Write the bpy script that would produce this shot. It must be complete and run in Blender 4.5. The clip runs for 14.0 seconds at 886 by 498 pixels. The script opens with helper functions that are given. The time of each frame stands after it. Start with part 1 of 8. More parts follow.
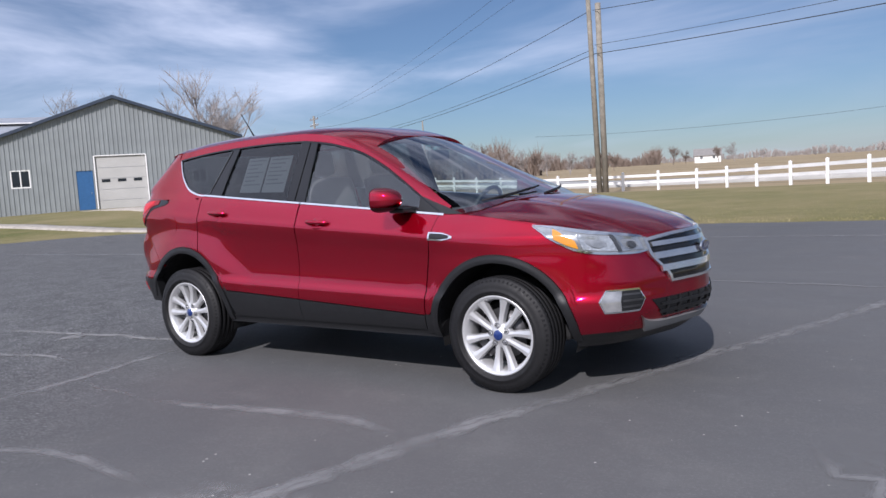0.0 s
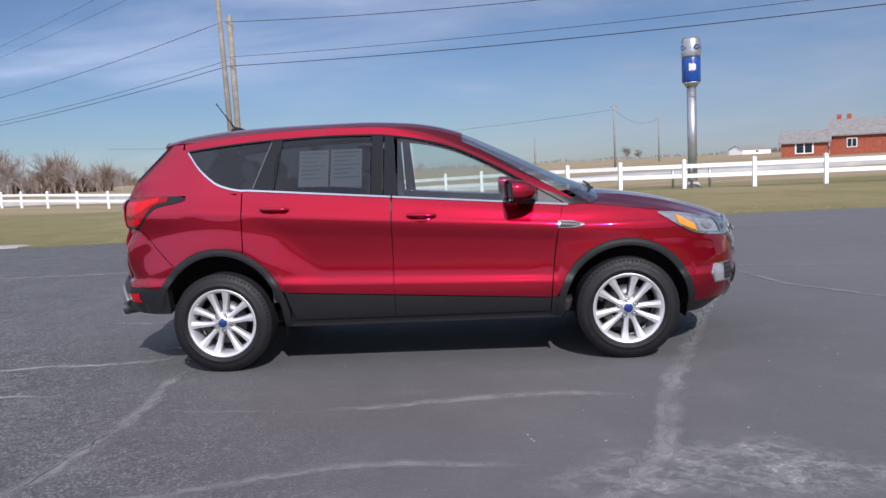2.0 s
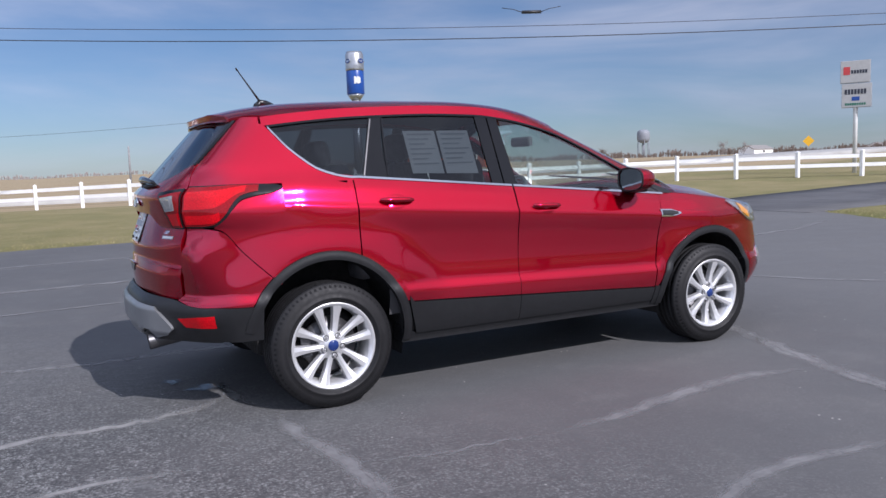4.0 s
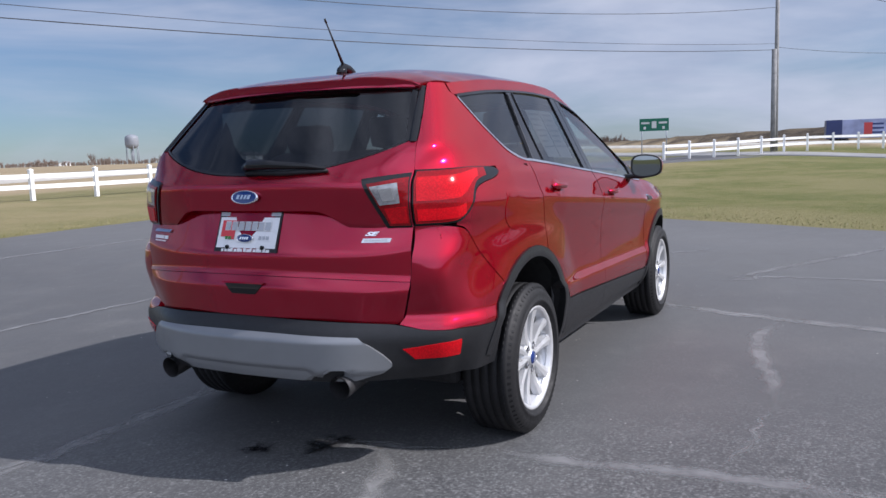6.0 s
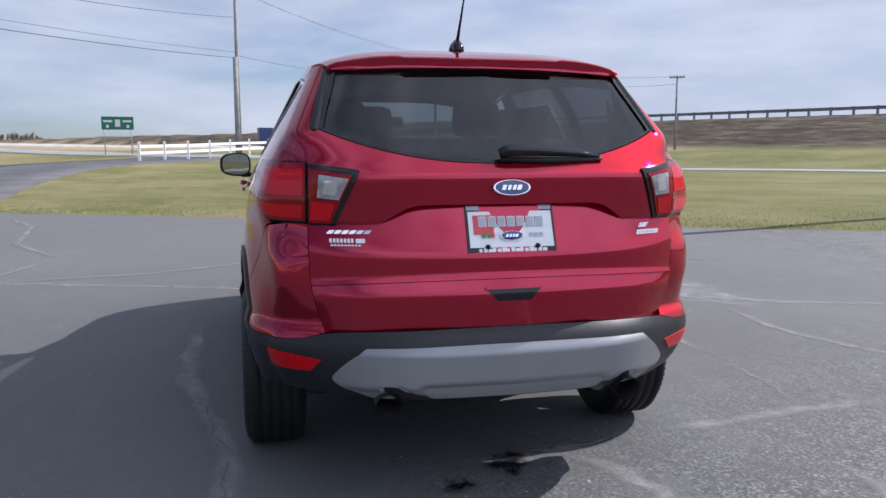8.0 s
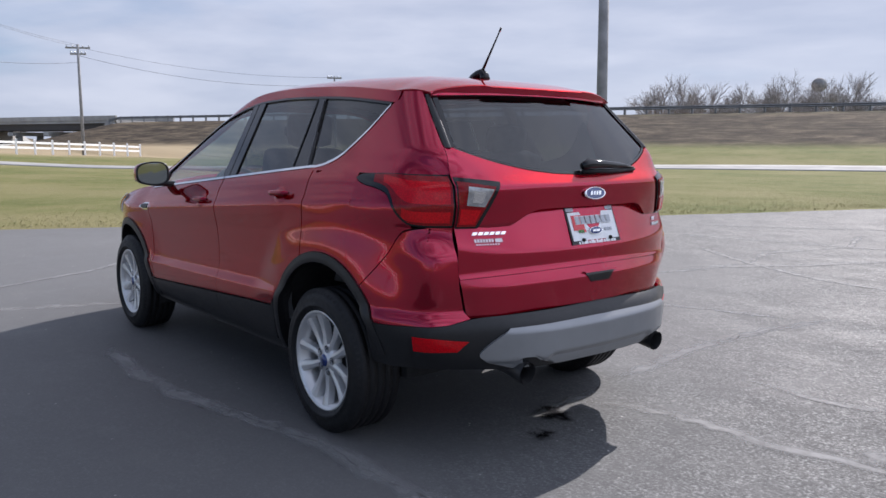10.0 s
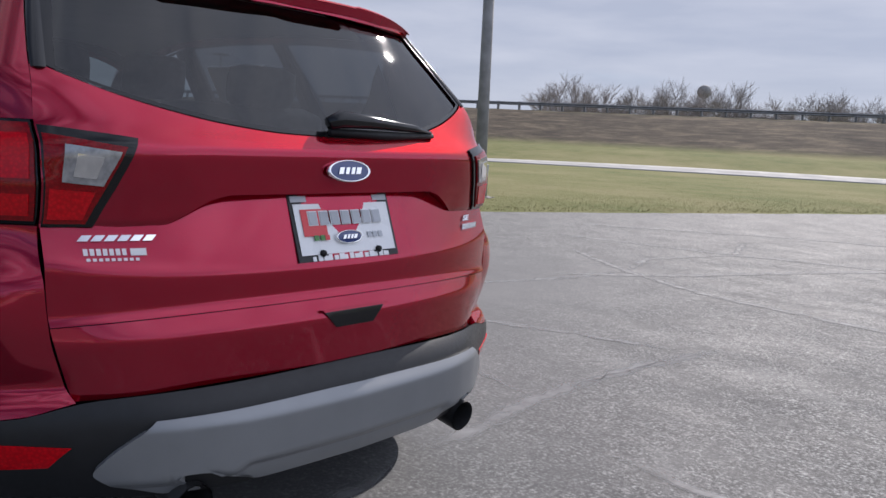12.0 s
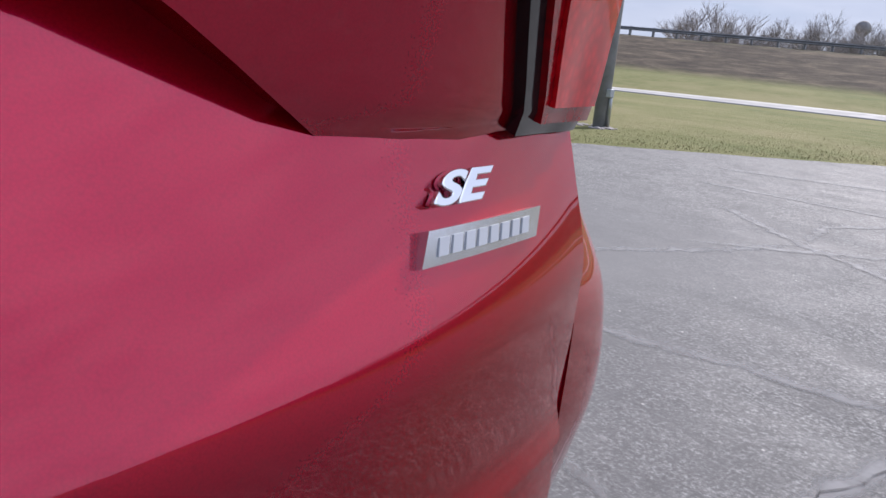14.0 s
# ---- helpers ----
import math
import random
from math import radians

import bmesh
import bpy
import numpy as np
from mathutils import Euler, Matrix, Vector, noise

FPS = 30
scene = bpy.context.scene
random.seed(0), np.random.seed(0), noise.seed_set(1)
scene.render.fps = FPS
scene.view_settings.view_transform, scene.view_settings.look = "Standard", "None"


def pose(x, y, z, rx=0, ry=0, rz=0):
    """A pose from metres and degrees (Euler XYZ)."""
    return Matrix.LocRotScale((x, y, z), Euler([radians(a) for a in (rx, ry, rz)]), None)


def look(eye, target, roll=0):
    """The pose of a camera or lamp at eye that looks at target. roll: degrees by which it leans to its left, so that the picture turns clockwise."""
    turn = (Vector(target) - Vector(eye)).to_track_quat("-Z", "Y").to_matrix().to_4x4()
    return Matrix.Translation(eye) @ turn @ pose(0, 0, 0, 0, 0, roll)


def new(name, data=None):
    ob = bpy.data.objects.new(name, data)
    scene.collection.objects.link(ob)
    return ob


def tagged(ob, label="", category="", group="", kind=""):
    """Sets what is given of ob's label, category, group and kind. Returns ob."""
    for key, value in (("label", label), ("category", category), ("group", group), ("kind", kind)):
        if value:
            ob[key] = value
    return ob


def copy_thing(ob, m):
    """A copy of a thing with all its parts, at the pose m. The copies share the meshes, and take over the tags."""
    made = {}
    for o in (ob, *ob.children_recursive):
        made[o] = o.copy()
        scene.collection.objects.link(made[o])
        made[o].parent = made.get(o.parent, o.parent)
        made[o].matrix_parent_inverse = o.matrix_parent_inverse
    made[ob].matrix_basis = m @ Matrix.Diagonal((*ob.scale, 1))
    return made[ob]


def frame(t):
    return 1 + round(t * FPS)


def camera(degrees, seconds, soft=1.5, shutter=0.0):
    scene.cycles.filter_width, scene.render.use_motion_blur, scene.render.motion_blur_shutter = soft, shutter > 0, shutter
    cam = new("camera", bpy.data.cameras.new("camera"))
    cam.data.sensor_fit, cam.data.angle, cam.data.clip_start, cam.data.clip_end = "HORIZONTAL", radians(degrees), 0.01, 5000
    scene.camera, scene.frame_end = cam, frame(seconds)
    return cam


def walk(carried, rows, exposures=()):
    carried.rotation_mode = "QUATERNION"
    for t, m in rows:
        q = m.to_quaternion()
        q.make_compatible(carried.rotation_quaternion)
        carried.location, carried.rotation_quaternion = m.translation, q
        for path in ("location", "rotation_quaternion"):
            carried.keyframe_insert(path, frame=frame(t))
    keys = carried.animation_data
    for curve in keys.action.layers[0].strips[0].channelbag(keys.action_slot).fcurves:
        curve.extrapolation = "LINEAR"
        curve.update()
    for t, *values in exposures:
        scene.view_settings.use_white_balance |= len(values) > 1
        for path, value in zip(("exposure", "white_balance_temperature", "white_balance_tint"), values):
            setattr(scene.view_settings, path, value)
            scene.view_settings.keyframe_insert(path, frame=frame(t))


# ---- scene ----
# the camera and its walk round the parked car
cam = camera(58.8, 14.0)
PATH = [
    (0, (3.575, -4.669, 1.253), (2.458, -3.021, 1.067), -3.4),
    (0.5, (2.837, -5.108, 1.261), (1.936, -3.331, 1.08), -3.8),
    (1, (2.045, -5.466, 1.273), (1.396, -3.583, 1.086), -3.7),
    (1.5, (1.23, -5.786, 1.303), (0.852, -3.832, 1.109), -3.4),
    (2, (0.416, -5.986, 1.292), (0.314, -3.998, 1.089), -2.7),
    (2.2, (0.093, -6.012, 1.299), (0.098, -4.022, 1.094), -2.5),
    (4.3, (-3.036, -4.398, 1.253), (-1.987, -2.709, 1.037), -1.9),
    (4.5, (-3.264, -4.153, 1.268), (-2.12, -2.528, 1.049), -1.9),
    (5, (-3.783, -3.512, 1.282), (-2.409, -2.076, 1.057), -2.2),
    (5.5, (-4.236, -2.823, 1.27), (-2.645, -1.633, 1.038), -2.1),
    (6, (-4.571, -2.091, 1.245), (-2.803, -1.188, 1.006), -1.9),
    (6.5, (-4.77, -1.343, 1.235), (-2.873, -0.758, 0.992), -1.3),
    (7, (-4.857, -0.607, 1.242), (-2.888, -0.353, 0.996), -0.8),
    (7.5, (-4.843, 0.137, 1.25), (-2.862, 0.018, 0.996), -0.4),
    (8, (-4.686, 0.843, 1.238), (-2.758, 0.379, 0.981), -0.0),
    (8.2, (-4.595, 1.117, 1.243), (-2.703, 0.52, 0.991), 0.2),
    (10.3, (-4.402, 2.723, 1.313), (-2.902, 1.427, 1.047), -0.0),
    (10.5, (-4.407, 2.738, 1.308), (-2.932, 1.413, 1.042), 0.0),
    (11, (-4.329, 2.545, 1.274), (-2.918, 1.153, 1.004), 0.5),
    (11.5, (-4.044, 1.969, 1.227), (-2.678, 0.536, 0.947), 1.6),
    (12, (-3.676, 1.244, 1.197), (-2.317, -0.195, 0.916), 2.9),
    (12.5, (-3.232, 0.567, 1.178), (-1.839, -0.837, 0.88), 3.9),
    (13, (-2.834, 0.071, 1.14), (-1.392, -1.269, 0.786), 5.1),
    (13.5, (-2.511, -0.208, 1.075), (-1.025, -1.479, 0.655), 5.8),
    (14, (-2.372, -0.293, 1.019), (-0.86, -1.509, 0.535), 6.0),
]
walk(cam, [(t, look(eye, target, roll)) for t, eye, target, roll in PATH], exposures=[(0, -0.05, 6120, 18), (2, -0.06, 6120, 19), (4.3, 0.08, 5970, 19), (6.5, 0.22, 6080, 16), (8, 0.40, 6150, 16), (11, 0.30, 6350, 16), (12.5, 0.15, 6400, 16), (13.3, 0.28, 6250, 17), (14, 0.4, 6150, 18)])

# world: hazy winter sky with thin cloud, sun high on the car's passenger side
SUN_TO = Vector((0.33, -1.25, 1.0)).normalized()
SUN_EL = math.asin(SUN_TO.z)
SUN_AZ = math.atan2(SUN_TO.x, SUN_TO.y)


def build_world():
    w = bpy.data.worlds.new("world")
    scene.world = w
    w.use_nodes = True
    nt = w.node_tree
    nt.nodes.clear()
    N, K = nt.nodes.new, nt.links.new
    out, bg, sky = N("ShaderNodeOutputWorld"), N("ShaderNodeBackground"), N("ShaderNodeTexSky")
    sky.sky_type = "NISHITA"
    sky.sun_disc = False
    sky.sun_elevation, sky.sun_rotation = SUN_EL, SUN_AZ
    sky.air_density, sky.dust_density, sky.ozone_density, sky.altitude = 1.0, 0.25, 3.0, 200
    tc, mp = N("ShaderNodeTexCoord"), N("ShaderNodeMapping")
    K(tc.outputs["Generated"], mp.inputs["Vector"])
    mp.inputs["Rotation"].default_value = (0, 0, 0.6)
    mp.inputs["Scale"].default_value = (1.0, 1.7, 6.5)
    n1, n2 = N("ShaderNodeTexNoise"), N("ShaderNodeTexNoise")
    n1.inputs["Scale"].default_value, n1.inputs["Detail"].default_value, n1.inputs["Roughness"].default_value = 1.5, 6, 0.55
    n1.inputs["Distortion"].default_value = 0.5
    n2.inputs["Scale"].default_value, n2.inputs["Detail"].default_value = 4.5, 5
    K(mp.outputs[0], n1.inputs["Vector"])
    K(mp.outputs[0], n2.inputs["Vector"])
    # cloud cover grows towards the sun's side of the sky
    sep = N("ShaderNodeSeparateXYZ")
    K(tc.outputs["Generated"], sep.inputs[0])
    cov = N("ShaderNodeMapRange")
    cov.inputs["From Min"].default_value, cov.inputs["From Max"].default_value = 0.75, -0.55
    cov.inputs["To Min"].default_value, cov.inputs["To Max"].default_value = -0.04, 0.40
    K(sep.outputs["Y"], cov.inputs["Value"])
    add = N("ShaderNodeMath")
    K(n1.outputs["Fac"], add.inputs[0])
    K(cov.outputs[0], add.inputs[1])
    ramp = N("ShaderNodeMapRange")
    ramp.interpolation_type = "SMOOTHSTEP"
    ramp.inputs["From Min"].default_value, ramp.inputs["From Max"].default_value = 0.31, 0.86
    ramp.inputs["To Max"].default_value = 0.92
    K(add.outputs[0], ramp.inputs["Value"])
    cr = N("ShaderNodeValToRGB")
    cr.color_ramp.elements[0].position, cr.color_ramp.elements[0].color = 0.35, (5.5, 6.1, 7.3, 1)
    cr.color_ramp.elements[1].position, cr.color_ramp.elements[1].color = 0.68, (6.9, 7.4, 8.4, 1)
    K(n2.outputs["Fac"], cr.inputs["Fac"])
    # thin overcast: brighter overhead than near the horizon
    lum, gain = N("ShaderNodeMapRange"), N("ShaderNodeVectorMath")
    lum.inputs["From Min"].default_value, lum.inputs["From Max"].default_value = 0.25, 0.85
    lum.inputs["To Min"].default_value, lum.inputs["To Max"].default_value = 1.0, 1.35
    K(sep.outputs["Z"], lum.inputs["Value"])
    gain.operation = "SCALE"
    K(cr.outputs[0], gain.inputs[0])
    # unseen western clouds brightened, added fill light for the car's tail
    west_boost, amount = N("ShaderNodeMapRange"), N("ShaderNodeMath")
    west_boost.inputs["From Min"].default_value, west_boost.inputs["From Max"].default_value = 0.35, -0.75
    west_boost.inputs["To Min"].default_value, west_boost.inputs["To Max"].default_value = 1.0, 2.0
    west_boost.interpolation_type = "SMOOTHSTEP"
    K(sep.outputs["X"], west_boost.inputs["Value"])
    amount.operation = "MULTIPLY"
    K(lum.outputs[0], amount.inputs[0])
    K(west_boost.outputs[0], amount.inputs[1])
    K(amount.outputs[0], gain.inputs["Scale"])
    # clear sky, a little dimmer and bluer down at the horizon
    low, dim = N("ShaderNodeValToRGB"), N("ShaderNodeVectorMath")
    low.color_ramp.elements[0].position, low.color_ramp.elements[0].color = 0.0, (0.62, 0.76, 0.92, 1)
    low.color_ramp.elements[1].position, low.color_ramp.elements[1].color = 0.32, (0.92, 0.94, 0.97, 1)
    K(sep.outputs["Z"], low.inputs["Fac"])
    dim.operation = "MULTIPLY"
    K(sky.outputs[0], dim.inputs[0])
    K(low.outputs[0], dim.inputs[1])
    mix = N("ShaderNodeMix")
    mix.data_type = "RGBA"
    K(ramp.outputs[0], mix.inputs["Factor"])
    K(dim.outputs[0], mix.inputs[6])
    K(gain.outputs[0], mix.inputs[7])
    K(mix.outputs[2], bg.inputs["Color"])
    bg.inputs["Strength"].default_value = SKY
    K(bg.outputs[0], out.inputs[0])


SKY = 0.075
build_world()
sun = new("sun", bpy.data.lights.new("sun", "SUN"))
sun.data.energy, sun.data.angle, sun.data.color = 5.0, radians(0.6), (1.0, 0.955, 0.89)
sun.matrix_world = look(SUN_TO * 50, (0, 0, 0))

# ---------------------------------------------------------------- materials
MATS = {}


def shader(name):
    m = bpy.data.materials.new(name)
    m.use_nodes = True
    nt = m.node_tree
    MATS[name] = m
    return m, nt, nt.nodes["Principled BSDF"]


def noise_node(nt, scale, detail=4, rough=0.55, coord="Object", stretch=None, distortion=0.0):
    tc = nt.nodes.new("ShaderNodeTexCoord")
    n = nt.nodes.new("ShaderNodeTexNoise")
    n.inputs["Scale"].default_value, n.inputs["Detail"].default_value = scale, detail
    n.inputs["Roughness"].default_value, n.inputs["Distortion"].default_value = rough, distortion
    src = tc.outputs[coord]
    if stretch:
        mp = nt.nodes.new("ShaderNodeMapping")
        mp.inputs["Scale"].default_value = stretch
        nt.links.new(src, mp.inputs["Vector"])
        src = mp.outputs[0]
    nt.links.new(src, n.inputs["Vector"])
    return n.outputs["Fac"]


def ramp_node(nt, fac, stops):
    r = nt.nodes.new("ShaderNodeValToRGB")
    e = r.color_ramp.elements
    while len(e) < len(stops):
        e.new(0.5)
    for el, (p, c) in zip(e, stops):
        el.position = p
        el.color = (*c, 1) if len(c) == 3 else c
    nt.links.new(fac, r.inputs["Fac"])
    return r.outputs["Color"]


def mixc(nt, fac, a, b, mode="MIX"):
    m = nt.nodes.new("ShaderNodeMix")
    m.data_type, m.blend_type = "RGBA", mode
    for val, i in ((fac, 0), (a, 6), (b, 7)):
        if hasattr(val, "is_linked"):
            nt.links.new(val, m.inputs[i])
        elif i == 0:
            m.inputs[i].default_value = val
        else:
            m.inputs[i].default_value = (*val, 1)
    return m.outputs[2]


def span(nt, val, a, b, lo=0.0, hi=1.0):
    r = nt.nodes.new("ShaderNodeMapRange")
    r.inputs["From Min"].default_value, r.inputs["From Max"].default_value = a, b
    r.inputs["To Min"].default_value, r.inputs["To Max"].default_value = lo, hi
    nt.links.new(val, r.inputs["Value"])
    return r.outputs[0]


def bump_node(nt, bsdf, height, strength, distance):
    b = nt.nodes.new("ShaderNodeBump")
    b.inputs["Strength"].default_value, b.inputs["Distance"].default_value = strength, distance
    nt.links.new(height, b.inputs["Height"])
    nt.links.new(b.outputs[0], bsdf.inputs["Normal"])


def simple(name, col, rough=0.5, metal=0.0, coat=0.0, var=0.12, scale=8.0, bump=0.0, bscale=60.0, spec=0.5):
    m, nt, b = shader(name)
    lo = tuple(max(0, c * (1 - var)) for c in col)
    hi = tuple(min(1, c * (1 + var)) for c in col)
    nt.links.new(ramp_node(nt, noise_node(nt, scale), [(0.3, lo), (0.7, hi)]), b.inputs["Base Color"])
    b.inputs["Roughness"].default_value, b.inputs["Metallic"].default_value = rough, metal
    b.inputs["Coat Weight"].default_value, b.inputs["Coat Roughness"].default_value = coat, 0.03
    b.inputs["Specular IOR Level"].default_value = spec
    nt.links.new(span(nt, noise_node(nt, scale * 3.1, 5), 0.3, 0.7, rough * 0.85, min(1, rough * 1.15)), b.inputs["Roughness"])
    if bump:
        bump_node(nt, b, noise_node(nt, bscale, 5), bump, 0.01)
    return m


def faded(nt, val):
    """Alpha that runs out softly towards the edge of a crack or patch."""
    at, m = nt.nodes.new("ShaderNodeAttribute"), nt.nodes.new("ShaderNodeMath")
    at.attribute_name = "edge"
    m.operation = "MULTIPLY"
    nt.links.new(val, m.inputs[0])
    nt.links.new(at.outputs["Fac"], m.inputs[1])
    return m.outputs[0]


def build_materials():
    # worn sealed asphalt: dark sealer, grey aggregate showing through, dusty patches
    m, nt, b = shader("asphalt")
    big = noise_node(nt, 0.23, 5, 0.6, distortion=0.4)
    mid = noise_node(nt, 1.4, 6, 0.65, stretch=(1, 1.6, 1))
    fine = noise_node(nt, 62, 5, 0.74)
    blotch = noise_node(nt, 2.2, 9, 0.75)
    grit = noise_node(nt, 190, 2, 0.6)
    base = ramp_node(nt, big, [(0.3, (0.080, 0.081, 0.084)), (0.55, (0.097, 0.098, 0.100)), (0.75, (0.122, 0.122, 0.122))])
    base = mixc(nt, span(nt, mid, 0.52, 0.78, 0, 0.55), base, (0.140, 0.139, 0.136))
    tc = nt.nodes.new("ShaderNodeTexCoord")
    sp = nt.nodes.new("ShaderNodeSeparateXYZ")
    nt.links.new(tc.outputs["Object"], sp.inputs[0])
    # the sealer has worn off the far end of the lot, where the stones lie bare
    slant = nt.nodes.new("ShaderNodeMath")
    slant.operation = "MULTIPLY_ADD"
    nt.links.new(sp.outputs["Y"], slant.inputs[0])
    slant.inputs[1].default_value = 0.5
    nt.links.new(sp.outputs["X"], slant.inputs[2])
    wob = nt.nodes.new("ShaderNodeMath")
    wob.operation = "MULTIPLY_ADD"
    nt.links.new(big, wob.inputs[0])
    wob.inputs[1].default_value = 2.6
    nt.links.new(slant.outputs[0], wob.inputs[2])
    end = nt.nodes.new("ShaderNodeMath")
    end.operation = "MAXIMUM"
    nt.links.new(span(nt, wob.outputs[0], 0.0, -2.4, 0.10, 1), end.inputs[0])
    nt.links.new(span(nt, sp.outputs["Y"], -4.2, -6.5, 0, 0.9), end.inputs[1])
    worn = end.outputs[0]
    stones = ramp_node(nt, fine, [(0.38, (0.008, 0.008, 0.009)), (0.47, (0.070, 0.070, 0.071)), (0.55, (0.142, 0.142, 0.141)), (0.62, (0.34, 0.357, 0.35))])
    pits = noise_node(nt, 17, 7, 0.85)
    stones = mixc(nt, span(nt, pits, 0.49, 0.41, 0, 0.85), stones, (0.024, 0.024, 0.025))
    stones = mixc(nt, span(nt, pits, 0.55, 0.63, 0, 0.65), stones, (0.34, 0.338, 0.33))
    tar = noise_node(nt, 3.2, 8, 0.8, stretch=(1.5, 1, 1), distortion=0.3)
    stones = mixc(nt, span(nt, tar, 0.50, 0.40, 0, 0.6), stones, (0.05, 0.05, 0.052))
    stones = mixc(nt, span(nt, blotch, 0.52, 0.68, 0, 0.30), stones, (0.19, 0.195, 0.19))
    stones = mixc(nt, span(nt, blotch, 0.48, 0.34, 0, 0.55), stones, (0.062, 0.062, 0.064))
    wf = nt.nodes.new("ShaderNodeMath")
    wf.operation = "MULTIPLY"
    nt.links.new(worn, wf.inputs[0])
    wf.inputs[1].default_value = 0.93
    base = mixc(nt, span(nt, sp.outputs["X"], 0.8, 4.2, 0, 0.50), base, (0.150, 0.150, 0.150))
    base = mixc(nt, wf.outputs[0], base, stones)
    base = mixc(nt, span(nt, blotch, 0.56, 0.74, 0, 0.30), base, (0.165, 0.165, 0.165))
    base = mixc(nt, span(nt, grit, 0.62, 0.75, 0, 0.25), base, (0.34, 0.34, 0.33))
    spk = nt.nodes.new("ShaderNodeTexVoronoi")
    spk.inputs["Scale"].default_value = 8.5
    nt.links.new(tc.outputs["Object"], spk.inputs["Vector"])
    chips = nt.nodes.new("ShaderNodeMath")
    chips.operation = "MULTIPLY"
    nt.links.new(span(nt, spk.outputs["Distance"], 0.055, 0.035, 0, 0.9), chips.inputs[0])
    nt.links.new(span(nt, noise_node(nt, 1.1, 4, 0.6), 0.44, 0.58, 0, 1), chips.inputs[1])
    base = mixc(nt, chips.outputs[0], base, (0.52, 0.51, 0.48))
    nt.links.new(base, b.inputs["Base Color"])
    nt.links.new(span(nt, mid, 0.3, 0.7, 0.68, 0.84), b.inputs["Roughness"])
    b.inputs["Specular IOR Level"].default_value = 0.26
    rough_part = nt.nodes.new("ShaderNodeMath")
    rough_part.operation = "MULTIPLY"
    nt.links.new(fine, rough_part.inputs[0])
    nt.links.new(span(nt, worn, 0, 1, 0.15, 1.0), rough_part.inputs[1])
    bump_node(nt, b, rough_part.outputs[0], 0.35, 0.007)

    m, nt, b = shader("crack_dust")
    f = noise_node(nt, 9, 6, 0.7)
    nt.links.new(ramp_node(nt, f, [(0.3, (0.17, 0.171, 0.174)), (0.7, (0.235, 0.236, 0.238))]), b.inputs["Base Color"])
    b.inputs["Roughness"].default_value = 0.9
    nt.links.new(faded(nt, span(nt, noise_node(nt, 2.6, 6, 0.7), 0.34, 0.60, 0.36, 0.86)), b.inputs["Alpha"])
    m, nt, b = shader("crack_pale")
    nt.links.new(ramp_node(nt, noise_node(nt, 9, 6, 0.7), [(0.3, (0.19, 0.19, 0.188)), (0.7, (0.28, 0.278, 0.273))]), b.inputs["Base Color"])
    b.inputs["Roughness"].default_value = 0.9
    nt.links.new(faded(nt, span(nt, noise_node(nt, 4, 7, 0.78), 0.32, 0.60, 0.3, 0.92)), b.inputs["Alpha"])
    m, nt, b = shader("crack_dark")
    nt.links.new(ramp_node(nt, noise_node(nt, 20), [(0.3, (0.012, 0.012, 0.013)), (0.7, (0.03, 0.03, 0.032))]), b.inputs["Base Color"])
    b.inputs["Roughness"].default_value = 0.9
    nt.links.new(faded(nt, span(nt, noise_node(nt, 6, 5, 0.7), 0.42, 0.55, 0.0, 0.65)), b.inputs["Alpha"])
    m, nt, b = shader("pale_patch")
    tcp = noise_node(nt, 6, 11, 0.85)
    nt.links.new(ramp_node(nt, noise_node(nt, 45, 4, 0.7), [(0.3, (0.22, 0.22, 0.22)), (0.7, (0.52, 0.52, 0.51))]), b.inputs["Base Color"])
    b.inputs["Roughness"].default_value = 0.9
    nt.links.new(faded(nt, span(nt, tcp, 0.44, 0.60, 0.0, 0.58)), b.inputs["Alpha"])
    m, nt, b = shader("dust_film")
    nt.links.new(ramp_node(nt, noise_node(nt, 30, 4, 0.7), [(0.3, (0.17, 0.17, 0.17)), (0.7, (0.26, 0.26, 0.255))]), b.inputs["Base Color"])
    b.inputs["Roughness"].default_value = 0.9
    nt.links.new(faded(nt, span(nt, noise_node(nt, 3, 9, 0.8), 0.36, 0.66, 0.05, 0.22)), b.inputs["Alpha"])
    m, nt, b = shader("oil_stain")
    nt.links.new(ramp_node(nt, noise_node(nt, 20), [(0.3, (0.006, 0.006, 0.008)), (0.7, (0.014, 0.014, 0.017))]), b.inputs["Base Color"])
    b.inputs["Roughness"].default_value = 0.25
    nt.links.new(faded(nt, span(nt, noise_node(nt, 12, 5, 0.7), 0.40, 0.52, 0.0, 0.95)), b.inputs["Alpha"])

    # ground: mown winter grass near by, pale stubble further off
    m, nt, b = shader("turf")
    tc = nt.nodes.new("ShaderNodeTexCoord")
    sp = nt.nodes.new("ShaderNodeSeparateXYZ")
    nt.links.new(tc.outputs["Object"], sp.inputs[0])
    n1, n2, n3 = noise_node(nt, 0.16, 6, 0.68), noise_node(nt, 0.8, 7, 0.78), noise_node(nt, 16, 6, 0.8)
    green = ramp_node(nt, n1, [(0.34, (0.080, 0.100, 0.028)), (0.48, (0.150, 0.145, 0.054)), (0.60, (0.285, 0.232, 0.128))])
    green = mixc(nt, span(nt, n2, 0.42, 0.64, 0, 0.7), green, (0.27, 0.225, 0.118))
    green = mixc(nt, span(nt, n3, 0.35, 0.65, 0, 0.5), green, (0.11, 0.125, 0.04))
    # the lawn north of the lot is drier
    green = mixc(nt, span(nt, sp.outputs["Y"], 8.5, 13.5, 0, 0.38), green, (0.27, 0.225, 0.128))
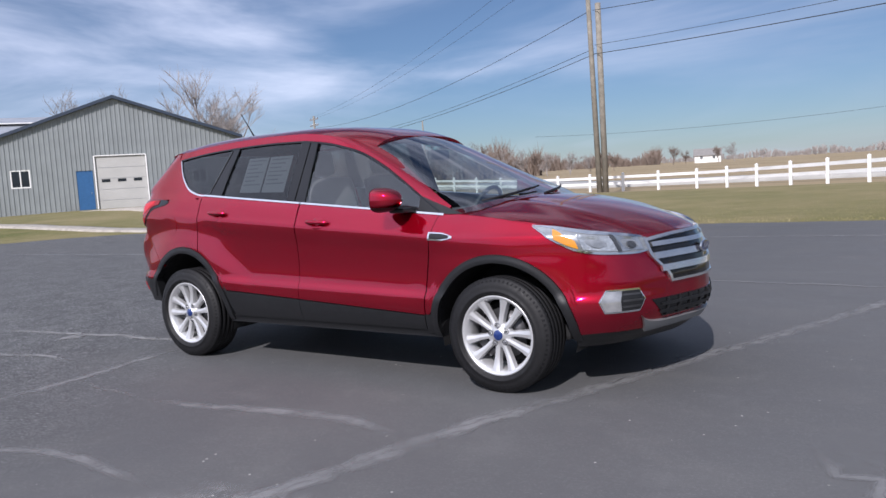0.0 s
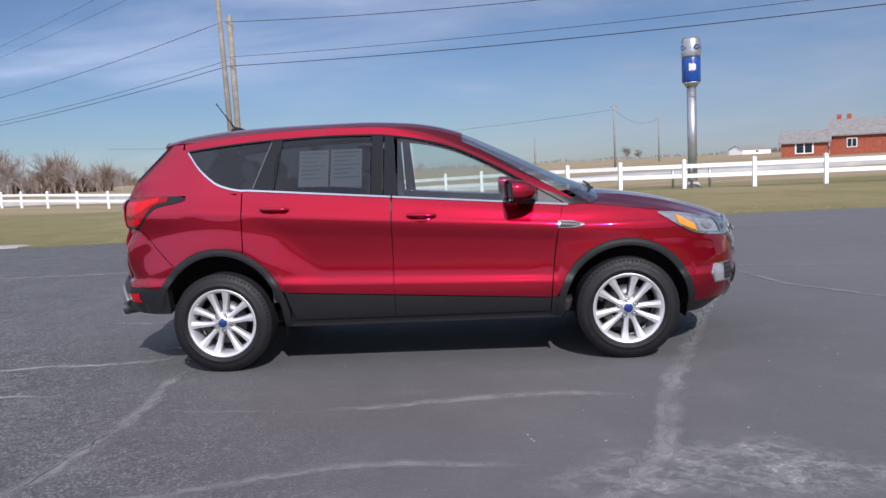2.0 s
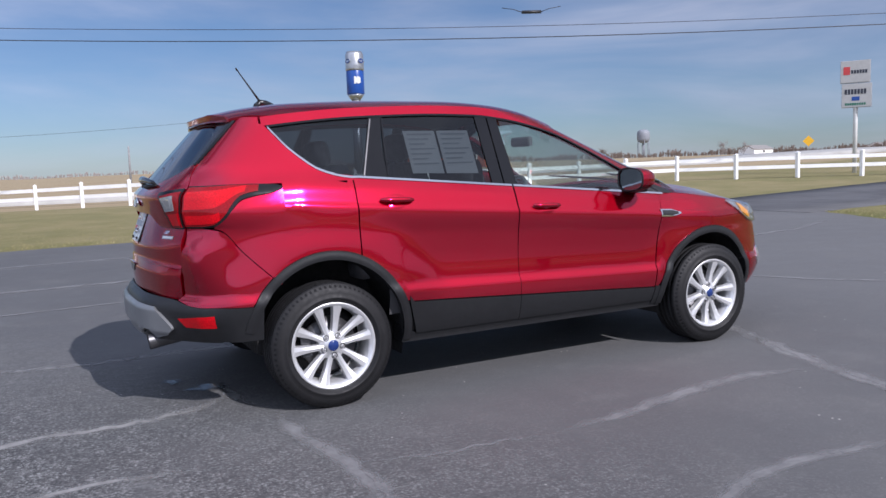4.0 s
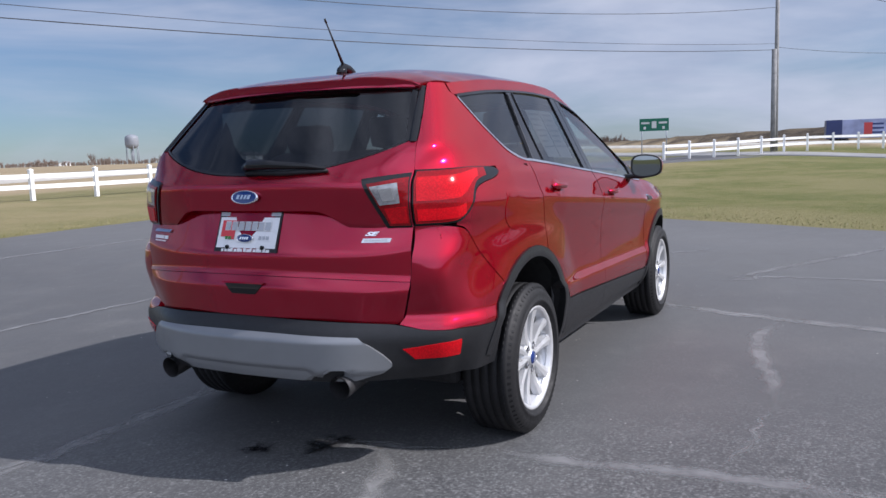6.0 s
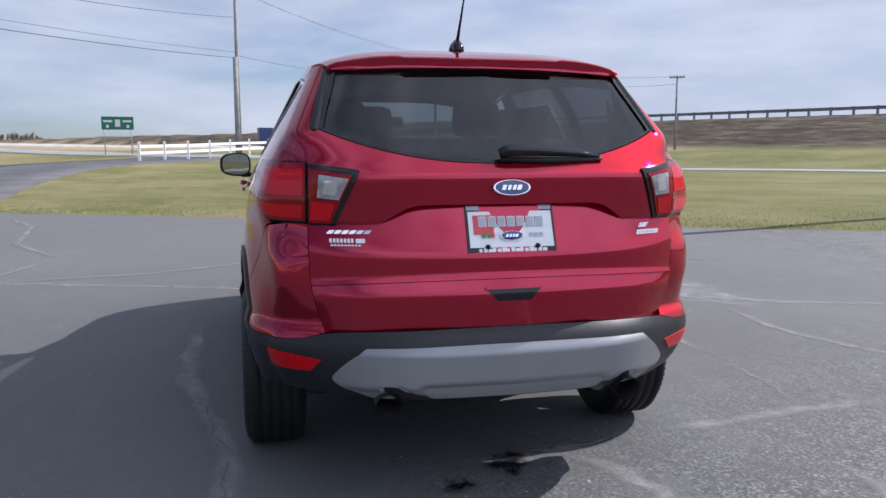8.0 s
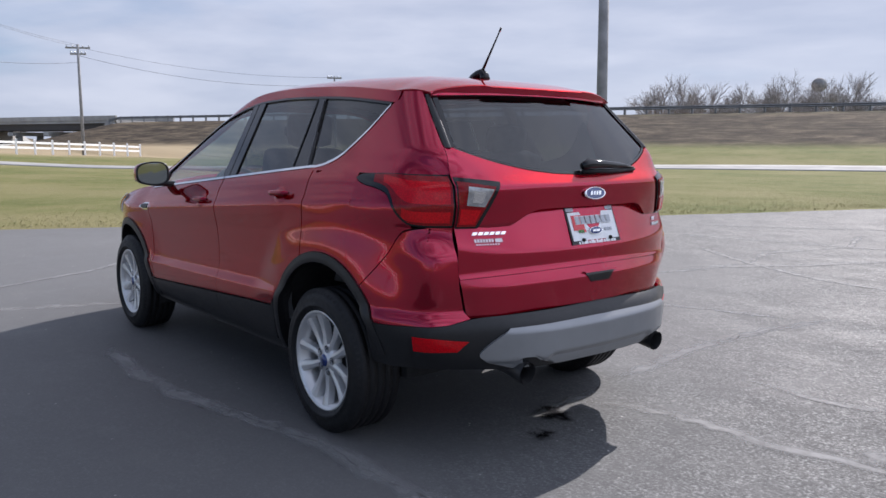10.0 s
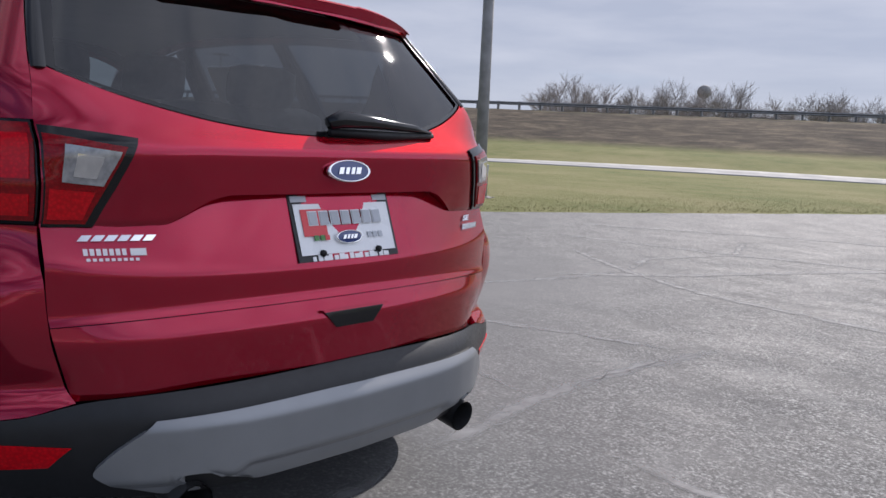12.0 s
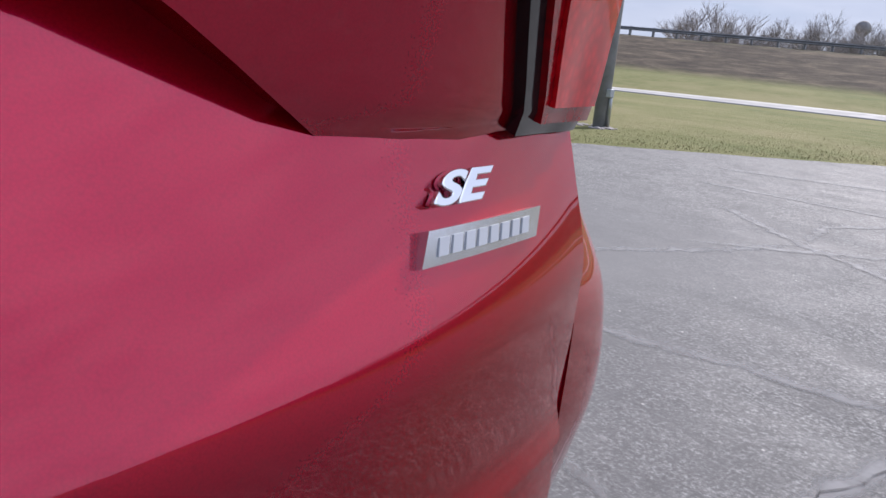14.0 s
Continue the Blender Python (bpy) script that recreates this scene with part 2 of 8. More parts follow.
    # and the one round the south and east greener
    green = mixc(nt, span(nt, sp.outputs["Y"], 6.0, -3.0, 0, 0.42), green, (0.105, 0.118, 0.036))
    nstr = noise_node(nt, 0.05, 5, 0.65, stretch=(0.25, 3.0, 1))
    straw = ramp_node(nt, nstr, [(0.35, (0.30, 0.235, 0.145)), (0.5, (0.36, 0.29, 0.185)), (0.62, (0.21, 0.165, 0.10))])
    straw = mixc(nt, span(nt, n3, 0.4, 0.7, 0, 0.35), straw, (0.17, 0.13, 0.07))
    far = nt.nodes.new("ShaderNodeMath")
    far.operation = "MAXIMUM"
    nt.links.new(span(nt, sp.outputs["Y"], 25.5, 29, 0, 1), far.inputs[0])
    nt.links.new(span(nt, sp.outputs["X"], 50, 56, 0, 1), far.inputs[1])
    col = mixc(nt, far.outputs[0], green, straw)
    # rank brown weeds on the road embankment
    att = nt.nodes.new("ShaderNodeAttribute")
    att.attribute_name = "bank"
    weeds = ramp_node(nt, noise_node(nt, 0.6, 8, 0.8, stretch=(0.5, 0.5, 6.0)), [(0.38, (0.022, 0.017, 0.012)), (0.5, (0.056, 0.043, 0.030)), (0.63, (0.135, 0.107, 0.073))])
    col = mixc(nt, att.outputs["Fac"], col, weeds)
    nt.links.new(col, b.inputs["Base Color"])
    b.inputs["Roughness"].default_value = 0.95
    b.inputs["Specular IOR Level"].default_value = 0.15
    bump_node(nt, b, n3, 0.8, 0.04)

    m, nt, b = shader("grass_blade")
    oi = nt.nodes.new("ShaderNodeNewGeometry")
    nt.links.new(ramp_node(nt, oi.outputs["Random Per Island"], [(0.1, (0.15, 0.16, 0.052)), (0.5, (0.235, 0.21, 0.085)), (0.9, (0.36, 0.30, 0.16))]), b.inputs["Base Color"])
    b.inputs["Roughness"].default_value = 0.8

    simple("road_asphalt", (0.075, 0.076, 0.080), 0.85, var=0.25, scale=0.6, bump=0.2, bscale=40)
    simple("concrete", (0.35, 0.345, 0.325), 0.85, var=0.15, scale=0.8, bump=0.25, bscale=25)
    simple("old_concrete", (0.25, 0.248, 0.24), 0.9, var=0.18, scale=0.7, bump=0.2, bscale=25)
    simple("gravel", (0.36, 0.33, 0.285), 0.95, var=0.3, scale=6, bump=0.6, bscale=30)
    simple("white_paint", (0.80, 0.80, 0.78), 0.4, var=0.05, scale=2, bump=0.05)
    simple("vinyl_white", (0.82, 0.82, 0.80), 0.35, var=0.06, scale=1.5)
    simple("barn_steel", (0.27, 0.295, 0.30), 0.45, metal=0.25, var=0.08, scale=1.2)
    simple("barn_trim", (0.035, 0.05, 0.075), 0.4, var=0.1)
    simple("roof_steel", (0.33, 0.35, 0.38), 0.4, metal=0.3, var=0.1, scale=0.8)
    simple("blue_door", (0.03, 0.11, 0.26), 0.4, var=0.1)
    simple("garage_white", (0.44, 0.44, 0.42), 0.5, var=0.06, scale=1.0)
    simple("dark_window", (0.02, 0.025, 0.03), 0.08, var=0.1)
    simple("pole_wood", (0.225, 0.205, 0.170), 0.85, var=0.25, scale=3, bump=0.5, bscale=20)
    simple("pole_grey", (0.225, 0.225, 0.225), 0.85, var=0.25, scale=3, bump=0.5, bscale=20)
    simple("galv", (0.42, 0.44, 0.46), 0.38, metal=0.85, var=0.12, scale=4)
    simple("rail_steel", (0.20, 0.205, 0.21), 0.6, metal=0.3, var=0.2, scale=2)
    simple("wire_black", (0.02, 0.02, 0.022), 0.5)
    simple("sign_blue", (0.012, 0.06, 0.27), 0.3, var=0.06)
    simple("sign_green", (0.0, 0.13, 0.075), 0.4, var=0.06)
    simple("sign_white", (0.62, 0.62, 0.60), 0.4, var=0.05)
    # sign white greyed: the panels' back-lit shade is put into the colour
    simple("sign_white_shaded", (0.40, 0.40, 0.39), 0.45, var=0.06)
    simple("sign_red", (0.50, 0.05, 0.05), 0.4, var=0.05)
    simple("sign_dark", (0.03, 0.035, 0.05), 0.4)
    simple("sign_yellow", (0.75, 0.42, 0.02), 0.4)
    simple("brick_red", (0.30, 0.075, 0.04), 0.85, var=0.25, scale=3, bump=0.3)
    simple("tank_grey", (0.21, 0.225, 0.25), 0.6, var=0.1, scale=0.3)
    simple("shingle", (0.22, 0.21, 0.20), 0.85, var=0.2, scale=2, bump=0.3)
    simple("bark", (0.28, 0.255, 0.24), 0.9, var=0.3, scale=3)
    simple("bark_warm", (0.175, 0.135, 0.11), 0.9, var=0.3, scale=3)
    simple("truck_blue", (0.02, 0.035, 0.13), 0.4)
    simple("truck_violet", (0.32, 0.36, 0.55), 0.4, var=0.3, scale=0.5)
    simple("rust_steel", (0.065, 0.06, 0.058), 0.6, var=0.2)


build_materials()

# ---------------------------------------------------------------- mesh tools
def mesh_from(name, verts, faces, smooth=False):
    me = bpy.data.meshes.new(name)
    me.from_pydata([tuple(v) for v in verts], [], faces)
    me.update()
    if smooth:
        me.polygons.foreach_set("use_smooth", [True] * len(me.polygons))
    return me


def solid(name, verts, faces, mat, parent=None, label="", smooth=False, mats=None):
    ob = new(name, mesh_from(name, verts, faces, smooth))
    for mm in ([mat] + (mats or [])):
        ob.data.materials.append(MATS[mm])
    if parent is not None:
        ob.parent = parent
    if label:
        ob["label"] = label
    return ob


def part(name, bm, material, parent, label="", smooth=False):
    me = bpy.data.meshes.new(name)
    bmesh.ops.recalc_face_normals(bm, faces=bm.faces)
    bm.to_mesh(me)
    bm.free()
    if smooth:
        me.polygons.foreach_set("use_smooth", [True] * len(me.polygons))
    me.materials.append(MATS[material])
    ob = new(name, me)
    if parent is not None:
        ob.parent = parent
    if label:
        ob["label"] = label
    return ob


def empty(name, m, label, category, group="", kind=""):
    ob = new(name)
    ob.matrix_world = m
    return tagged(ob, label, category, group, kind)


def add_box(bm, c, s, rz=0.0, bevel=0.0, taper=1.0):
    r = bmesh.ops.create_cube(bm, size=1.0)
    vs = r["verts"]
    for v in vs:
        k = taper if v.co.z > 0 else 1.0
        v.co = Vector((v.co.x * s[0] * k, v.co.y * s[1] * k, v.co.z * s[2]))
    if bevel:
        es = list({e for v in vs for e in v.link_edges})
        rb = bmesh.ops.bevel(bm, geom=es, offset=bevel, segments=2, affect="EDGES", profile=0.6)
        vs = list({v for f in rb["faces"] for v in f.verts} | {v for v in vs if v.is_valid})
    m = Matrix.Translation(c) @ Matrix.Rotation(rz, 4, "Z")
    for v in vs:
        v.co = m @ v.co
    return vs


def add_tube(bm, path, radii, sides=8, cap=True):
    """A tapered tube along path."""
    rings = []
    n = len(path)
    up = None
    for i, p in enumerate(path):
        p = Vector(p)
        d = (Vector(path[min(i + 1, n - 1)]) - Vector(path[max(i - 1, 0)])).normalized()
        if up is None:
            up = Vector((0, 0, 1)) if abs(d.z) < 0.9 else Vector((1, 0, 0))
        a = d.cross(up).normalized()
        up = a.cross(d).normalized()
        r = radii[i] if hasattr(radii, "__len__") else radii
        rings.append([bm.verts.new(p + (a * math.cos(t) + up * math.sin(t)) * r) for t in [2 * math.pi * k / sides for k in range(sides)]])
    for r0, r1 in zip(rings, rings[1:]):
        for k in range(sides):
            bm.faces.new((r0[k], r0[(k + 1) % sides], r1[(k + 1) % sides], r1[k]))
    if cap:
        bm.faces.new(rings[0][::-1])
        bm.faces.new(rings[-1])


def box_part(name, c, s, mat, parent, label="", rz=0.0, bevel=0.0, taper=1.0):
    bm = bmesh.new()
    add_box(bm, c, s, rz, bevel, taper)
    return part(name, bm, mat, parent, label)


def tube_part(name, path, radii, mat, parent, label="", sides=10):
    bm = bmesh.new()
    add_tube(bm, path, radii, sides)
    return part(name, bm, mat, parent, label, smooth=True)


def lerp_table(tab, x):
    if x <= tab[0][0]:
        return tab[0][1]
    for (a, p), (b, q) in zip(tab, tab[1:]):
        if x <= b:
            return p + (q - p) * (x - a) / (b - a)
    return tab[-1][1]


def sstep(x):
    x = min(1.0, max(0.0, x))
    return x * x * (3 - 2 * x)


# ---------------------------------------------------------------- terrain
CREST, CDIR = Vector((16, -66)), Vector((0.903, 0.430))


def bank_coords(x, y):
    dx, dy = x - CREST.x, y - CREST.y
    return dx * CDIR.x + dy * CDIR.y, -dx * CDIR.y + dy * CDIR.x


def bank_height(x, y):
    a, d = bank_coords(x, y)
    g = max(1 - sstep((a - 88.5) / 7), sstep((a - 119) / 9))
    if d > 1:
        up = 1 - sstep((d - 1.0) / 12.5) if d < 13.5 else 0.0
        up = max(0.0, min(1.0, (13.5 - d) / 12.0))
    elif d > -10:
        up = 1.0
    else:
        up = max(0.0, min(1.0, (22 + d) / 12.0))
    return 2.9 * up * g, up * g


def terrain(x, y):
    z = 0.18 * sstep((y - 11) / 10)
    z += 0.45 * sstep((x - 14) / 24) * sstep((y + 12) / 14) + 0.65 * sstep((x - 36) / 22) * sstep((y + 30) / 25) * (1 - 0.8 * sstep((y - 45) / 35))
    a, d = bank_coords(x, y)
    z = max(z, 1.0 * sstep((27 - d) / 13)) if d > -40 else z
    z += bank_height(x, y)[0]
    z += 0.35 * sstep((-x - 16) / 14) * sstep((y - 2) / 8)
    # the field falls away behind the fence
    z -= 0.42 * sstep((y - 22) / 18) * sstep((14 - x) / 14)
    r = math.hypot(x, y)
    z += 1.1 * sstep((r - 150) / 500)
    return z


LOT = [(-70, 10.6), (-20, 10.75), (-8, 10.7), (2, 11.2), (8.5, 11.8), (12.3, 11.2), (12.1, 6.4), (10.6, 3.2), (9.4, 0.6), (7.6, -2.8),
       (6.2, -5.6), (4.9, -8.6), (3.9, -11.0), (2.2, -15.5), (-2, -26), (-10, -40), (-30, -46), (-70, -46)]


def inside_lot(x, y, grow=0.0):
    c = False
    n = len(LOT)
    for i in range(n):
        (x1, y1), (x2, y2) = LOT[i], LOT[(i + 1) % n]
        if (y1 > y) != (y2 > y) and x < (x2 - x1) * (y - y1) / (y2 - y1) + x1:
            c = not c
    return c


def lot_gap(x, y):
    best = 1e9
    p = Vector((x, y))
    for i in range(len(LOT)):
        a, b = Vector(LOT[i]), Vector(LOT[(i + 1) % len(LOT)])
        t = max(0, min(1, (p - a).dot(b - a) / (b - a).length_squared))
        best = min(best, (p - (a + (b - a) * t)).length)
    return best


def build_ground():
    def axis(mid, near, step, far):
        a, s, v = [0.0], step, 0.0
        while v < far:
            if v > near:
                s *= 1.22
            v += s
            a.append(v)
        return [mid - q for q in a[:0:-1]] + [mid + q for q in a]
    xs, ys = axis(10, 75, 1.5, 2600), axis(-15, 70, 1.5, 2600)
    verts, bank = [], []
    for y in ys:
        for x in xs:
            z = terrain(x, y)
            if inside_lot(x, y):
                z -= 0.06 * min(1, lot_gap(x, y) / 0.8)
            else:
                z += 0.02 * min(1, lot_gap(x, y) / 0.5)
            verts.append((x, y, z))
            bank.append(bank_height(x, y)[1])
    nx = len(xs)
    faces = [(j * nx + i, j * nx + i + 1, (j + 1) * nx + i + 1, (j + 1) * nx + i) for j in range(len(ys) - 1) for i in range(nx - 1)]
    ob = solid("ground", verts, faces, "turf", smooth=True)
    at = ob.data.attributes.new("bank", "FLOAT", "POINT")
    at.data.foreach_set("value", [sstep(b * 6) if b < 0.97 else 0.8 for b in bank])
    tagged(ob, "mown winter grass running into pale stubble fields", "ground", kind="structure")

    # the asphalt lot, a thin slab on the ground
    bm = bmesh.new()
    rim = []
    random.seed(4)
    for i in range(len(LOT)):
        a, b = Vector(LOT[i]), Vector(LOT[(i + 1) % len(LOT)])
        n = max(1, int((b - a).length / 0.35)) if max(abs(a.x), abs(a.y)) < 30 else 6
        for k in range(n):
            p = a + (b - a) * k / n
            p += Vector((random.uniform(-1, 1), random.uniform(-1, 1))) * 0.045
            rim.append(p)
    top = [bm.verts.new((p.x, p.y, 0)) for p in rim]
    low = [bm.verts.new((p.x, p.y, -0.12)) for p in rim]
    for i in range(len(rim)):
        j = (i + 1) % len(rim)
        bm.faces.new((top[i], low[i], low[j], top[j]))
    bmesh.ops.triangle_fill(bm, use_beauty=True, edges=[e for e in bm.edges if e.verts[0].co.z == 0 and e.verts[1].co.z == 0], normal=(0, 0, 1))
    lot = part("parking_lot", bm, "asphalt", None)
    tagged(lot, "worn dark sealed asphalt parking lot with pale cracks", "parking lot", kind="structure")


def road_strip(name, pts, width, mat, label, category="road", lift=0.03, wobble=0.0, kind="structure"):
    path = []
    for i in range(len(pts) - 1):
        p0, p1 = Vector(pts[max(i - 1, 0)]), Vector(pts[i])
        p2, p3 = Vector(pts[i + 1]), Vector(pts[min(i + 2, len(pts) - 1)])
        n = max(2, int((p2 - p1).length / 1.2))
        for k in range(n):
            t = k / n
            path.append(0.5 * ((2 * p1) + (p2 - p0) * t + (2 * p0 - 5 * p1 + 4 * p2 - p3) * t * t + (3 * p1 - p0 - 3 * p2 + p3) * t ** 3))
    path.append(Vector(pts[-1]))
    verts, faces = [], []
    for i, p in enumerate(path):
        up = lift * min(1, min(i, len(path) - 1 - i) / 3) + 0.006
        d = (path[min(i + 1, len(path) - 1)] - path[max(i - 1, 0)]).normalized()
        n = Vector((-d.y, d.x))
        for k in (-0.5, -0.25, 0, 0.25, 0.5):
            w = width + (random.uniform(-wobble, wobble) if abs(k) == 0.5 else 0)
            q = p + n * k * w
            verts.append((q.x, q.y, terrain(q.x, q.y) + up))
        verts.append((verts[-5][0], verts[-5][1], verts[-5][2] - 0.25))
        verts.append((verts[-2][0], verts[-2][1], verts[-2][2] - 0.25))
    for i in range(len(path) - 1):
        a, b = i * 7, i * 7 + 7
        for k in range(4):
            faces.append((a + k, b + k, b + k + 1, a + k + 1))
        faces += [(a + 5, b + 5, b, a), (a + 4, b + 4, b + 6, a + 6)]
    return tagged(solid(name, verts, faces, mat, smooth=True), label, category, kind=kind)


build_ground()
random.seed(8)
road_strip("driveway", [(11.6, 8.8), (15, 9.0), (22, 9.6), (30, 9.4), (37, 7.4), (43, 3.2)], 4.9, "road_asphalt", "dark asphalt driveway leaving the lot past the fence", wobble=0.1, lift=0.06)
road_strip("access_road", [(75, 48), (56, 26), (48, 12), (44, 2), (40, -8), (36, -18), (29, -29), (15, -38.5), (-6, -47), (-45, -60)], 3.4, "old_concrete",
           "pale weathered access road curving through the grass", wobble=0.05, lift=0.05)
road_strip("highway", [(-260, 62), (-120, 56), (-40, 50), (20, 46), (60, 30), (85, 8), (108, -20), (130, -60), (150, -120)], 8.0, "concrete",
           "pale two-lane highway passing under the bridge", lift=0.27)
road_strip("overpass_road", [tuple(CREST + CDIR * a - Vector((-CDIR.y, CDIR.x)) * 4.5) for a in (-120, -80, -40, 0, 40, 87)], 7.5, "road_asphalt",
           "asphalt road along the top of the embankment", lift=0.05)
road_strip("gravel_apron", [(-34.4, 20.4), (-29.5, 19.8), (-24, 18.0), (-19.0, 15.7), (-15.4, 13.4), (-12.4, 10.3)], 4.2, "gravel", "pale gravel track meeting the edge of the lot", wobble=0.5, lift=0.06)
road_strip("gravel_edge", [(-46, 10.95), (-32, 10.95), (-22, 11.0), (-16, 11.25), (-9.8, 11.15)], 1.0, "gravel", "narrow strip of pale gravel along the lot", wobble=0.25, lift=0.03)


# ---------------------------------------------------------------- cracks, stains and specks on the lot
def fading(ob, values):
    """Stores how solid a flat mark is at each vertex."""
    at = ob.data.attributes.new("edge", "FLOAT", "POINT")
    at.data.foreach_set("value", values)
    return ob


def crack(name, pts, width, mat, label, seed=1, z=0.0045):
    rnd = random.Random(seed)
    fine = []
    for i in range(len(pts) - 1):
        a, b = Vector(pts[i]), Vector(pts[i + 1])
        n = max(2, int((b - a).length / 0.07))
        d = (b - a).normalized()
        for k in range(n):
            fine.append(a + (b - a) * k / n + Vector((-d.y, d.x)) * rnd.gauss(0, 0.012))
    fine.append(Vector(pts[-1]))
    verts, faces, fade = [], [], []
    for i, p in enumerate(fine):
        d = (fine[min(i + 2, len(fine) - 1)] - fine[max(i - 2, 0)]).normalized()
        n = Vector((-d.y, d.x))
        e = min(i, len(fine) - 1 - i)
        w = width * min(1, 0.25 + e / 6) * rnd.uniform(0.65, 1.3) / 2
        for k in (-1.5, -0.4, 0.4, 1.5):
            q = p + n * k * w
            verts.append((q.x, q.y, z))
            fade.append(0.0 if abs(k) > 1 else min(1.0, e / 5))
    faces = [(4 * i + k, 4 * i + k + 1, 4 * i + k + 5, 4 * i + k + 4) for i in range(len(fine) - 1) for k in range(3)]
    return tagged(fading(solid(name, verts, faces, mat), fade), label, "crack", kind="structure")


def blot(name, c, r, mat, label, seed=1, z=0.007, squash=1.0):
    rnd = random.Random(seed)
    n = 40
    ph = [rnd.uniform(0, 6.3) for _ in range(5)]
    verts = [(c[0], c[1], z)]
    ring = []
    for k in range(n):
        t = 2 * math.pi * k / n
        q = r * (1 + 0.16 * math.sin(2 * t + ph[0]) + 0.13 * math.sin(3 * t + ph[1]) + 0.1 * math.sin(5 * t + ph[2]) + 0.07 * math.sin(9 * t + ph[3]))
        verts.append((c[0] + 0.55 * q * math.cos(t), c[1] + 0.55 * q * math.sin(t) * squash, z))
        ring.append((c[0] + q * math.cos(t), c[1] + q * math.sin(t) * squash, z))
    verts += ring
    faces = [(0, 1 + k, 1 + (k + 1) % n) for k in range(n)]
    faces += [(1 + k, 1 + n + k, 1 + n + (k + 1) % n, 1 + (k + 1) % n) for k in range(n)]
    return tagged(fading(solid(name, verts, faces, mat), [1.0] * (n + 1) + [0.0] * n), label, "stain", kind="structure")


CRACKS = [
    ([(0.95, -2.85), (1.2, -2.5), (1.42, -1.75), (1.5, -1.35), (1.75, -0.75), (2.15, 0.36), (2.4, 1.0), (2.75, 1.95), (3.4, 3.8), (3.78, 5.5), (3.4, 6.3)], 0.10),
    ([(-1.66, -0.75), (-1.63, -1.25), (-1.56, -1.68), (-1.58, -2.05), (-1.6, -2.6), (-1.75, -3.4)], 0.075),
    ([(-1.66, -0.75), (-1.78, -0.36), (-1.80, 0.05)], 0.05),
    ([(1.75, -0.8), (1.37, -1.76), (1.14, -2.67), (0.72, -3.3), (0.3, -4.6), (0.2, -5.45)], 0.07),
    ([(1.36, -1.74), (0.9, -1.62), (0.45, -1.66), (0.22, -1.68), (-0.03, -1.76), (-0.62, -1.83)], 0.085),
    ([(-0.62, -1.83), (-1.1, -1.78), (-1.56, -1.68)], 0.03),
    ([(-1.72, -0.33), (-1.95, -0.45), (-2.22, -0.57), (-2.69, -0.55), (-3.14, -0.64), (-3.49, -0.68), (-4.4, -0.82)], 0.075),
    ([(0.95, 1.18), (0.7, 1.22), (0.1, 1.25), (-0.45, 1.19), (-0.9, 1.1), (-1.27, 1.03), (-1.45, 0.97), (-1.81, 0.97), (-2.45, 0.95), (-3.2, 1.1)], 0.085),
    ([(0.73, -2.69), (0.3, -2.66), (-0.23, -2.63), (-0.8, -2.85), (-1.6, -3.1)], 0.06),
    ([(-2.1, -1.37), (-2.55, -1.32), (-3.06, -1.45), (-3.8, -1.5)], 0.06),
    ([(3.0, -1.05), (3.14, -1.38), (3.3, -1.37), (3.35, -2.2), (3.3, -3.1), (3.0, -4.3)], 0.07),
    ([(3.1, -1.13), (3.39, -1.29), (4.29, -1.76), (5.67, -2.54), (6.2, -3.0)], 0.08),
    ([(0.55, -4.62), (-0.2, -5.6), (-1.03, -7.39), (-1.8, -8.8)], 0.09),
    ([(1.41, -6.28), (0.21, -5.46), (-0.8, -5.0), (-2.2, -4.8), (-3.6, -4.9)], 0.08),
    ([(0.2, -5.45), (0.5, -6.4), (0.11, -7.73), (0.6, -9.2)], 0.07),
    ([(2.4, -7.3), (0.11, -7.73), (-2.4, -8.6), (-5, -9.0)], 0.09),
    ([(3.2, -8.6), (0.5, -10.4), (-3, -11.9)], 0.10),
    ([(-15.6, 4.9), (-10.6, 5.2), (-6, 5.0), (-1, 5.3)], 0.12),
    ([(-12, 7.6), (-5, 7.9), (2, 8.4), (8, 8.2)], 0.10),
    ([(5.3, -0.8), (4.2, 0.4), (3.4, 1.9), (3.2, 3.2)], 0.06),
    ([(4.8, 3.0), (6.3, 3.8), (8.6, 4.2), (10.4, 5.0)], 0.08),
    ([(-4.0, 3.4), (-1.0, 3.7), (2.5, 3.5), (4.8, 3.0)], 0.05),
]
for i, (pts, wd) in enumerate(CRACKS):
    crack("pavement_crack", pts, wd * 1.15, "crack_pale" if 12 <= i <= 16 or i in (6, 9) else "crack_dust", "pale dust-filled crack across the dark asphalt", seed=i, z=0.0014 + 0.00015 * i)
    if i in (0, 1, 2, 7, 10):
        crack("pavement_crack", pts[len(pts) // 3:], 0.007, "crack_dark", "thin dark open crack in the asphalt", seed=i + 50, z=0.0050 + 0.00006 * i)
blot("worn_patch", (1.40, -2.80), 0.72, "pale_patch", "pale worn patch of bare stones in the asphalt", 3, squash=0.6, z=0.0062)
blot("worn_patch", (2.9, -2.7), 0.9, "dust_film", "faint film of pale dust on the asphalt", 11, squash=0.7, z=0.0066)
blot("worn_patch", (4.4, -1.2), 1.3, "dust_film", "faint film of pale dust on the asphalt", 12, squash=0.8, z=0.0070)
blot("worn_patch", (-3.14, -0.78), 0.11, "crack_pale", "small pale scuffed patch on the asphalt", 4, squash=1.6, z=0.0062)
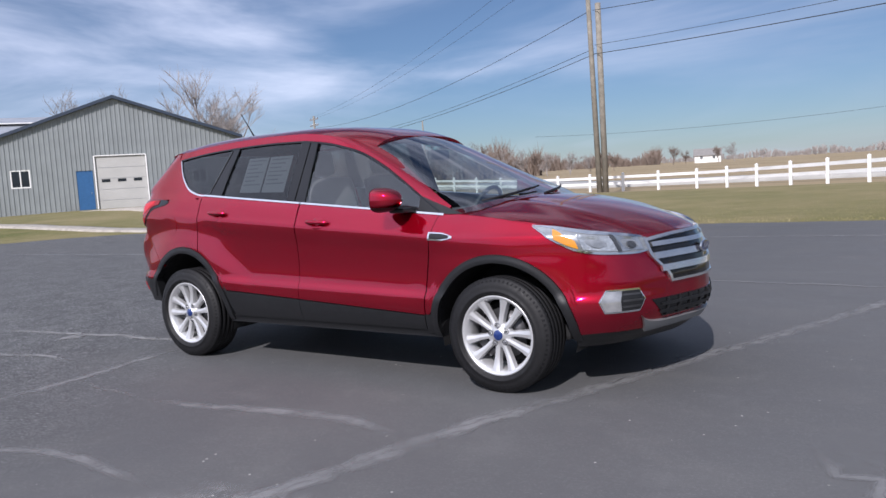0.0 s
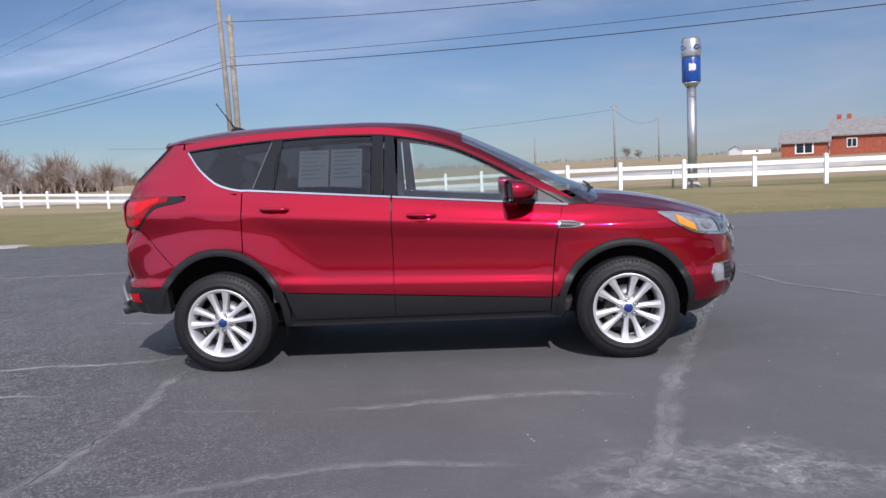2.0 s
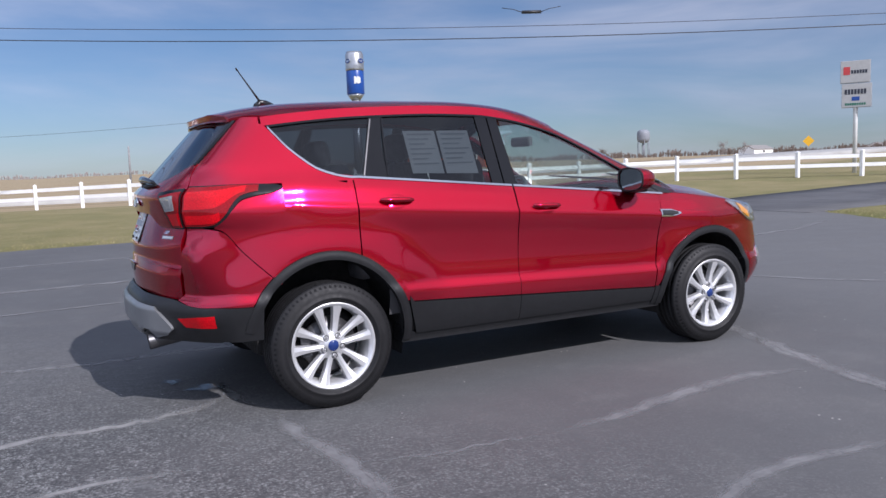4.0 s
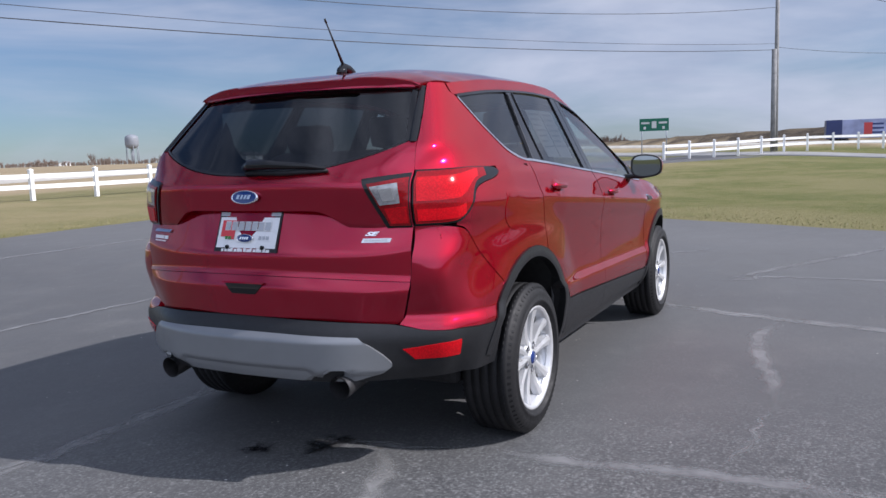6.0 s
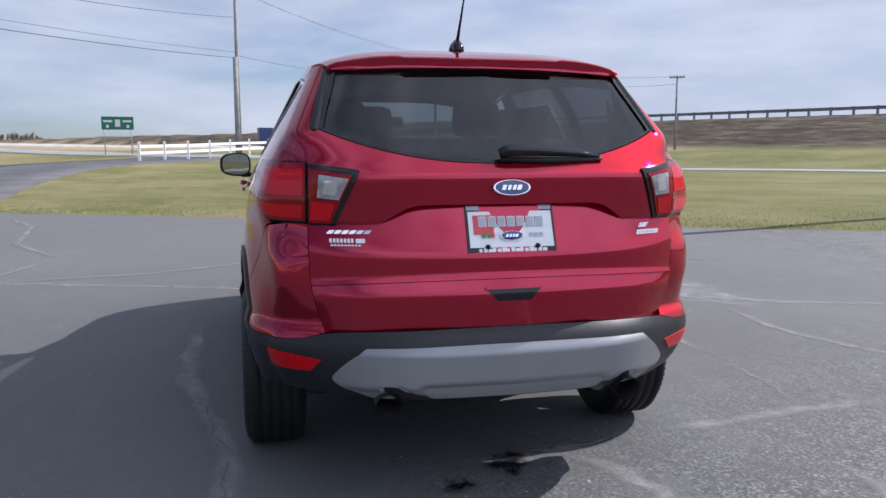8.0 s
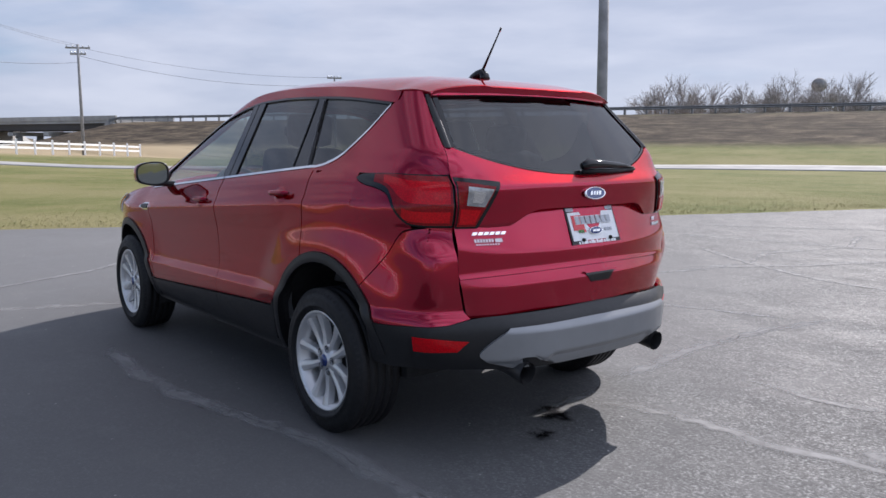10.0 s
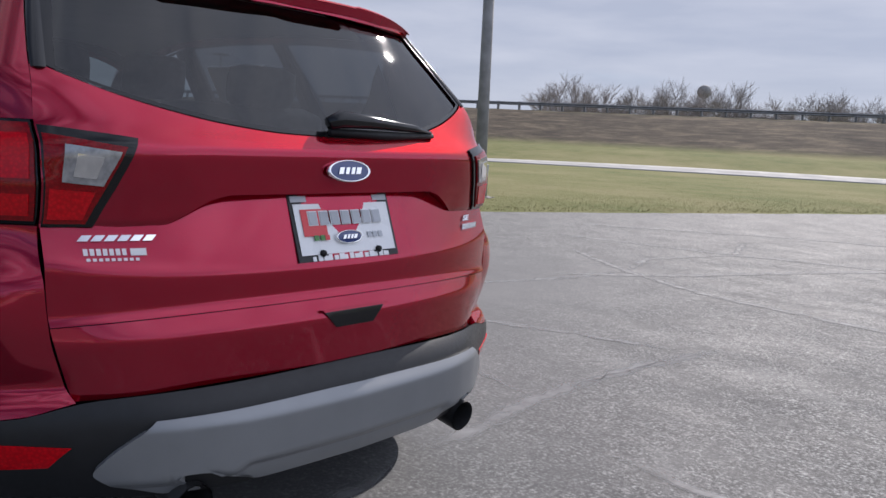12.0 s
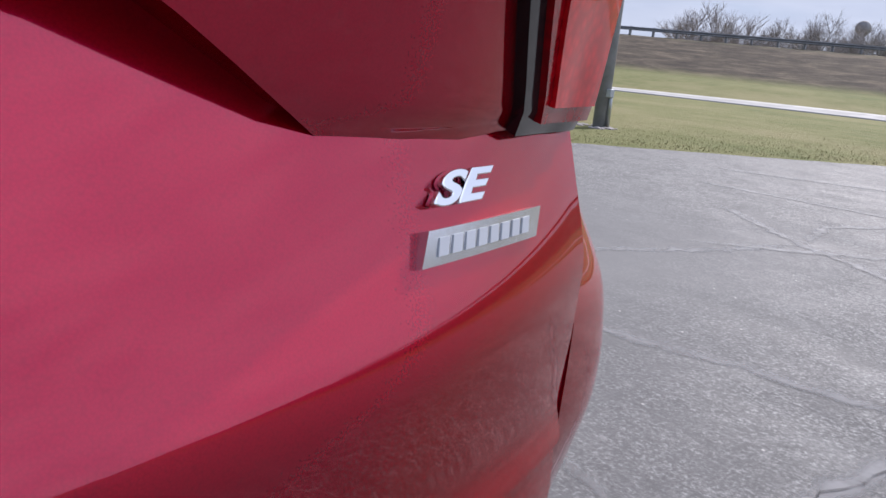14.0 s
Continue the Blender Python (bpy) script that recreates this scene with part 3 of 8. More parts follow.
blot("oil_stain", (-1.86, -0.10), 0.14, "oil_stain", "dark wet oil stain under the tailpipe", 5, squash=0.6, z=0.0074)
blot("oil_stain", (-2.02, 0.14), 0.07, "oil_stain", "dark wet oil spot on the asphalt", 7, z=0.0074)

# ---------------------------------------------------------------- car materials
def build_car_materials():
    # ruby red metallic: fine flakes that scatter, flakes that lie flat and mirror, clear lacquer over both
    m, nt, b = shader("car_paint")
    flake = nt.nodes.new("ShaderNodeTexVoronoi")
    flake.inputs["Scale"].default_value = 900
    tc = nt.nodes.new("ShaderNodeTexCoord")
    nt.links.new(tc.outputs["Object"], flake.inputs["Vector"])
    lying = nt.nodes.new("ShaderNodeBsdfPrincipled")
    amount = span(nt, noise_node(nt, 3, 5), 0.3, 0.7, 0.01, 0.03)
    for node, metal, rough, hi, lo in ((b, 1.0, 0.60, (0.80, 0.004, 0.026), (0.62, 0.003, 0.019)), (lying, 1.0, 0.12, (0.33, 0.004, 0.043), (0.24, 0.003, 0.032))):
        nt.links.new(ramp_node(nt, flake.outputs["Distance"], [(0.0, hi), (1.0, lo)]), node.inputs["Base Color"])
        node.inputs["Metallic"].default_value, node.inputs["Roughness"].default_value = metal, rough
        node.inputs["Specular IOR Level"].default_value = 0.0
        node.inputs["Specular Tint"].default_value = (0.50, 0.05, 0.15, 1)
        node.inputs["Coat Weight"].default_value, node.inputs["Coat IOR"].default_value = 1.0, 1.49
        nt.links.new(amount, node.inputs["Coat Roughness"])
    both_flakes = nt.nodes.new("ShaderNodeMixShader")
    both_flakes.inputs["Fac"].default_value = 0.76
    nt.links.new(b.outputs[0], both_flakes.inputs[1])
    nt.links.new(lying.outputs[0], both_flakes.inputs[2])
    nt.links.new(both_flakes.outputs[0], nt.nodes["Material Output"].inputs["Surface"])
    simple("car_plastic", (0.012, 0.0125, 0.014), 0.42, spec=0.4, var=0.15, scale=30, bump=0.06, bscale=400)
    simple("car_gloss_black", (0.008, 0.008, 0.009), 0.10, coat=0.15, var=0.1, spec=0.35)
    simple("car_underside", (0.010, 0.010, 0.011), 0.8, var=0.3)
    simple("car_silver", (0.23, 0.24, 0.25), 0.36, metal=0.45, var=0.05, scale=6)
    simple("chrome", (0.80, 0.81, 0.83), 0.07, metal=1.0, var=0.02)
    simple("alloy", (0.66, 0.665, 0.67), 0.38, metal=0.62, var=0.05)
    simple("satin_chrome", (0.62, 0.63, 0.65), 0.2, metal=0.9, var=0.04)
    simple("steel_dark", (0.10, 0.10, 0.105), 0.4, metal=0.8, var=0.2, scale=12)
    simple("rubber", (0.008, 0.008, 0.009), 0.62, spec=0.35, var=0.2, scale=14, bump=0.08, bscale=200)
    simple("seat_cloth", (0.12, 0.12, 0.125), 0.9, var=0.2, scale=20, bump=0.1, bscale=200)
    simple("dash_plastic", (0.06, 0.06, 0.063), 0.6, var=0.1)
    simple("headliner", (0.38, 0.37, 0.35), 0.9, var=0.05)
    simple("badge_blue", (0.008, 0.028, 0.14), 0.12, coat=0.8, var=0.05)
    simple("plate_white", (0.74, 0.75, 0.76), 0.3, var=0.03)
    simple("print_grey", (0.38, 0.40, 0.43), 0.4)
    simple("print_pale", (0.52, 0.53, 0.54), 0.5)
    simple("print_red", (0.62, 0.05, 0.06), 0.4)
    simple("print_green", (0.05, 0.20, 0.04), 0.4)
    simple("paper", (0.82, 0.82, 0.80), 0.7, var=0.03)
    simple("amber", (0.75, 0.30, 0.02), 0.15, coat=0.5)
    simple("lamp_silver", (0.66, 0.67, 0.68), 0.16, metal=0.75, var=0.3, scale=70, bump=0.35, bscale=45)
    simple("lamp_housing", (0.46, 0.465, 0.475), 0.2, metal=0.7, var=0.2, scale=20)
    simple("lamp_grey", (0.34, 0.342, 0.35), 0.2, metal=0.5, coat=0.6, var=0.3, scale=60)
    simple("mirror_glass", (0.27, 0.30, 0.31), 0.02, metal=1.0, var=0.01)

    def thin_glass(name, tint, gloss=0.09, power=4.0):
        m = bpy.data.materials.new(name)
        m.use_nodes = True
        nt = m.node_tree
        nt.nodes.clear()
        out, mx = nt.nodes.new("ShaderNodeOutputMaterial"), nt.nodes.new("ShaderNodeMixShader")
        tr, gl, fr = nt.nodes.new("ShaderNodeBsdfTransparent"), nt.nodes.new("ShaderNodeBsdfGlossy"), nt.nodes.new("ShaderNodeLayerWeight")
        tr.inputs["Color"].default_value = (*tint, 1)
        gl.inputs["Roughness"].default_value = 0.01
        # a pane reflects more the flatter it is seen, the same from both sides
        pw = nt.nodes.new("ShaderNodeMath")
        pw.operation = "POWER"
        pw.inputs[1].default_value = power
        nt.links.new(fr.outputs["Facing"], pw.inputs[0])
        nt.links.new(span(nt, pw.outputs[0], 0.0, 1.0, gloss, 0.95), mx.inputs["Fac"])
        nt.links.new(tr.outputs[0], mx.inputs[1])
        nt.links.new(gl.outputs[0], mx.inputs[2])
        nt.links.new(mx.outputs[0], out.inputs["Surface"])
        MATS[name] = m
    thin_glass("glass_clear", (0.84, 0.93, 0.91), 0.13)
    thin_glass("glass_shield", (0.74, 0.84, 0.82), 0.16, 2.6)
    thin_glass("glass_privacy", (0.22, 0.245, 0.262), 0.07)
    thin_glass("glass_rear", (0.19, 0.21, 0.225), 0.07)
    thin_glass("lens_clear", (0.92, 0.94, 0.95))

    for name, col, dark in (("lamp_red", (0.28, 0.0004, 0.004), (0.18, 0.0003, 0.003)), ("lamp_red_bright", (0.62, 0.0010, 0.007), (0.42, 0.0007, 0.005))):
        m, nt, b = shader(name)
        w = nt.nodes.new("ShaderNodeTexVoronoi")
        w.inputs["Scale"].default_value = 140
        tc = nt.nodes.new("ShaderNodeTexCoord")
        nt.links.new(tc.outputs["Object"], w.inputs["Vector"])
        nt.links.new(ramp_node(nt, w.outputs["Distance"], [(0.1, col), (0.7, dark)]), b.inputs["Base Color"])
        b.inputs["Roughness"].default_value = 0.18
        b.inputs["Coat Weight"].default_value, b.inputs["Coat Roughness"].default_value = 0.55, 0.015
        b.inputs["Specular IOR Level"].default_value = 0.1


build_car_materials()

# ---------------------------------------------------------------- the car's surface
def smooth_table(tab):
    """A smooth curve through a short table."""
    xs = [p[0] for p in tab]
    ys = [p[1] for p in tab]
    n = len(tab)
    d = [(ys[i + 1] - ys[i]) / (xs[i + 1] - xs[i]) for i in range(n - 1)]
    m = [d[0]] + [0 if d[i - 1] * d[i] <= 0 else 2 * d[i - 1] * d[i] / (d[i - 1] + d[i]) for i in range(1, n - 1)] + [d[-1]]

    def f(x):
        if x <= xs[0]:
            return ys[0]
        if x >= xs[-1]:
            return ys[-1]
        i = 0
        while x > xs[i + 1]:
            i += 1
        h = xs[i + 1] - xs[i]
        t = (x - xs[i]) / h
        return (2 * t ** 3 - 3 * t * t + 1) * ys[i] + (t ** 3 - 2 * t * t + t) * h * m[i] + (-2 * t ** 3 + 3 * t * t) * ys[i + 1] + (t ** 3 - t * t) * h * m[i + 1]
    return f


def eased(f, n=520, top=1.3):
    """The same curve with its knots rounded off."""
    def mean(d):
        w = min(0.022, d * 0.45)
        return sum(f(d + w * k / 4) for k in range(-4, 5)) / 9
    vals = [mean(top * (i / n) ** 2) for i in range(n + 1)]

    def g(d):
        if d <= 0:
            return 0.0
        q = min(n - 1e-6, n * math.sqrt(d / top))
        i = int(q)
        return vals[i] + (vals[i + 1] - vals[i]) * (q - i)
    return g


def inverse(f, y, lo, hi):
    for _ in range(32):
        mid = (lo + hi) / 2
        if f(mid) < y:
            lo = mid
        else:
            hi = mid
    return (lo + hi) / 2


def belt(x):
    return 1.113 - 0.087 * max(-1.45, min(1.05, x))


# half width of the flank by height between sill (0) and waistline (1)
flank = smooth_table([(0, 0.832), (0.08, 0.862), (0.18, 0.882), (0.26, 0.889), (0.31, 0.889), (0.37, 0.868), (0.5, 0.861), (0.66, 0.868), (0.80, 0.885), (0.812, 0.885), (0.845, 0.872), (0.93, 0.843), (1.0, 0.808)])


def wide(x, z):
    b = belt(x)
    if z >= b:
        return 0.808 - 0.50 * (z - b)
    w = flank((z - 0.30) / (b - 0.30))
    # fenders swell over the wheels
    for xc, amp, reach in ((-1.345, 0.030, 0.76), (1.345, 0.022, 0.67)):
        w += 0.4 * amp * math.exp(-((x - xc) / 0.42) ** 2) * math.exp(-((z - 0.66) / 0.26) ** 2)
        w += 1.15 * amp * sstep((reach - math.hypot(x - xc, z - 0.32)) / 0.27) * sstep((z - 0.42) / 0.32)
    return w


tail_x = smooth_table([(0.28, -2.14), (0.38, -2.215), (0.46, -2.245), (0.56, -2.245), (0.615, -2.228), (0.645, -2.200), (0.70, -2.205), (0.765, -2.205), (0.80, -2.202), (0.855, -2.198), (0.875, -2.191), (0.90, -2.176), (0.95, -2.149), (0.979, -2.140), (0.995, -2.148),
                       (1.05, -2.153), (1.10, -2.159), (1.134, -2.163), (1.146, -2.162), (1.158, -2.152), (1.19, -2.118), (1.30, -2.02), (1.40, -1.93), (1.50, -1.84), (1.60, -1.76)])
nose_x = smooth_table([(0.22, 2.03), (0.28, 2.13), (0.36, 2.222), (0.48, 2.268), (0.60, 2.268), (0.72, 2.248), (0.82, 2.212), (0.90, 2.155), (1.0, 2.08)])
shield_x = smooth_table([(1.02, 1.36), (1.10, 1.235), (1.21, 0.99), (1.321, 0.765), (1.43, 0.545), (1.532, 0.325), (1.60, 0.13), (1.66, -0.15)])
R_low = smooth_table([(0, 0), (0.012, 0.28), (0.035, 0.43), (0.075, 0.545), (0.111, 0.64), (0.146, 0.755), (0.158, 0.793), (0.179, 0.853), (0.214, 0.898), (0.264, 0.920), (0.37, 0.943), (0.6, 0.97), (0.9, 0.985), (1.27, 1)])
R_lamp = smooth_table([(0, 0), (0.012, 0.33), (0.04, 0.56), (0.085, 0.685), (0.105, 0.735), (0.155, 0.795), (0.205, 0.862), (0.255, 0.912), (0.36, 0.943), (0.6, 0.97), (0.9, 0.985), (1.27, 1)])
R_low, R_lamp = eased(R_low), eased(R_lamp)
R_up = smooth_table([(0, 0), (0.012, 0.34), (0.04, 0.60), (0.068, 0.78), (0.085, 0.835), (0.105, 0.872), (0.138, 0.903), (0.19, 0.926), (0.32, 0.947), (0.60, 0.97), (0.9, 0.985), (1.27, 1)])
F_low = smooth_table([(0, 0), (0.015, 0.14), (0.045, 0.25), (0.08, 0.385), (0.13, 0.535), (0.20, 0.69), (0.30, 0.815), (0.45, 0.90), (0.65, 0.95), (0.9, 0.985), (1.3, 1)])
F_up = smooth_table([(0, 0), (0.02, 0.30), (0.06, 0.55), (0.11, 0.75), (0.17, 0.89), (0.24, 0.965), (0.36, 1.0), (0.9, 1.0)])


def rear_f(d, z):
    a, t = sstep((z - 0.79) / 0.19), sstep((z - 1.14) / 0.16)
    low = R_low(d) * (1 - a) + R_lamp(d) * a
    return low * (1 - t) + R_up(d) * t


def y_side(x, z):
    """Half width of the body at station x and height z, below the waist and round the tail."""
    return wide(x, z) * rear_f(x - tail_x(z), z) * F_low(nose_x(z) - x)


def y_glass(x, z):
    return wide(x, z) * rear_f(x - tail_x(z), z) * F_up(shield_x(z) - x)


def x_tail(y, z):
    w = wide(-2.0, z)
    t = min(0.995, abs(y) / w)
    return tail_x(z) + inverse(lambda d: rear_f(d, z), t, 0, 1.27)


def x_nose(y, z):
    t = min(0.995, abs(y) / wide(1.9, z))
    return nose_x(z) - inverse(F_low, t, 0, 1.3)


def x_shield(y, z):
    t = min(0.999, abs(y) / wide(0.6, z))
    return shield_x(z) - inverse(F_up, t, 0, 0.36)


def wrap_tail(c, z, x0, y1):
    """Round the rear corner: c 0..1 along the flank from x0, 1..2 across the tail to y1."""
    xb = tail_x(z) + 0.20
    if c <= 1:
        x = x0 + (xb - x0) * c
        return Vector((x, y_side(x, z), z))
    yb = y_side(xb, z)
    y = yb + (y1 - yb) * (c - 1)
    return Vector((x_tail(y, z), y, z))


def wrap_nose(c, z, x0, y1):
    xb = nose_x(z) - 0.30
    if c <= 1:
        x = x0 + (xb - x0) * c
        return Vector((x, y_side(x, z), z))
    yb = y_side(xb, z)
    y = yb + (y1 - yb) * (c - 1)
    return Vector((x_nose(y, z), y, z))


ARCH = {1: (1.345, 0.335, 0.450, 0.452), -1: (-1.345, 0.335, 0.455, 0.492)}


def arch_z(x, grow=0.0):
    for xc, zc, rx, rz in ARCH.values():
        k = (x - xc) / (rx + grow)
        if abs(k) < 1:
            return zc + (rz + grow) * math.sqrt(1 - k * k)
    return 0.0


def sill_top(x):
    return 0.472 - 0.056 * x


roof_mid = smooth_table([(-1.93, 1.548), (-1.85, 1.560), (-1.75, 1.584), (-1.6, 1.613), (-1.37, 1.638), (-0.9, 1.654), (-0.46, 1.655), (-0.1, 1.636), (0.05, 1.615), (0.2, 1.579), (0.346, 1.528)])
dlo_top = smooth_table([(-1.60, 1.486), (-1.45, 1.504), (-1.2, 1.528), (-0.97, 1.541), (-0.6, 1.551), (-0.32, 1.546), (-0.1, 1.522), (0.1, 1.478), (0.239, 1.435), (0.45, 1.336), (0.624, 1.236), (0.85, 1.10), (1.03, 0.995)])
hood_mid = smooth_table([(1.15, 1.105), (1.30, 1.092), (1.474, 1.068), (1.65, 1.037), (1.809, 1.0), (1.97, 0.955), (2.08, 0.915), (2.15, 0.878)])
hood_edge = smooth_table([(0.95, 1.035), (1.2, 1.012), (1.5, 0.972), (1.75, 0.930), (1.95, 0.888), (2.1, 0.85)])


# ---------------------------------------------------------------- panel builder
def panel(name, fn, nu, nv, mat, parent, label="", depth=0.014, off=0.0, mirror=False, smooth=True, rim=True, flip=False):
    """A bent panel from fn(u, v); its edges turn inwards by depth. mirror: the same on the other flank."""
    pts = [[Vector(fn(i / nu, j / nv)) for i in range(nu + 1)] for j in range(nv + 1)]
    nor = [[None] * (nu + 1) for _ in range(nv + 1)]
    for j in range(nv + 1):
        for i in range(nu + 1):
            du = pts[j][min(i + 1, nu)] - pts[j][max(i - 1, 0)]
            dv = pts[min(j + 1, nv)][i] - pts[max(j - 1, 0)][i]
            n = du.cross(dv)
            if n.length < 1e-9:
                n = Vector((0, 1, 0))
            n.normalize()
            c = pts[j][i]
            if n.dot(Vector((c.x * 0.25, c.y, (c.z - 0.75) * 0.9))) < 0:
                n = -n
            nor[j][i] = n
    verts, faces = [], []
    for j in range(nv + 1):
        for i in range(nu + 1):
            verts.append(pts[j][i] + nor[j][i] * off)
    w = nu + 1
    a = pts[nv // 2][nu // 2]
    e1 = pts[nv // 2][min(nu // 2 + 1, nu)] - a
    e2 = pts[min(nv // 2 + 1, nv)][nu // 2] - a
    rev = e1.cross(e2).dot(nor[nv // 2][nu // 2]) < 0
    if flip:
        rev = not rev

    def add(q):
        faces.append(q[::-1] if rev else q)
    for j in range(nv):
        for i in range(nu):
            add((j * w + i, j * w + i + 1, (j + 1) * w + i + 1, (j + 1) * w + i))
    if rim:
        loop = [(0, i) for i in range(nu)] + [(j, nu) for j in range(nv)] + [(nv, i) for i in range(nu, 0, -1)] + [(j, 0) for j in range(nv, 0, -1)]
        base = len(verts)
        for (j, i) in loop:
            p = pts[j][i] + nor[j][i] * off
            verts.append(p)
            verts.append(p - nor[j][i] * depth)
        n = len(loop)
        for k in range(n):
            a0, b0 = base + 2 * k, base + 2 * ((k + 1) % n)
            add((a0, a0 + 1, b0 + 1, b0))
    if mirror:
        verts = [Vector((v.x, -v.y, v.z)) for v in verts]
        faces = [q[::-1] for q in faces]
    ob = new(name, mesh_from(name, verts, faces))
    if smooth:
        ob.data.polygons.foreach_set("use_smooth", [k < nu * nv for k in range(len(faces))])
    ob.data.materials.append(MATS[mat])
    if parent is not None:
        ob.parent = parent
    if label:
        ob["label"] = label
    return ob


def both(name, fn, nu, nv, mat, parent, label="", **kw):
    """The same panel on the left and on the right flank."""
    return panel(name, fn, nu, nv, mat, parent, label, **kw), panel(name, fn, nu, nv, mat, parent, label, mirror=True, **kw)


def mix(a, b, t):
    return a + (b - a) * t


car = empty("suv", pose(0, 0, 0), "ruby red compact suv with dark cladding and silver wheels, parked", "car")


# ---------------------------------------------------------------- flanks
def flank_fn(x0, x1, lower, upper, fy=y_side):
    def f(u, v):
        x = mix(x0, x1, u)
        lo, hi = lower(x), upper(x)
        z = mix(lo, max(lo + 0.001, hi), v)
        return Vector((x, fy(x, z), z))
    return f


G = 0.0035      # half a shut line


def slant_fn(xa, xb, lower, upper, fy=y_side):
    """Like flank_fn, with edges that lean: xa(z), xb(z)."""
    def f(u, v):
        xm = mix(xa(0.8), xb(0.8), u)
        z = mix(lower(xm), upper(xm), v)
        x = mix(xa(z), xb(z), u)
        z = mix(lower(x), upper(x), v)
        return Vector((x, fy(x, z), z))
    return f


door_split = smooth_table([(0.3, -0.182), (0.7, -0.180), (1.15, -0.172), (1.5, -0.16)])
fender_split = smooth_table([(0.3, 0.842), (0.6, 0.868), (0.9, 0.915), (1.05, 0.955)])
rear_split = smooth_table([(0.3, -0.90), (0.7, -1.165), (0.87, -1.178), (1.0, -1.165), (1.2, -1.125)])


def rear_door_lower(x):
    return max(sill_top(x) + G, arch_z(x, 0.008))


front_doors = both("front_door", slant_fn(lambda z: door_split(z) + G, lambda z: fender_split(z) - G, lambda x: sill_top(x) + G, lambda x: belt(x) - 0.012), 26, 44, "car_paint", car)
rear_doors = both("rear_door", flank_fn(-1.166, -0.1775 - G, rear_door_lower, lambda x: belt(x) - 0.012), 48, 44, "car_paint", car)
for k, (fd, rd) in enumerate(zip(front_doors, rear_doors)):
    panel("door_cladding", slant_fn(lambda z: door_split(z) + G, lambda z: fender_split(z) - G, lambda x: 0.335, lambda x: sill_top(x) - G), 20, 8, "car_plastic", fd, "black textured lower cladding", off=0.004, mirror=bool(k))
    panel("door_cladding", flank_fn(-0.905, -0.1775 - G, lambda x: max(0.335, arch_z(x, 0.02)), lambda x: max(sill_top(x) - G, arch_z(x, 0.03))), 26, 8, "car_plastic", rd, "black textured lower cladding", off=0.004, mirror=bool(k))
both("sill", flank_fn(-0.93, 0.93, lambda x: 0.285, lambda x: 0.333), 24, 4, "car_plastic", car, "black plastic sill under the doors", off=-0.004, depth=0.12)
both("fender_cladding", slant_fn(lambda z: fender_split(z) + G, lambda z: 0.905, lambda x: 0.31, lambda x: sill_top(x) + 0.005), 4, 6, "car_plastic", car, "black textured lower cladding", off=0.004)


# headlights wrap from the grille to the fender
head_lo = smooth_table([(0, 0.938), (0.12, 0.900), (0.26, 0.850), (0.42, 0.800), (0.6, 0.778), (0.85, 0.768), (1.0, 0.775)])
head_hi = smooth_table([(0, 0.948), (0.25, 0.938), (0.6, 0.904), (1.0, 0.858)])


def head_fn(u, v):
    z = mix(head_lo(u), head_hi(u), v)
    if u < 0.6:
        x = mix(1.56, nose_x(z) - 0.30, u / 0.6)
        return Vector((x, y_side(x, z), z))
    xb = nose_x(z) - 0.30
    y = mix(y_side(xb, z), 0.485, (u - 0.6) / 0.4)
    return Vector((x_nose(y, z), y, z))


# front fender: from the door to the headlight, over the wheel
def fender_lower(x):
    return max(sill_top(x) + 0.008, arch_z(x, 0.008))


def fender_upper(x):
    if x < 1.56:
        return hood_edge(x) - 0.003
    k = (x - 1.56) / 0.36 * 0.6
    return mix(hood_edge(x) - 0.003, 0.5 * (head_lo(k) + head_hi(k)), sstep((x - 1.56) / 0.05))


both("front_fender", slant_fn(lambda z: fender_split(z) + G, lambda z: 1.86, fender_lower, fender_upper), 52, 30, "car_paint", car)


# wheel arch flares
def flare_fn(side, out, inn, z0):
    xc, zc, rx, rz = ARCH[side]
    a0, a1 = (math.asin(max(-1, (z0[0] - zc) / rz)), math.pi - math.asin(max(-1, (z0[1] - zc) / rz)))

    def f(u, v):
        a = mix(a0, a1, u)
        g = mix(inn, out, v)
        x, z = xc + (rx + g) * math.cos(a), zc + (rz + g) * math.sin(a)
        return Vector((x, y_side(x, max(0.3, z)) + 0.008 + 0.0025 * math.sin(math.pi * min(1, v * 1.3)), z))
    return f


both("arch_flare", flare_fn(1, 0.007, -0.040, (0.30, 0.30)), 48, 6, "car_plastic", car, "black plastic wheel arch flare", depth=0.05)
both("arch_flare", flare_fn(-1, 0.007, -0.040, (0.30, 0.45)), 48, 6, "car_plastic", car, "black plastic wheel arch flare", depth=0.05)


def liner_fn(side, wall=False):
    xc, zc, rx, rz = ARCH[side]

    def f(u, v):
        a = mix(-0.25, math.pi + (0.25 if side > 0 else -0.22), u)
        k = mix(0.05, 1.0, v) if wall else 1.0
        x, z = xc + (rx - 0.030) * k * math.cos(a), zc + (rz - 0.030) * k * math.sin(a)
        return Vector((x, 0.48 if wall else mix(0.48, y_side(x, max(0.3, z)) - 0.010, v), z))
    return f


for s in (1, -1):
    both("wheel_liner", liner_fn(s), 32, 3, "car_underside", car, "black wheel house liner", rim=False)
    both("wheel_house", liner_fn(s, True), 32, 3, "car_underside", car, "black inner wall of the wheel house", rim=False)


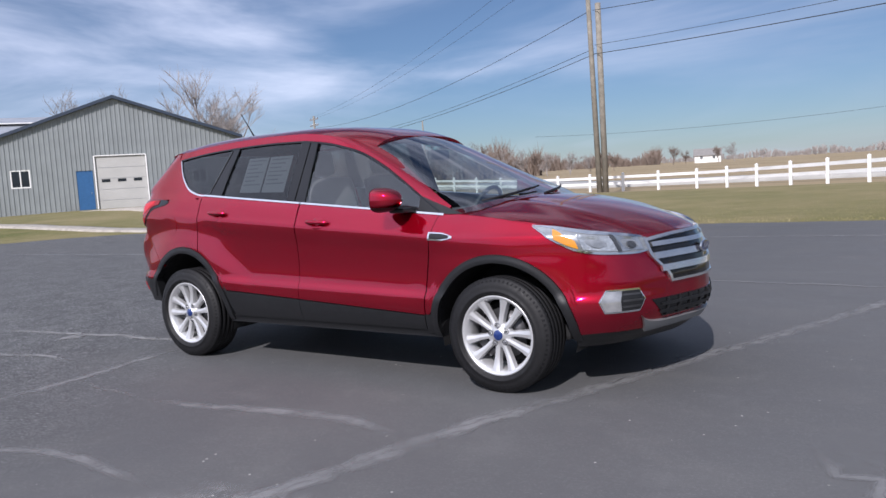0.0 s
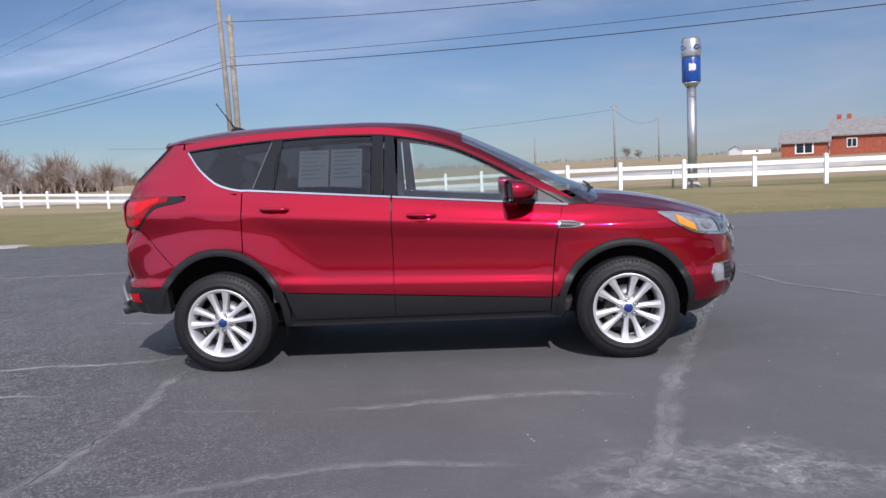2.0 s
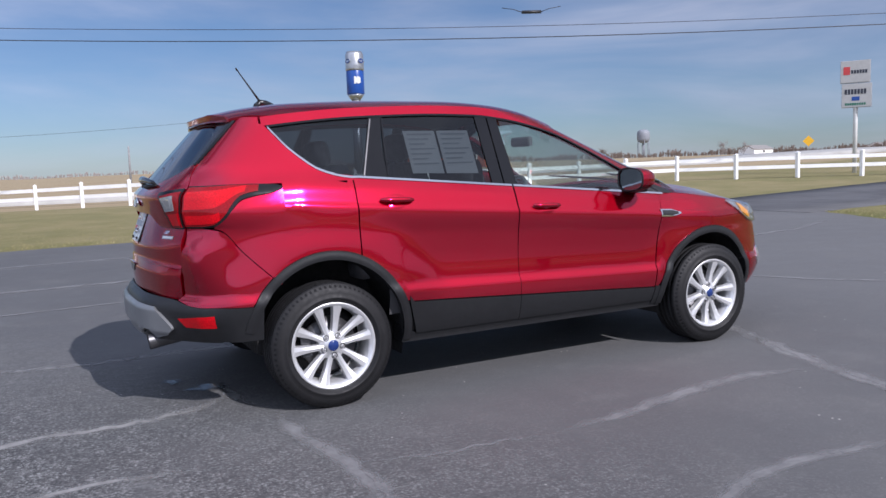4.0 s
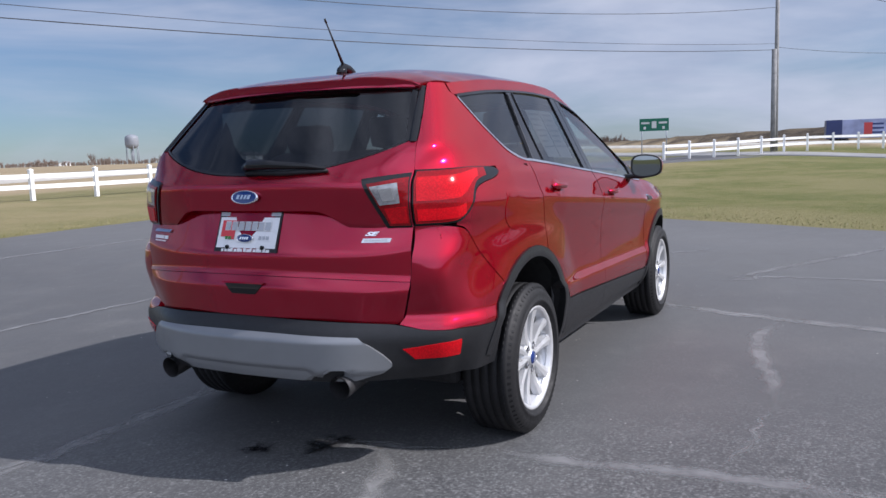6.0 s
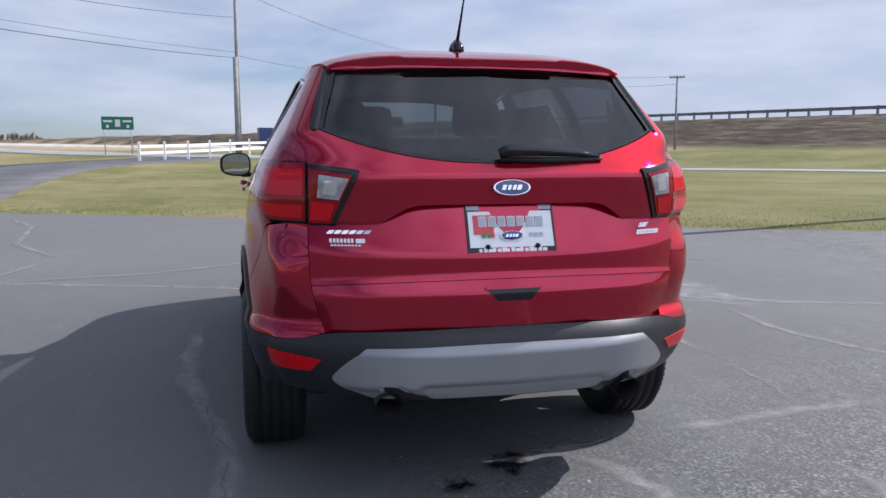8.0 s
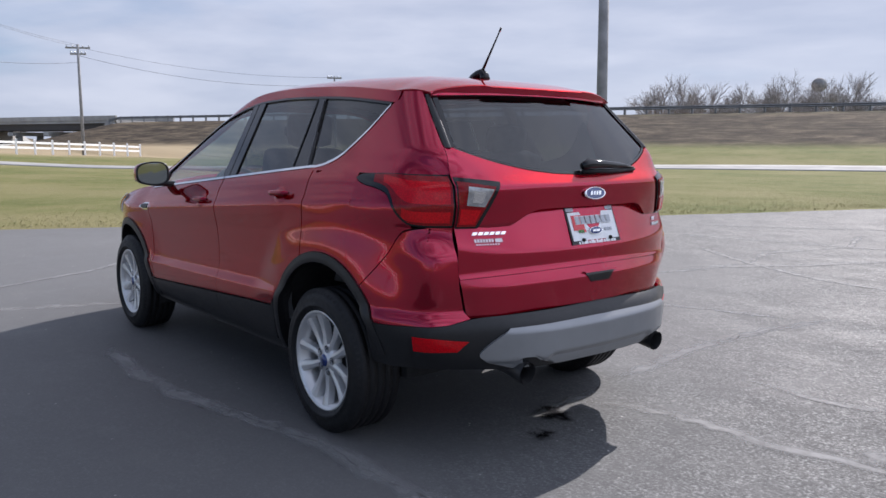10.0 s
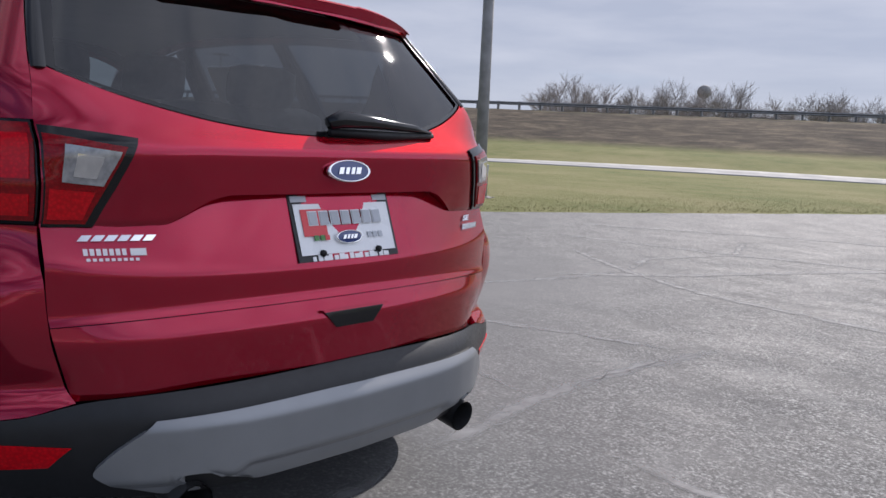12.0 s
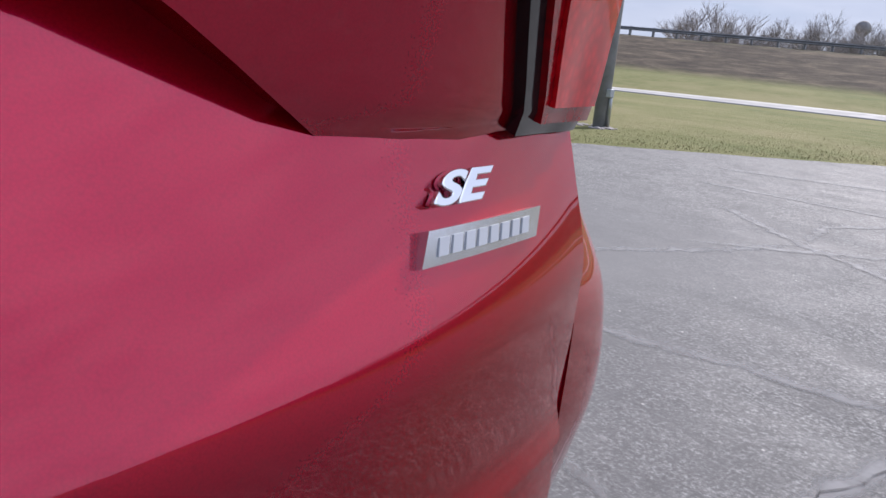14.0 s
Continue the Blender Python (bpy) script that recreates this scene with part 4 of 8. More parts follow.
# rear quarter: door to lamp, and up round the side window to the roof
LAMP_TOP, LAMP_LOW = 1.190, 0.984
lamp_low = smooth_table([(-1.96, LAMP_LOW), (-1.91, 0.990), (-1.86, 1.022), (-1.81, 1.078), (-1.765, 1.117), (-1.70, 1.134), (-1.62, 1.146), (-1.575, 1.158), (-1.55, 1.170)])
lamp_top = smooth_table([(-2.0, LAMP_TOP), (-1.8, 1.194), (-1.66, 1.192), (-1.585, 1.186), (-1.55, 1.172)])
QX0 = -1.170
bump_seam = smooth_table([(-1.93, LAMP_LOW - 0.004), (-1.87, 0.965), (-1.78, 0.86), (-1.70, 0.775), (-1.62, 0.70), (-1.56, 0.655)])


def quarter_low(x):
    return max(arch_z(x, 0.008), bump_seam(x) + G if x < -1.55 else 0)


both("quarter_panel", flank_fn(-1.555, QX0 - G, quarter_low, lambda x: belt(x) - 0.012 if x > -1.2 else 1.18 + 0.02 * sstep((x + 1.2) / -0.1)), 34, 30, "car_paint", car)
both("quarter_panel", flank_fn(-1.90, -1.555, quarter_low, lambda x: lamp_low(x) - G), 20, 14, "car_paint", car)

# side window line of the rear quarter window: its lower rear edge sweeps up to the roof
quarter_sweep = smooth_table([(-1.578, 1.497), (-1.53, 1.432), (-1.495, 1.387), (-1.42, 1.315), (-1.348, 1.263), (-1.27, 1.234), (-1.18, 1.2165), (-1.1, 1.209)])


def roof_rail(x):
    return min(roof_mid(x) - 0.045, dlo_top(x) + 0.052)


# body side above the lamp and behind the window (rear pillar)
def pillar_fn(u, v):
    z = mix(LAMP_TOP + 0.002, roof_rail(-1.70), v)
    front = -1.16
    # front edge follows the window's sweep
    if z > 1.2155:
        lo, hi = -1.60, -1.17
        for _ in range(24):
            m2 = (lo + hi) / 2
            if quarter_sweep(m2) > z:
                lo = m2
            else:
                hi = m2
        front = (lo + hi) / 2 - 0.012
    rear = gate_edge(z)
    xb = tail_x(z) + 0.20
    t = u
    if t < 0.7:
        x = mix(front, xb, t / 0.7)
        return Vector((x, y_side(x, z), z))
    yb = y_side(xb, z)
    y = mix(yb, rear, (t - 0.7) / 0.3)
    return Vector((x_tail(y, z), y, z))


gate_edge = smooth_table([(0.58, 0.615), (0.66, 0.640), (0.77, 0.664), (0.90, 0.670), (1.0, 0.668), (1.19, 0.664), (1.28, 0.655), (1.40, 0.624), (1.50, 0.590), (1.60, 0.560)])
both("rear_pillar", pillar_fn, 34, 30, "car_paint", car, depth=0.02)


# roof side rail above the doors
def rail_fn(u, v):
    x = mix(-1.60, 0.99, u)
    z0, z1 = dlo_top(x) + 0.004, roof_rail(x) if x < 0.0 else mix(roof_rail(0.0), dlo_top(x) + 0.052, 1) - roof_rail(0.0) + roof_rail(0.0)
    z1 = min(z1, dlo_top(x) + 0.060)
    z = mix(z0, z1, v)
    xx = x + (0.02 * v if x > 0 else 0)
    return Vector((xx, y_glass(xx, z), z))


both("roof_rail", rail_fn, 60, 6, "car_paint", car, depth=0.03)


# roof skin, from the spoiler to the windscreen
def roof_edge_y(x):
    z = roof_rail(x) if x < 0.1 else dlo_top(x) + 0.055
    return y_glass(x, z), z


def roof_fn(u, v):
    s = 2 * v - 1
    x = mix(-1.752, 0.30, u)
    x += -0.082 * (1 - abs(s) ** 2.6) * (1 - u) ** 6
    ye, ze = roof_edge_y(max(-1.55, x))
    zc = roof_mid(x)
    if x < -1.55:
        t = sstep((-1.55 - x) / 0.22)
        ye = mix(ye, 0.574, t)
        ze = mix(ze, zc - 0.054, t)
    return Vector((x, ye * s, ze + (zc - ze) * (1 - abs(s) ** 4.2)))


roof = panel("roof", roof_fn, 60, 30, "car_paint", car, depth=0.03)


# spoiler: underside lip over the rear window with a red brake light
def spoiler_fn(u, v):
    s = 2 * u - 1
    top = roof_fn(0, u)
    zl = 1.528 - 0.012 * s * s
    low = Vector((x_tail(s * 0.560, zl) - 0.012, s * 0.566, zl))
    p = mix(top, low, v)
    p.x += 0.006 * math.sin(math.pi * v)
    return p


spoiler = panel("spoiler", spoiler_fn, 36, 6, "car_paint", car, depth=0.01)
panel("brake_light", lambda u, v: spoiler_fn(mix(0.36, 0.64, u), mix(0.25, 0.60, v)), 18, 2, "lamp_red_bright", spoiler, "dark red high brake light", off=0.002)


# bonnet
def hood_side(x):
    x = min(x, 1.86)
    return y_side(x, hood_edge(x)) - 0.003


def hood_top(x, y):
    f = min(1.0, abs(y) / hood_side(x))
    ze = hood_edge(x)
    return ze + (hood_mid(x) - ze) * (1 - f ** 2.3)


def hood_fn(u, v):
    s = 2 * v - 1
    q = abs(s)
    xb, fb = 1.20 - 0.22 * q * q, q
    if q < 0.60:
        y = 0.50 * q / 0.60
        e = Vector((x_nose(y, 0.868) + 0.002, y, 0.868))
    else:
        e = head_fn(1 - (q - 0.60) / 0.40, 1.0)
        e.y -= 0.002
        e.z += 0.003
    x = mix(xb, e.x, u)
    fe = e.y / hood_side(e.x)
    y = mix(fb, fe, u) * hood_side(x)
    z = hood_top(x, y) + (e.z - hood_top(e.x, e.y)) * u ** 4
    z += 0.009 * math.exp(-((q - 0.55) / 0.07) ** 2) * sstep(u * 3) * sstep((1 - u) * 2.5)
    return Vector((x, y if s >= 0 else -y, z))


hood = panel("hood", hood_fn, 40, 40, "car_paint", car, depth=0.02)
panel("cowl", lambda u, v: Vector((mix(1.215, 1.12, v) - 0.20 * abs(2 * u - 1) ** 2, (2 * u - 1) * 0.76, mix(1.083, 1.07, v) - 0.10 * abs(2 * u - 1) ** 2)), 20, 3, "car_plastic", car, "black plastic cowl under the windscreen")


# ---------------------------------------------------------------- glass and its frames
def shield_fn(u, v):
    s = 2 * u - 1
    z = mix(1.085 - 0.055 * s * s, 1.588 - 0.10 * abs(s) ** 2.2, v)
    y = s * (wide(0.6, z) * 0.955)
    return Vector((x_shield(y, z) + 0.004, y, z))


windscreen = panel("windscreen", shield_fn, 30, 24, "glass_shield", car, "clear curved windscreen", rim=False)
panel("screen_band", lambda u, v: shield_fn(u, mix(0.965, 0.995, v)), 30, 2, "car_gloss_black", windscreen, "black band along the top of the glass", off=-0.003, rim=False)


def glazing(name, x0, x1, lower, upper, mat, label, parent):
    return both(name, flank_fn(x0, x1, lower, upper, y_glass), 24, 16, mat, parent, label, rim=False, off=-0.006)


def dlo(x):
    return dlo_top(x) - 0.008


qwin = glazing("quarter_window", -1.566, -0.985, lambda x: min(quarter_sweep(x) + 0.004, dlo(x)), dlo, "glass_privacy", "dark tinted rear quarter window", car)
for k in (0, 1):
    mr = bool(k)
    panel("door_glass", flank_fn(-0.965, -0.315, lambda x: belt(x) + 0.004, dlo, y_glass), 16, 14, "glass_privacy", rear_doors[k], "dark tinted rear door window", rim=False, off=-0.006, mirror=mr)
    panel("door_glass", flank_fn(-0.135, 0.80, lambda x: belt(x) + 0.004, dlo, y_glass), 24, 14, "glass_clear", front_doors[k], "clear front door window", rim=False, off=-0.006, mirror=mr)
    # gloss black posts between the windows, and the mirror's triangle
    panel("window_post", slant_fn(lambda z: -0.309, lambda z: -0.235 + (z - 1.13) * 0.01, lambda x: belt(x), lambda x: dlo(x) + 0.006, y_glass), 4, 12, "car_gloss_black", rear_doors[k], off=0.002, mirror=mr)
    panel("window_post", slant_fn(lambda z: -0.225 + (z - 1.13) * 0.01, lambda z: -0.140 - (z - 1.13) * 0.05, lambda x: belt(x), lambda x: dlo(x) + 0.006, y_glass), 4, 12, "car_gloss_black", front_doors[k], off=0.002, mirror=mr)
    panel("window_post", slant_fn(lambda z: -1.098 + (z - 1.235) * 0.36, lambda z: -0.958 - 0.02 * math.sin(math.pi * max(0, min(1, (z - 1.2) / 0.33))) + 0.12 * max(0, z - 1.20), lambda x: belt(x), lambda x: dlo(x) + 0.006, y_glass), 4, 12, "car_gloss_black", rear_doors[k], off=0.001, mirror=mr)
    panel("mirror_triangle", flank_fn(0.79, 1.10, lambda x: belt(x), lambda x: max(belt(x) + 0.002, dlo_top(x), 1.138 - 0.37 * (x - 0.79)), y_glass), 12, 6, "car_plastic", front_doors[k], "black plastic corner in front of the window", off=0.002, mirror=mr)


def trim_fn(x0, x1, line, h, fy=y_glass, out=0.004):
    def f(u, v):
        x = mix(x0, x1, u)
        z = line(x) + (v - 0.5) * h
        return Vector((x, fy(x, z) + out, z))
    return f


both("belt_trim", trim_fn(-1.27, -0.18, lambda x: belt(x) - 0.003 if x > -1.15 else quarter_sweep(x) - 0.007, 0.011), 24, 2, "chrome", car, "bright chrome strip under the windows")
both("belt_trim", trim_fn(-0.17, 0.98, lambda x: belt(x) - 0.003, 0.011), 24, 2, "chrome", car, "bright chrome strip under the windows")
both("window_trim", trim_fn(-1.572, -1.265, lambda x: quarter_sweep(x) - 0.005, 0.013), 24, 2, "chrome", car, "bright chrome strip sweeping up behind the window")
both("window_trim", trim_fn(-1.57, 0.95, lambda x: dlo_top(x) - 0.002, 0.010), 50, 2, "car_gloss_black", car, "black seal over the side windows")
both("window_trim", lambda u, v: (lambda x, z: Vector((x, y_glass(x, z) + 0.007, z)))(-1.106 + 0.36 * 0.31 * u + 0.008 * v, mix(1.213, 1.524, u)), 12, 1, "steel_dark", car, "thin dark upright beside the rear window")


both("window_trim", lambda u, v: (lambda x, z: Vector((x, y_glass(x, z) + 0.007, z)))(-0.966 - 0.003 * math.sin(math.pi * u) + 0.042 * u + 0.009 * v, mix(1.206, 1.532, u)), 14, 1, "car_gloss_black", car, "black edge beside the rear door window")


# ---------------------------------------------------------------- tail
def inset(p):
    """The lower bumper draws in towards the ground, most of all round the corners."""
    rear = sstep((-1.80 - p.x) / 0.22)
    c = sstep((abs(p.y) - 0.46) / 0.34)
    k = sstep((0.560 - p.z) / 0.20) * c * rear
    f = sstep((0.82 - p.z) / 0.24) * c * rear
    return Vector((p.x + 0.040 * k + 0.052 * f, p.y * (1 - 0.040 * k - 0.020 * f), p.z))


glass_low = smooth_table([(0, 1.183), (0.15, 1.187), (0.30, 1.203), (0.42, 1.228), (0.52, 1.258), (0.60, 1.290), (0.64, 1.310)])


def rear_glass_fn(u, v):
    s = 2 * u - 1
    y0 = s * 0.630
    z = mix(glass_low(abs(y0)), 1.526 - 0.012 * s * s, v)
    y = s * mix(0.630, 0.562, sstep(v) * 0.3 + v * 0.7)
    return Vector((x_tail(y, z), y, z))


def brow(y, z):
    """The gate's overhang draws in towards its lower ends, where it runs out flush."""
    y = abs(y)
    return 0.012 * sstep((y - 0.33) / 0.13) * sstep((1.13 - z) / 0.13) * sstep((0.69 - y) / 0.08)


def gate_patch(ylim, lower, upper, off=0.0):
    def f(u, v):
        s = 2 * u - 1
        z = 0
        yy = ylim(0.9) * s
        for _ in range(2):
            z = mix(lower(abs(yy)), upper(abs(yy)), v)
            yy = ylim(z) * s
        return Vector((x_tail(yy, z) + brow(yy, z), yy, z))
    return f


rear_window = panel("rear_window", rear_glass_fn, 36, 22, "glass_rear", car, "dark tinted rear window", rim=False, off=-0.004)
for a, b2 in ((0.0, 0.018), (0.982, 1.0)):
    panel("glass_edge", lambda u, v, a=a, b2=b2: rear_glass_fn(mix(a, b2, u), v), 4, 22, "car_gloss_black", rear_window, "black band round the glass", off=0.002, rim=False)
panel("glass_edge", lambda u, v: rear_glass_fn(u, mix(0, 0.03, v)), 30, 2, "car_gloss_black", rear_window, "black band round the glass", off=0.002, rim=False)
both("glass_strake", lambda u, v: (lambda y, z: Vector((x_tail(y, z) - 0.008 * math.sin(math.pi * u), y, z)))(mix(0.626 - 0.062 * v, gate_edge(mix(1.296, 1.520, v)) - 0.004, u), mix(1.296, 1.520, v)), 3, 12, "car_gloss_black", car, "gloss black strake beside the rear window", off=0.004)

PLATE_Y, REC_LOW = 0.335, 0.972
# recess round the number plate: a shallow step whose upper edge rises to the middle
rec_edge = smooth_table([(0, 1.048), (0.30, 1.047), (0.345, 1.039), (0.40, 1.008), (0.45, 0.980), (0.49, 0.975), (0.70, 0.981)])
gate_in = lambda z: gate_edge(z) - 0.001
upper_gate = panel("tailgate", gate_patch(gate_in, lambda y: rec_edge(y), lambda y: min(glass_low(y), 1.304) - 0.004 if y < 0.63 else 1.300), 60, 48, "car_paint", car, "red tailgate with a recessed number plate", depth=0.035, off=0.003)


def gate_bow(y):
    return 0.30 * y * y + 0.18 * y ** 6


def gate_x(y, z):
    """The lower gate: upright below a crease, leaning in above it, bowed across."""
    w = 0.006
    q = (z - 0.878 - 0.022 * (abs(y) / 0.66) ** 6) / w
    lip = -0.008 * math.exp(-((z - 0.798 + 0.024 * (y / 0.66) ** 2) / 0.016) ** 2)
    return -2.196 - 0.035 * (z - 0.79) + lip + 0.40 * w * (q if q > 30 else math.log(1 + math.exp(q))) + gate_bow(y)


def recess_fn(u, v):
    s = 2 * u - 1
    y = s * gate_in(0.9)
    z = mix(0.802 - 0.024 * s * s, rec_edge(abs(y)) + 0.012, v)
    y = s * gate_in(z)
    return Vector((gate_x(y, z), y, z))


panel("tailgate_panel", recess_fn, 96, 54, "car_paint", upper_gate, depth=0.02)


def low_gate_fn(u, v):
    s = 2 * u - 1
    z = mix(0.640 - 0.026 * s * s, 0.799 - 0.024 * s * s, v)
    y = s * gate_in(z)
    # leaning out from the seam to an edge, then tucking in below it
    zc, w = 0.752 - 0.016 * s * s, 0.004
    q = (z - zc) / w
    bend = w * (q if q > 30 else math.log(1 + math.exp(q)))
    x = -2.214 - 0.10 * (z - zc) + 0.42 * bend
    return inset(Vector((x + gate_bow(y), y, z)))


panel("tailgate_panel", low_gate_fn, 90, 24, "car_paint", upper_gate, depth=0.02)
# gate handle: flat black panel under the seam, the pocket's shade in its colour
def handle_fn(u, v):
    s = 2 * u - 1
    z = mix(0.727, 0.768, v)
    y = s * mix(0.058, 0.096, v)
    return Vector((-2.212 + 0.16 * max(0.0, z - 0.750), y, z))
panel("gate_handle", handle_fn, 10, 4, "car_gloss_black", upper_gate, "flat black tailgate handle panel, its pocket's shade in the colour", off=0.003)
panel("handle_lip", lambda u, v: handle_fn(mix(-0.02, 1.02, u), mix(0.98, 1.12, v)), 10, 2, "car_paint", upper_gate, off=0.010)


# rear bumper: red corners, black cladding, silver skid plate
XA, XB = -1.60, -1.955
clad_side = smooth_table([(-1.96, 0.586), (-1.80, 0.582), (-1.66, 0.580), (-1.55, 0.58)])
clad_rear = smooth_table([(0, 0.637), (0.30, 0.632), (0.60, 0.618), (0.66, 0.606), (0.72, 0.592), (0.80, 0.586)])


def bumper_fn(u, v):
    if u < 0.4:
        x = mix(XA, XB, u / 0.4)
        z = mix(max(clad_side(x), arch_z(x, 0.008)) + 0.002, bump_seam(x) - G, v)
        return inset(Vector((x, y_side(x, z), z)))
    c = (u - 0.4) / 0.6 * 2
    z = mix(0.605, LAMP_LOW - G, v)
    p = wrap_tail(c, z, XB, gate_edge(z) + 0.001)
    z = mix(clad_rear(p.y) + 0.002, LAMP_LOW - G, v)
    return inset(wrap_tail(c, z, XB, gate_edge(z) + 0.001))


both("rear_bumper", bumper_fn, 64, 36, "car_paint", car, depth=0.02)


def clad_fn(u, v):
    s = 2 * u - 1
    c = mix(2.3, 0.0, abs(s))
    if c < 0.3:
        x = mix(-1.70, XB, c / 0.3)
        z = mix(0.405, clad_side(x), v)
        p = Vector((x, y_side(x, z), z))
    else:
        q = wrap_tail(c - 0.3, 0.55, XB, 0.0)
        z = mix(0.405 - 0.005 * sstep((q.y - 0.50) / 0.25), clad_rear(q.y), v)
        p = wrap_tail(c - 0.3, z, XB, 0.0)
    p = inset(p)
    if s < 0:
        p.y = -p.y
    return p


bump_clad = panel("rear_cladding", clad_fn, 110, 12, "car_plastic", car, "black textured lower bumper", off=0.003, depth=0.06)


skid_wide = smooth_table([(0.405, 0.44), (0.42, 0.485), (0.445, 0.56), (0.470, 0.588), (0.50, 0.568), (0.54, 0.525), (0.572, 0.482), (0.59, 0.460)])


def skid_fn(u, v):
    """A hexagonal plate with a ridge along its lower third and a notch over each tailpipe."""
    s = 2 * u - 1
    ya = abs(s) * 0.60
    bot = 0.411 + 0.046 * math.exp(-((ya - 0.43) / 0.055) ** 4)
    z = mix(bot, 0.586 - 0.010 * s * s, v)
    y = s * skid_wide(z) * 1.04
    p = inset(Vector((x_tail(y, z), y, z)))
    mid = 1 - sstep((ya - 0.30) / 0.06)
    p.x -= 0.014 * sstep((z - 0.452 + 0.02 * (1 - mid)) / 0.016) * sstep((0.590 - z) / 0.035) + 0.003
    return p


skid = panel("skid_plate", skid_fn, 90, 30, "car_silver", car, "satin silver skid plate across the bumper", depth=0.04, off=0.006)
for s in (-1, 1):
    bm = bmesh.new()
    add_tube(bm, [(-1.98, s * 0.43, 0.412), (-2.11, s * 0.43, 0.398), (-2.206, s * 0.43, 0.387)], [0.038, 0.041, 0.045], 20, cap=False)
    add_tube(bm, [(-2.206, s * 0.43, 0.387), (-2.06, s * 0.43, 0.403)], [0.041, 0.035], 20, cap=False)
    part("exhaust_tip", bm, "steel_dark", car, "polished exhaust tip with a dark bore", smooth=True)
    tube_part("muffler_pipe", [(-2.1, s * 0.43, 0.412), (-1.85, s * 0.42, 0.40), (-1.7, s * 0.35, 0.36)], 0.033, "steel_dark", car)


def reflector_fn(u, v):
    w = mix(0.26 * (1 - v), 1, u)
    c = mix(1.86, 0.84, w)
    return inset(wrap_tail(c, mix(0.484, mix(0.526, 0.546, w), v), -1.62, 0.62))


both("bumper_reflector", reflector_fn, 20, 4, "lamp_red_bright", bump_clad, "bright red bumper reflector", off=0.006)


# tail lamps: outer part on the body, inner part on the gate
def lamp_corner_fn(zl, zt, inset):
    def f(u, v):
        # u 0: tip on the flank, 1: gate edge
        xt = -1.553
        if u < 0.62:
            t = u / 0.62
            z = mix(lamp_low(-1.75), lamp_top(-1.75), v)
            x = mix(xt, tail_x(1.09) + 0.20, t)
            z = mix(zl(x) + inset, zt(x) - inset, v)
            xx = mix(xt, tail_x(z) + 0.20, t)
            return Vector((xx, y_side(xx, z), z))
        t = (u - 0.62) / 0.38
        z = mix(LAMP_LOW + inset, LAMP_TOP - inset, v)
        xb = tail_x(z) + 0.20
        yb = y_side(xb, z)
        y = mix(yb, gate_edge(z) + 0.004, t)
        return Vector((x_tail(y, z), y, z))
    return f


tails = both("tail_lamp", lamp_corner_fn(lamp_low, lamp_top, 0.0), 60, 12, "car_gloss_black", car, "red wraparound tail lamp in a black frame", off=0.002)
for k, tl in enumerate(tails):
    mr = bool(k)
    base = lamp_corner_fn(lamp_low, lamp_top, 0.0)
    panel("lamp_lens", lambda u, v: base(mix(0.20, 0.985, u), mix(mix(0.34, 0.04, sstep(u / 0.5)), mix(0.90, 0.965, sstep(u / 0.3)), v)), 44, 12, "lamp_red", tl, "red ribbed lamp lens", off=0.006, mirror=mr)
    panel("lamp_bar", lambda u, v: base(mix(0.50, 0.95, u), mix(0.09, 0.30, v)), 20, 4, "lamp_red_bright", tl, "brighter red lower lens", off=0.0080, mirror=mr)
    panel("lamp_bar", lambda u, v: base(mix(0.30, 0.95, u), mix(0.44, 0.86, v)), 26, 4, "lamp_red_bright", tl, "brighter red upper lens", off=0.0080, mirror=mr)

    def inner_fn(u, v, i=0.0):
        z = mix(LAMP_LOW + i, 1.178 - i, v)
        yi = mix(0.578, 0.502, v)
        z -= 0.020 * u * v
        y = mix(gate_edge(z) - 0.005 - i * 0.5, yi + i * 0.5, u)
        return Vector((x_tail(y, z) + brow(y, z), y, z))
    il = panel("gate_lamp", lambda u, v: inner_fn(u, v), 14, 14, "car_gloss_black", upper_gate, "inner tail lamp on the gate in a black frame", off=0.010, mirror=mr)
    panel("lamp_lens", lambda u, v: inner_fn(mix(0.03, 0.90 - 0.08 * (1 - v), u), mix(0.035, 0.91, v)), 10, 12, "lamp_red", il, "red ribbed lamp lens", off=0.014, mirror=mr)
    panel("reversing_lens", lambda u, v: inner_fn(mix(0.24, 0.86 - 0.05 * (1 - v), u), mix(0.47, 0.85, v)), 8, 8, "lamp_grey", il, "clear silver reversing lens", off=0.0175, mirror=mr)
    panel("reversing_bulb", lambda u, v: inner_fn(mix(0.38, 0.68, u), mix(0.54, 0.78, v)), 6, 6, "chrome", il, off=0.0195, mirror=mr)
    panel("lamp_bar", lambda u, v: inner_fn(mix(0.08, 0.74, u), mix(0.08, 0.40, v)), 8, 6, "lamp_red_bright", il, "brighter red lower lens", off=0.0165, mirror=mr)


# inner shell that closes the gaps behind the panels
inner_shell = both("inner_shell", lambda u, v: Vector((mix(-0.88, 0.88, u), y_side(mix(-0.88, 0.88, u), mix(0.29, 1.03, v)) - 0.022, mix(0.29, 1.03, v))), 16, 12, "car_underside", car, "dark inner body shell", rim=False)
both("inner_shell", lambda u, v: (lambda p: Vector((p.x * 0.966, p.y * 0.965, p.z)))(wrap_tail(2 * u, mix(0.64, 1.19, v), -1.80, 0.0)), 30, 10, "car_underside", car, "dark inner body shell", rim=False)
box_part("floor_pan", (0.0, 0, 0.33), (3.4, 1.34, 0.10), "car_underside", car, "dark underbody", bevel=0.03)
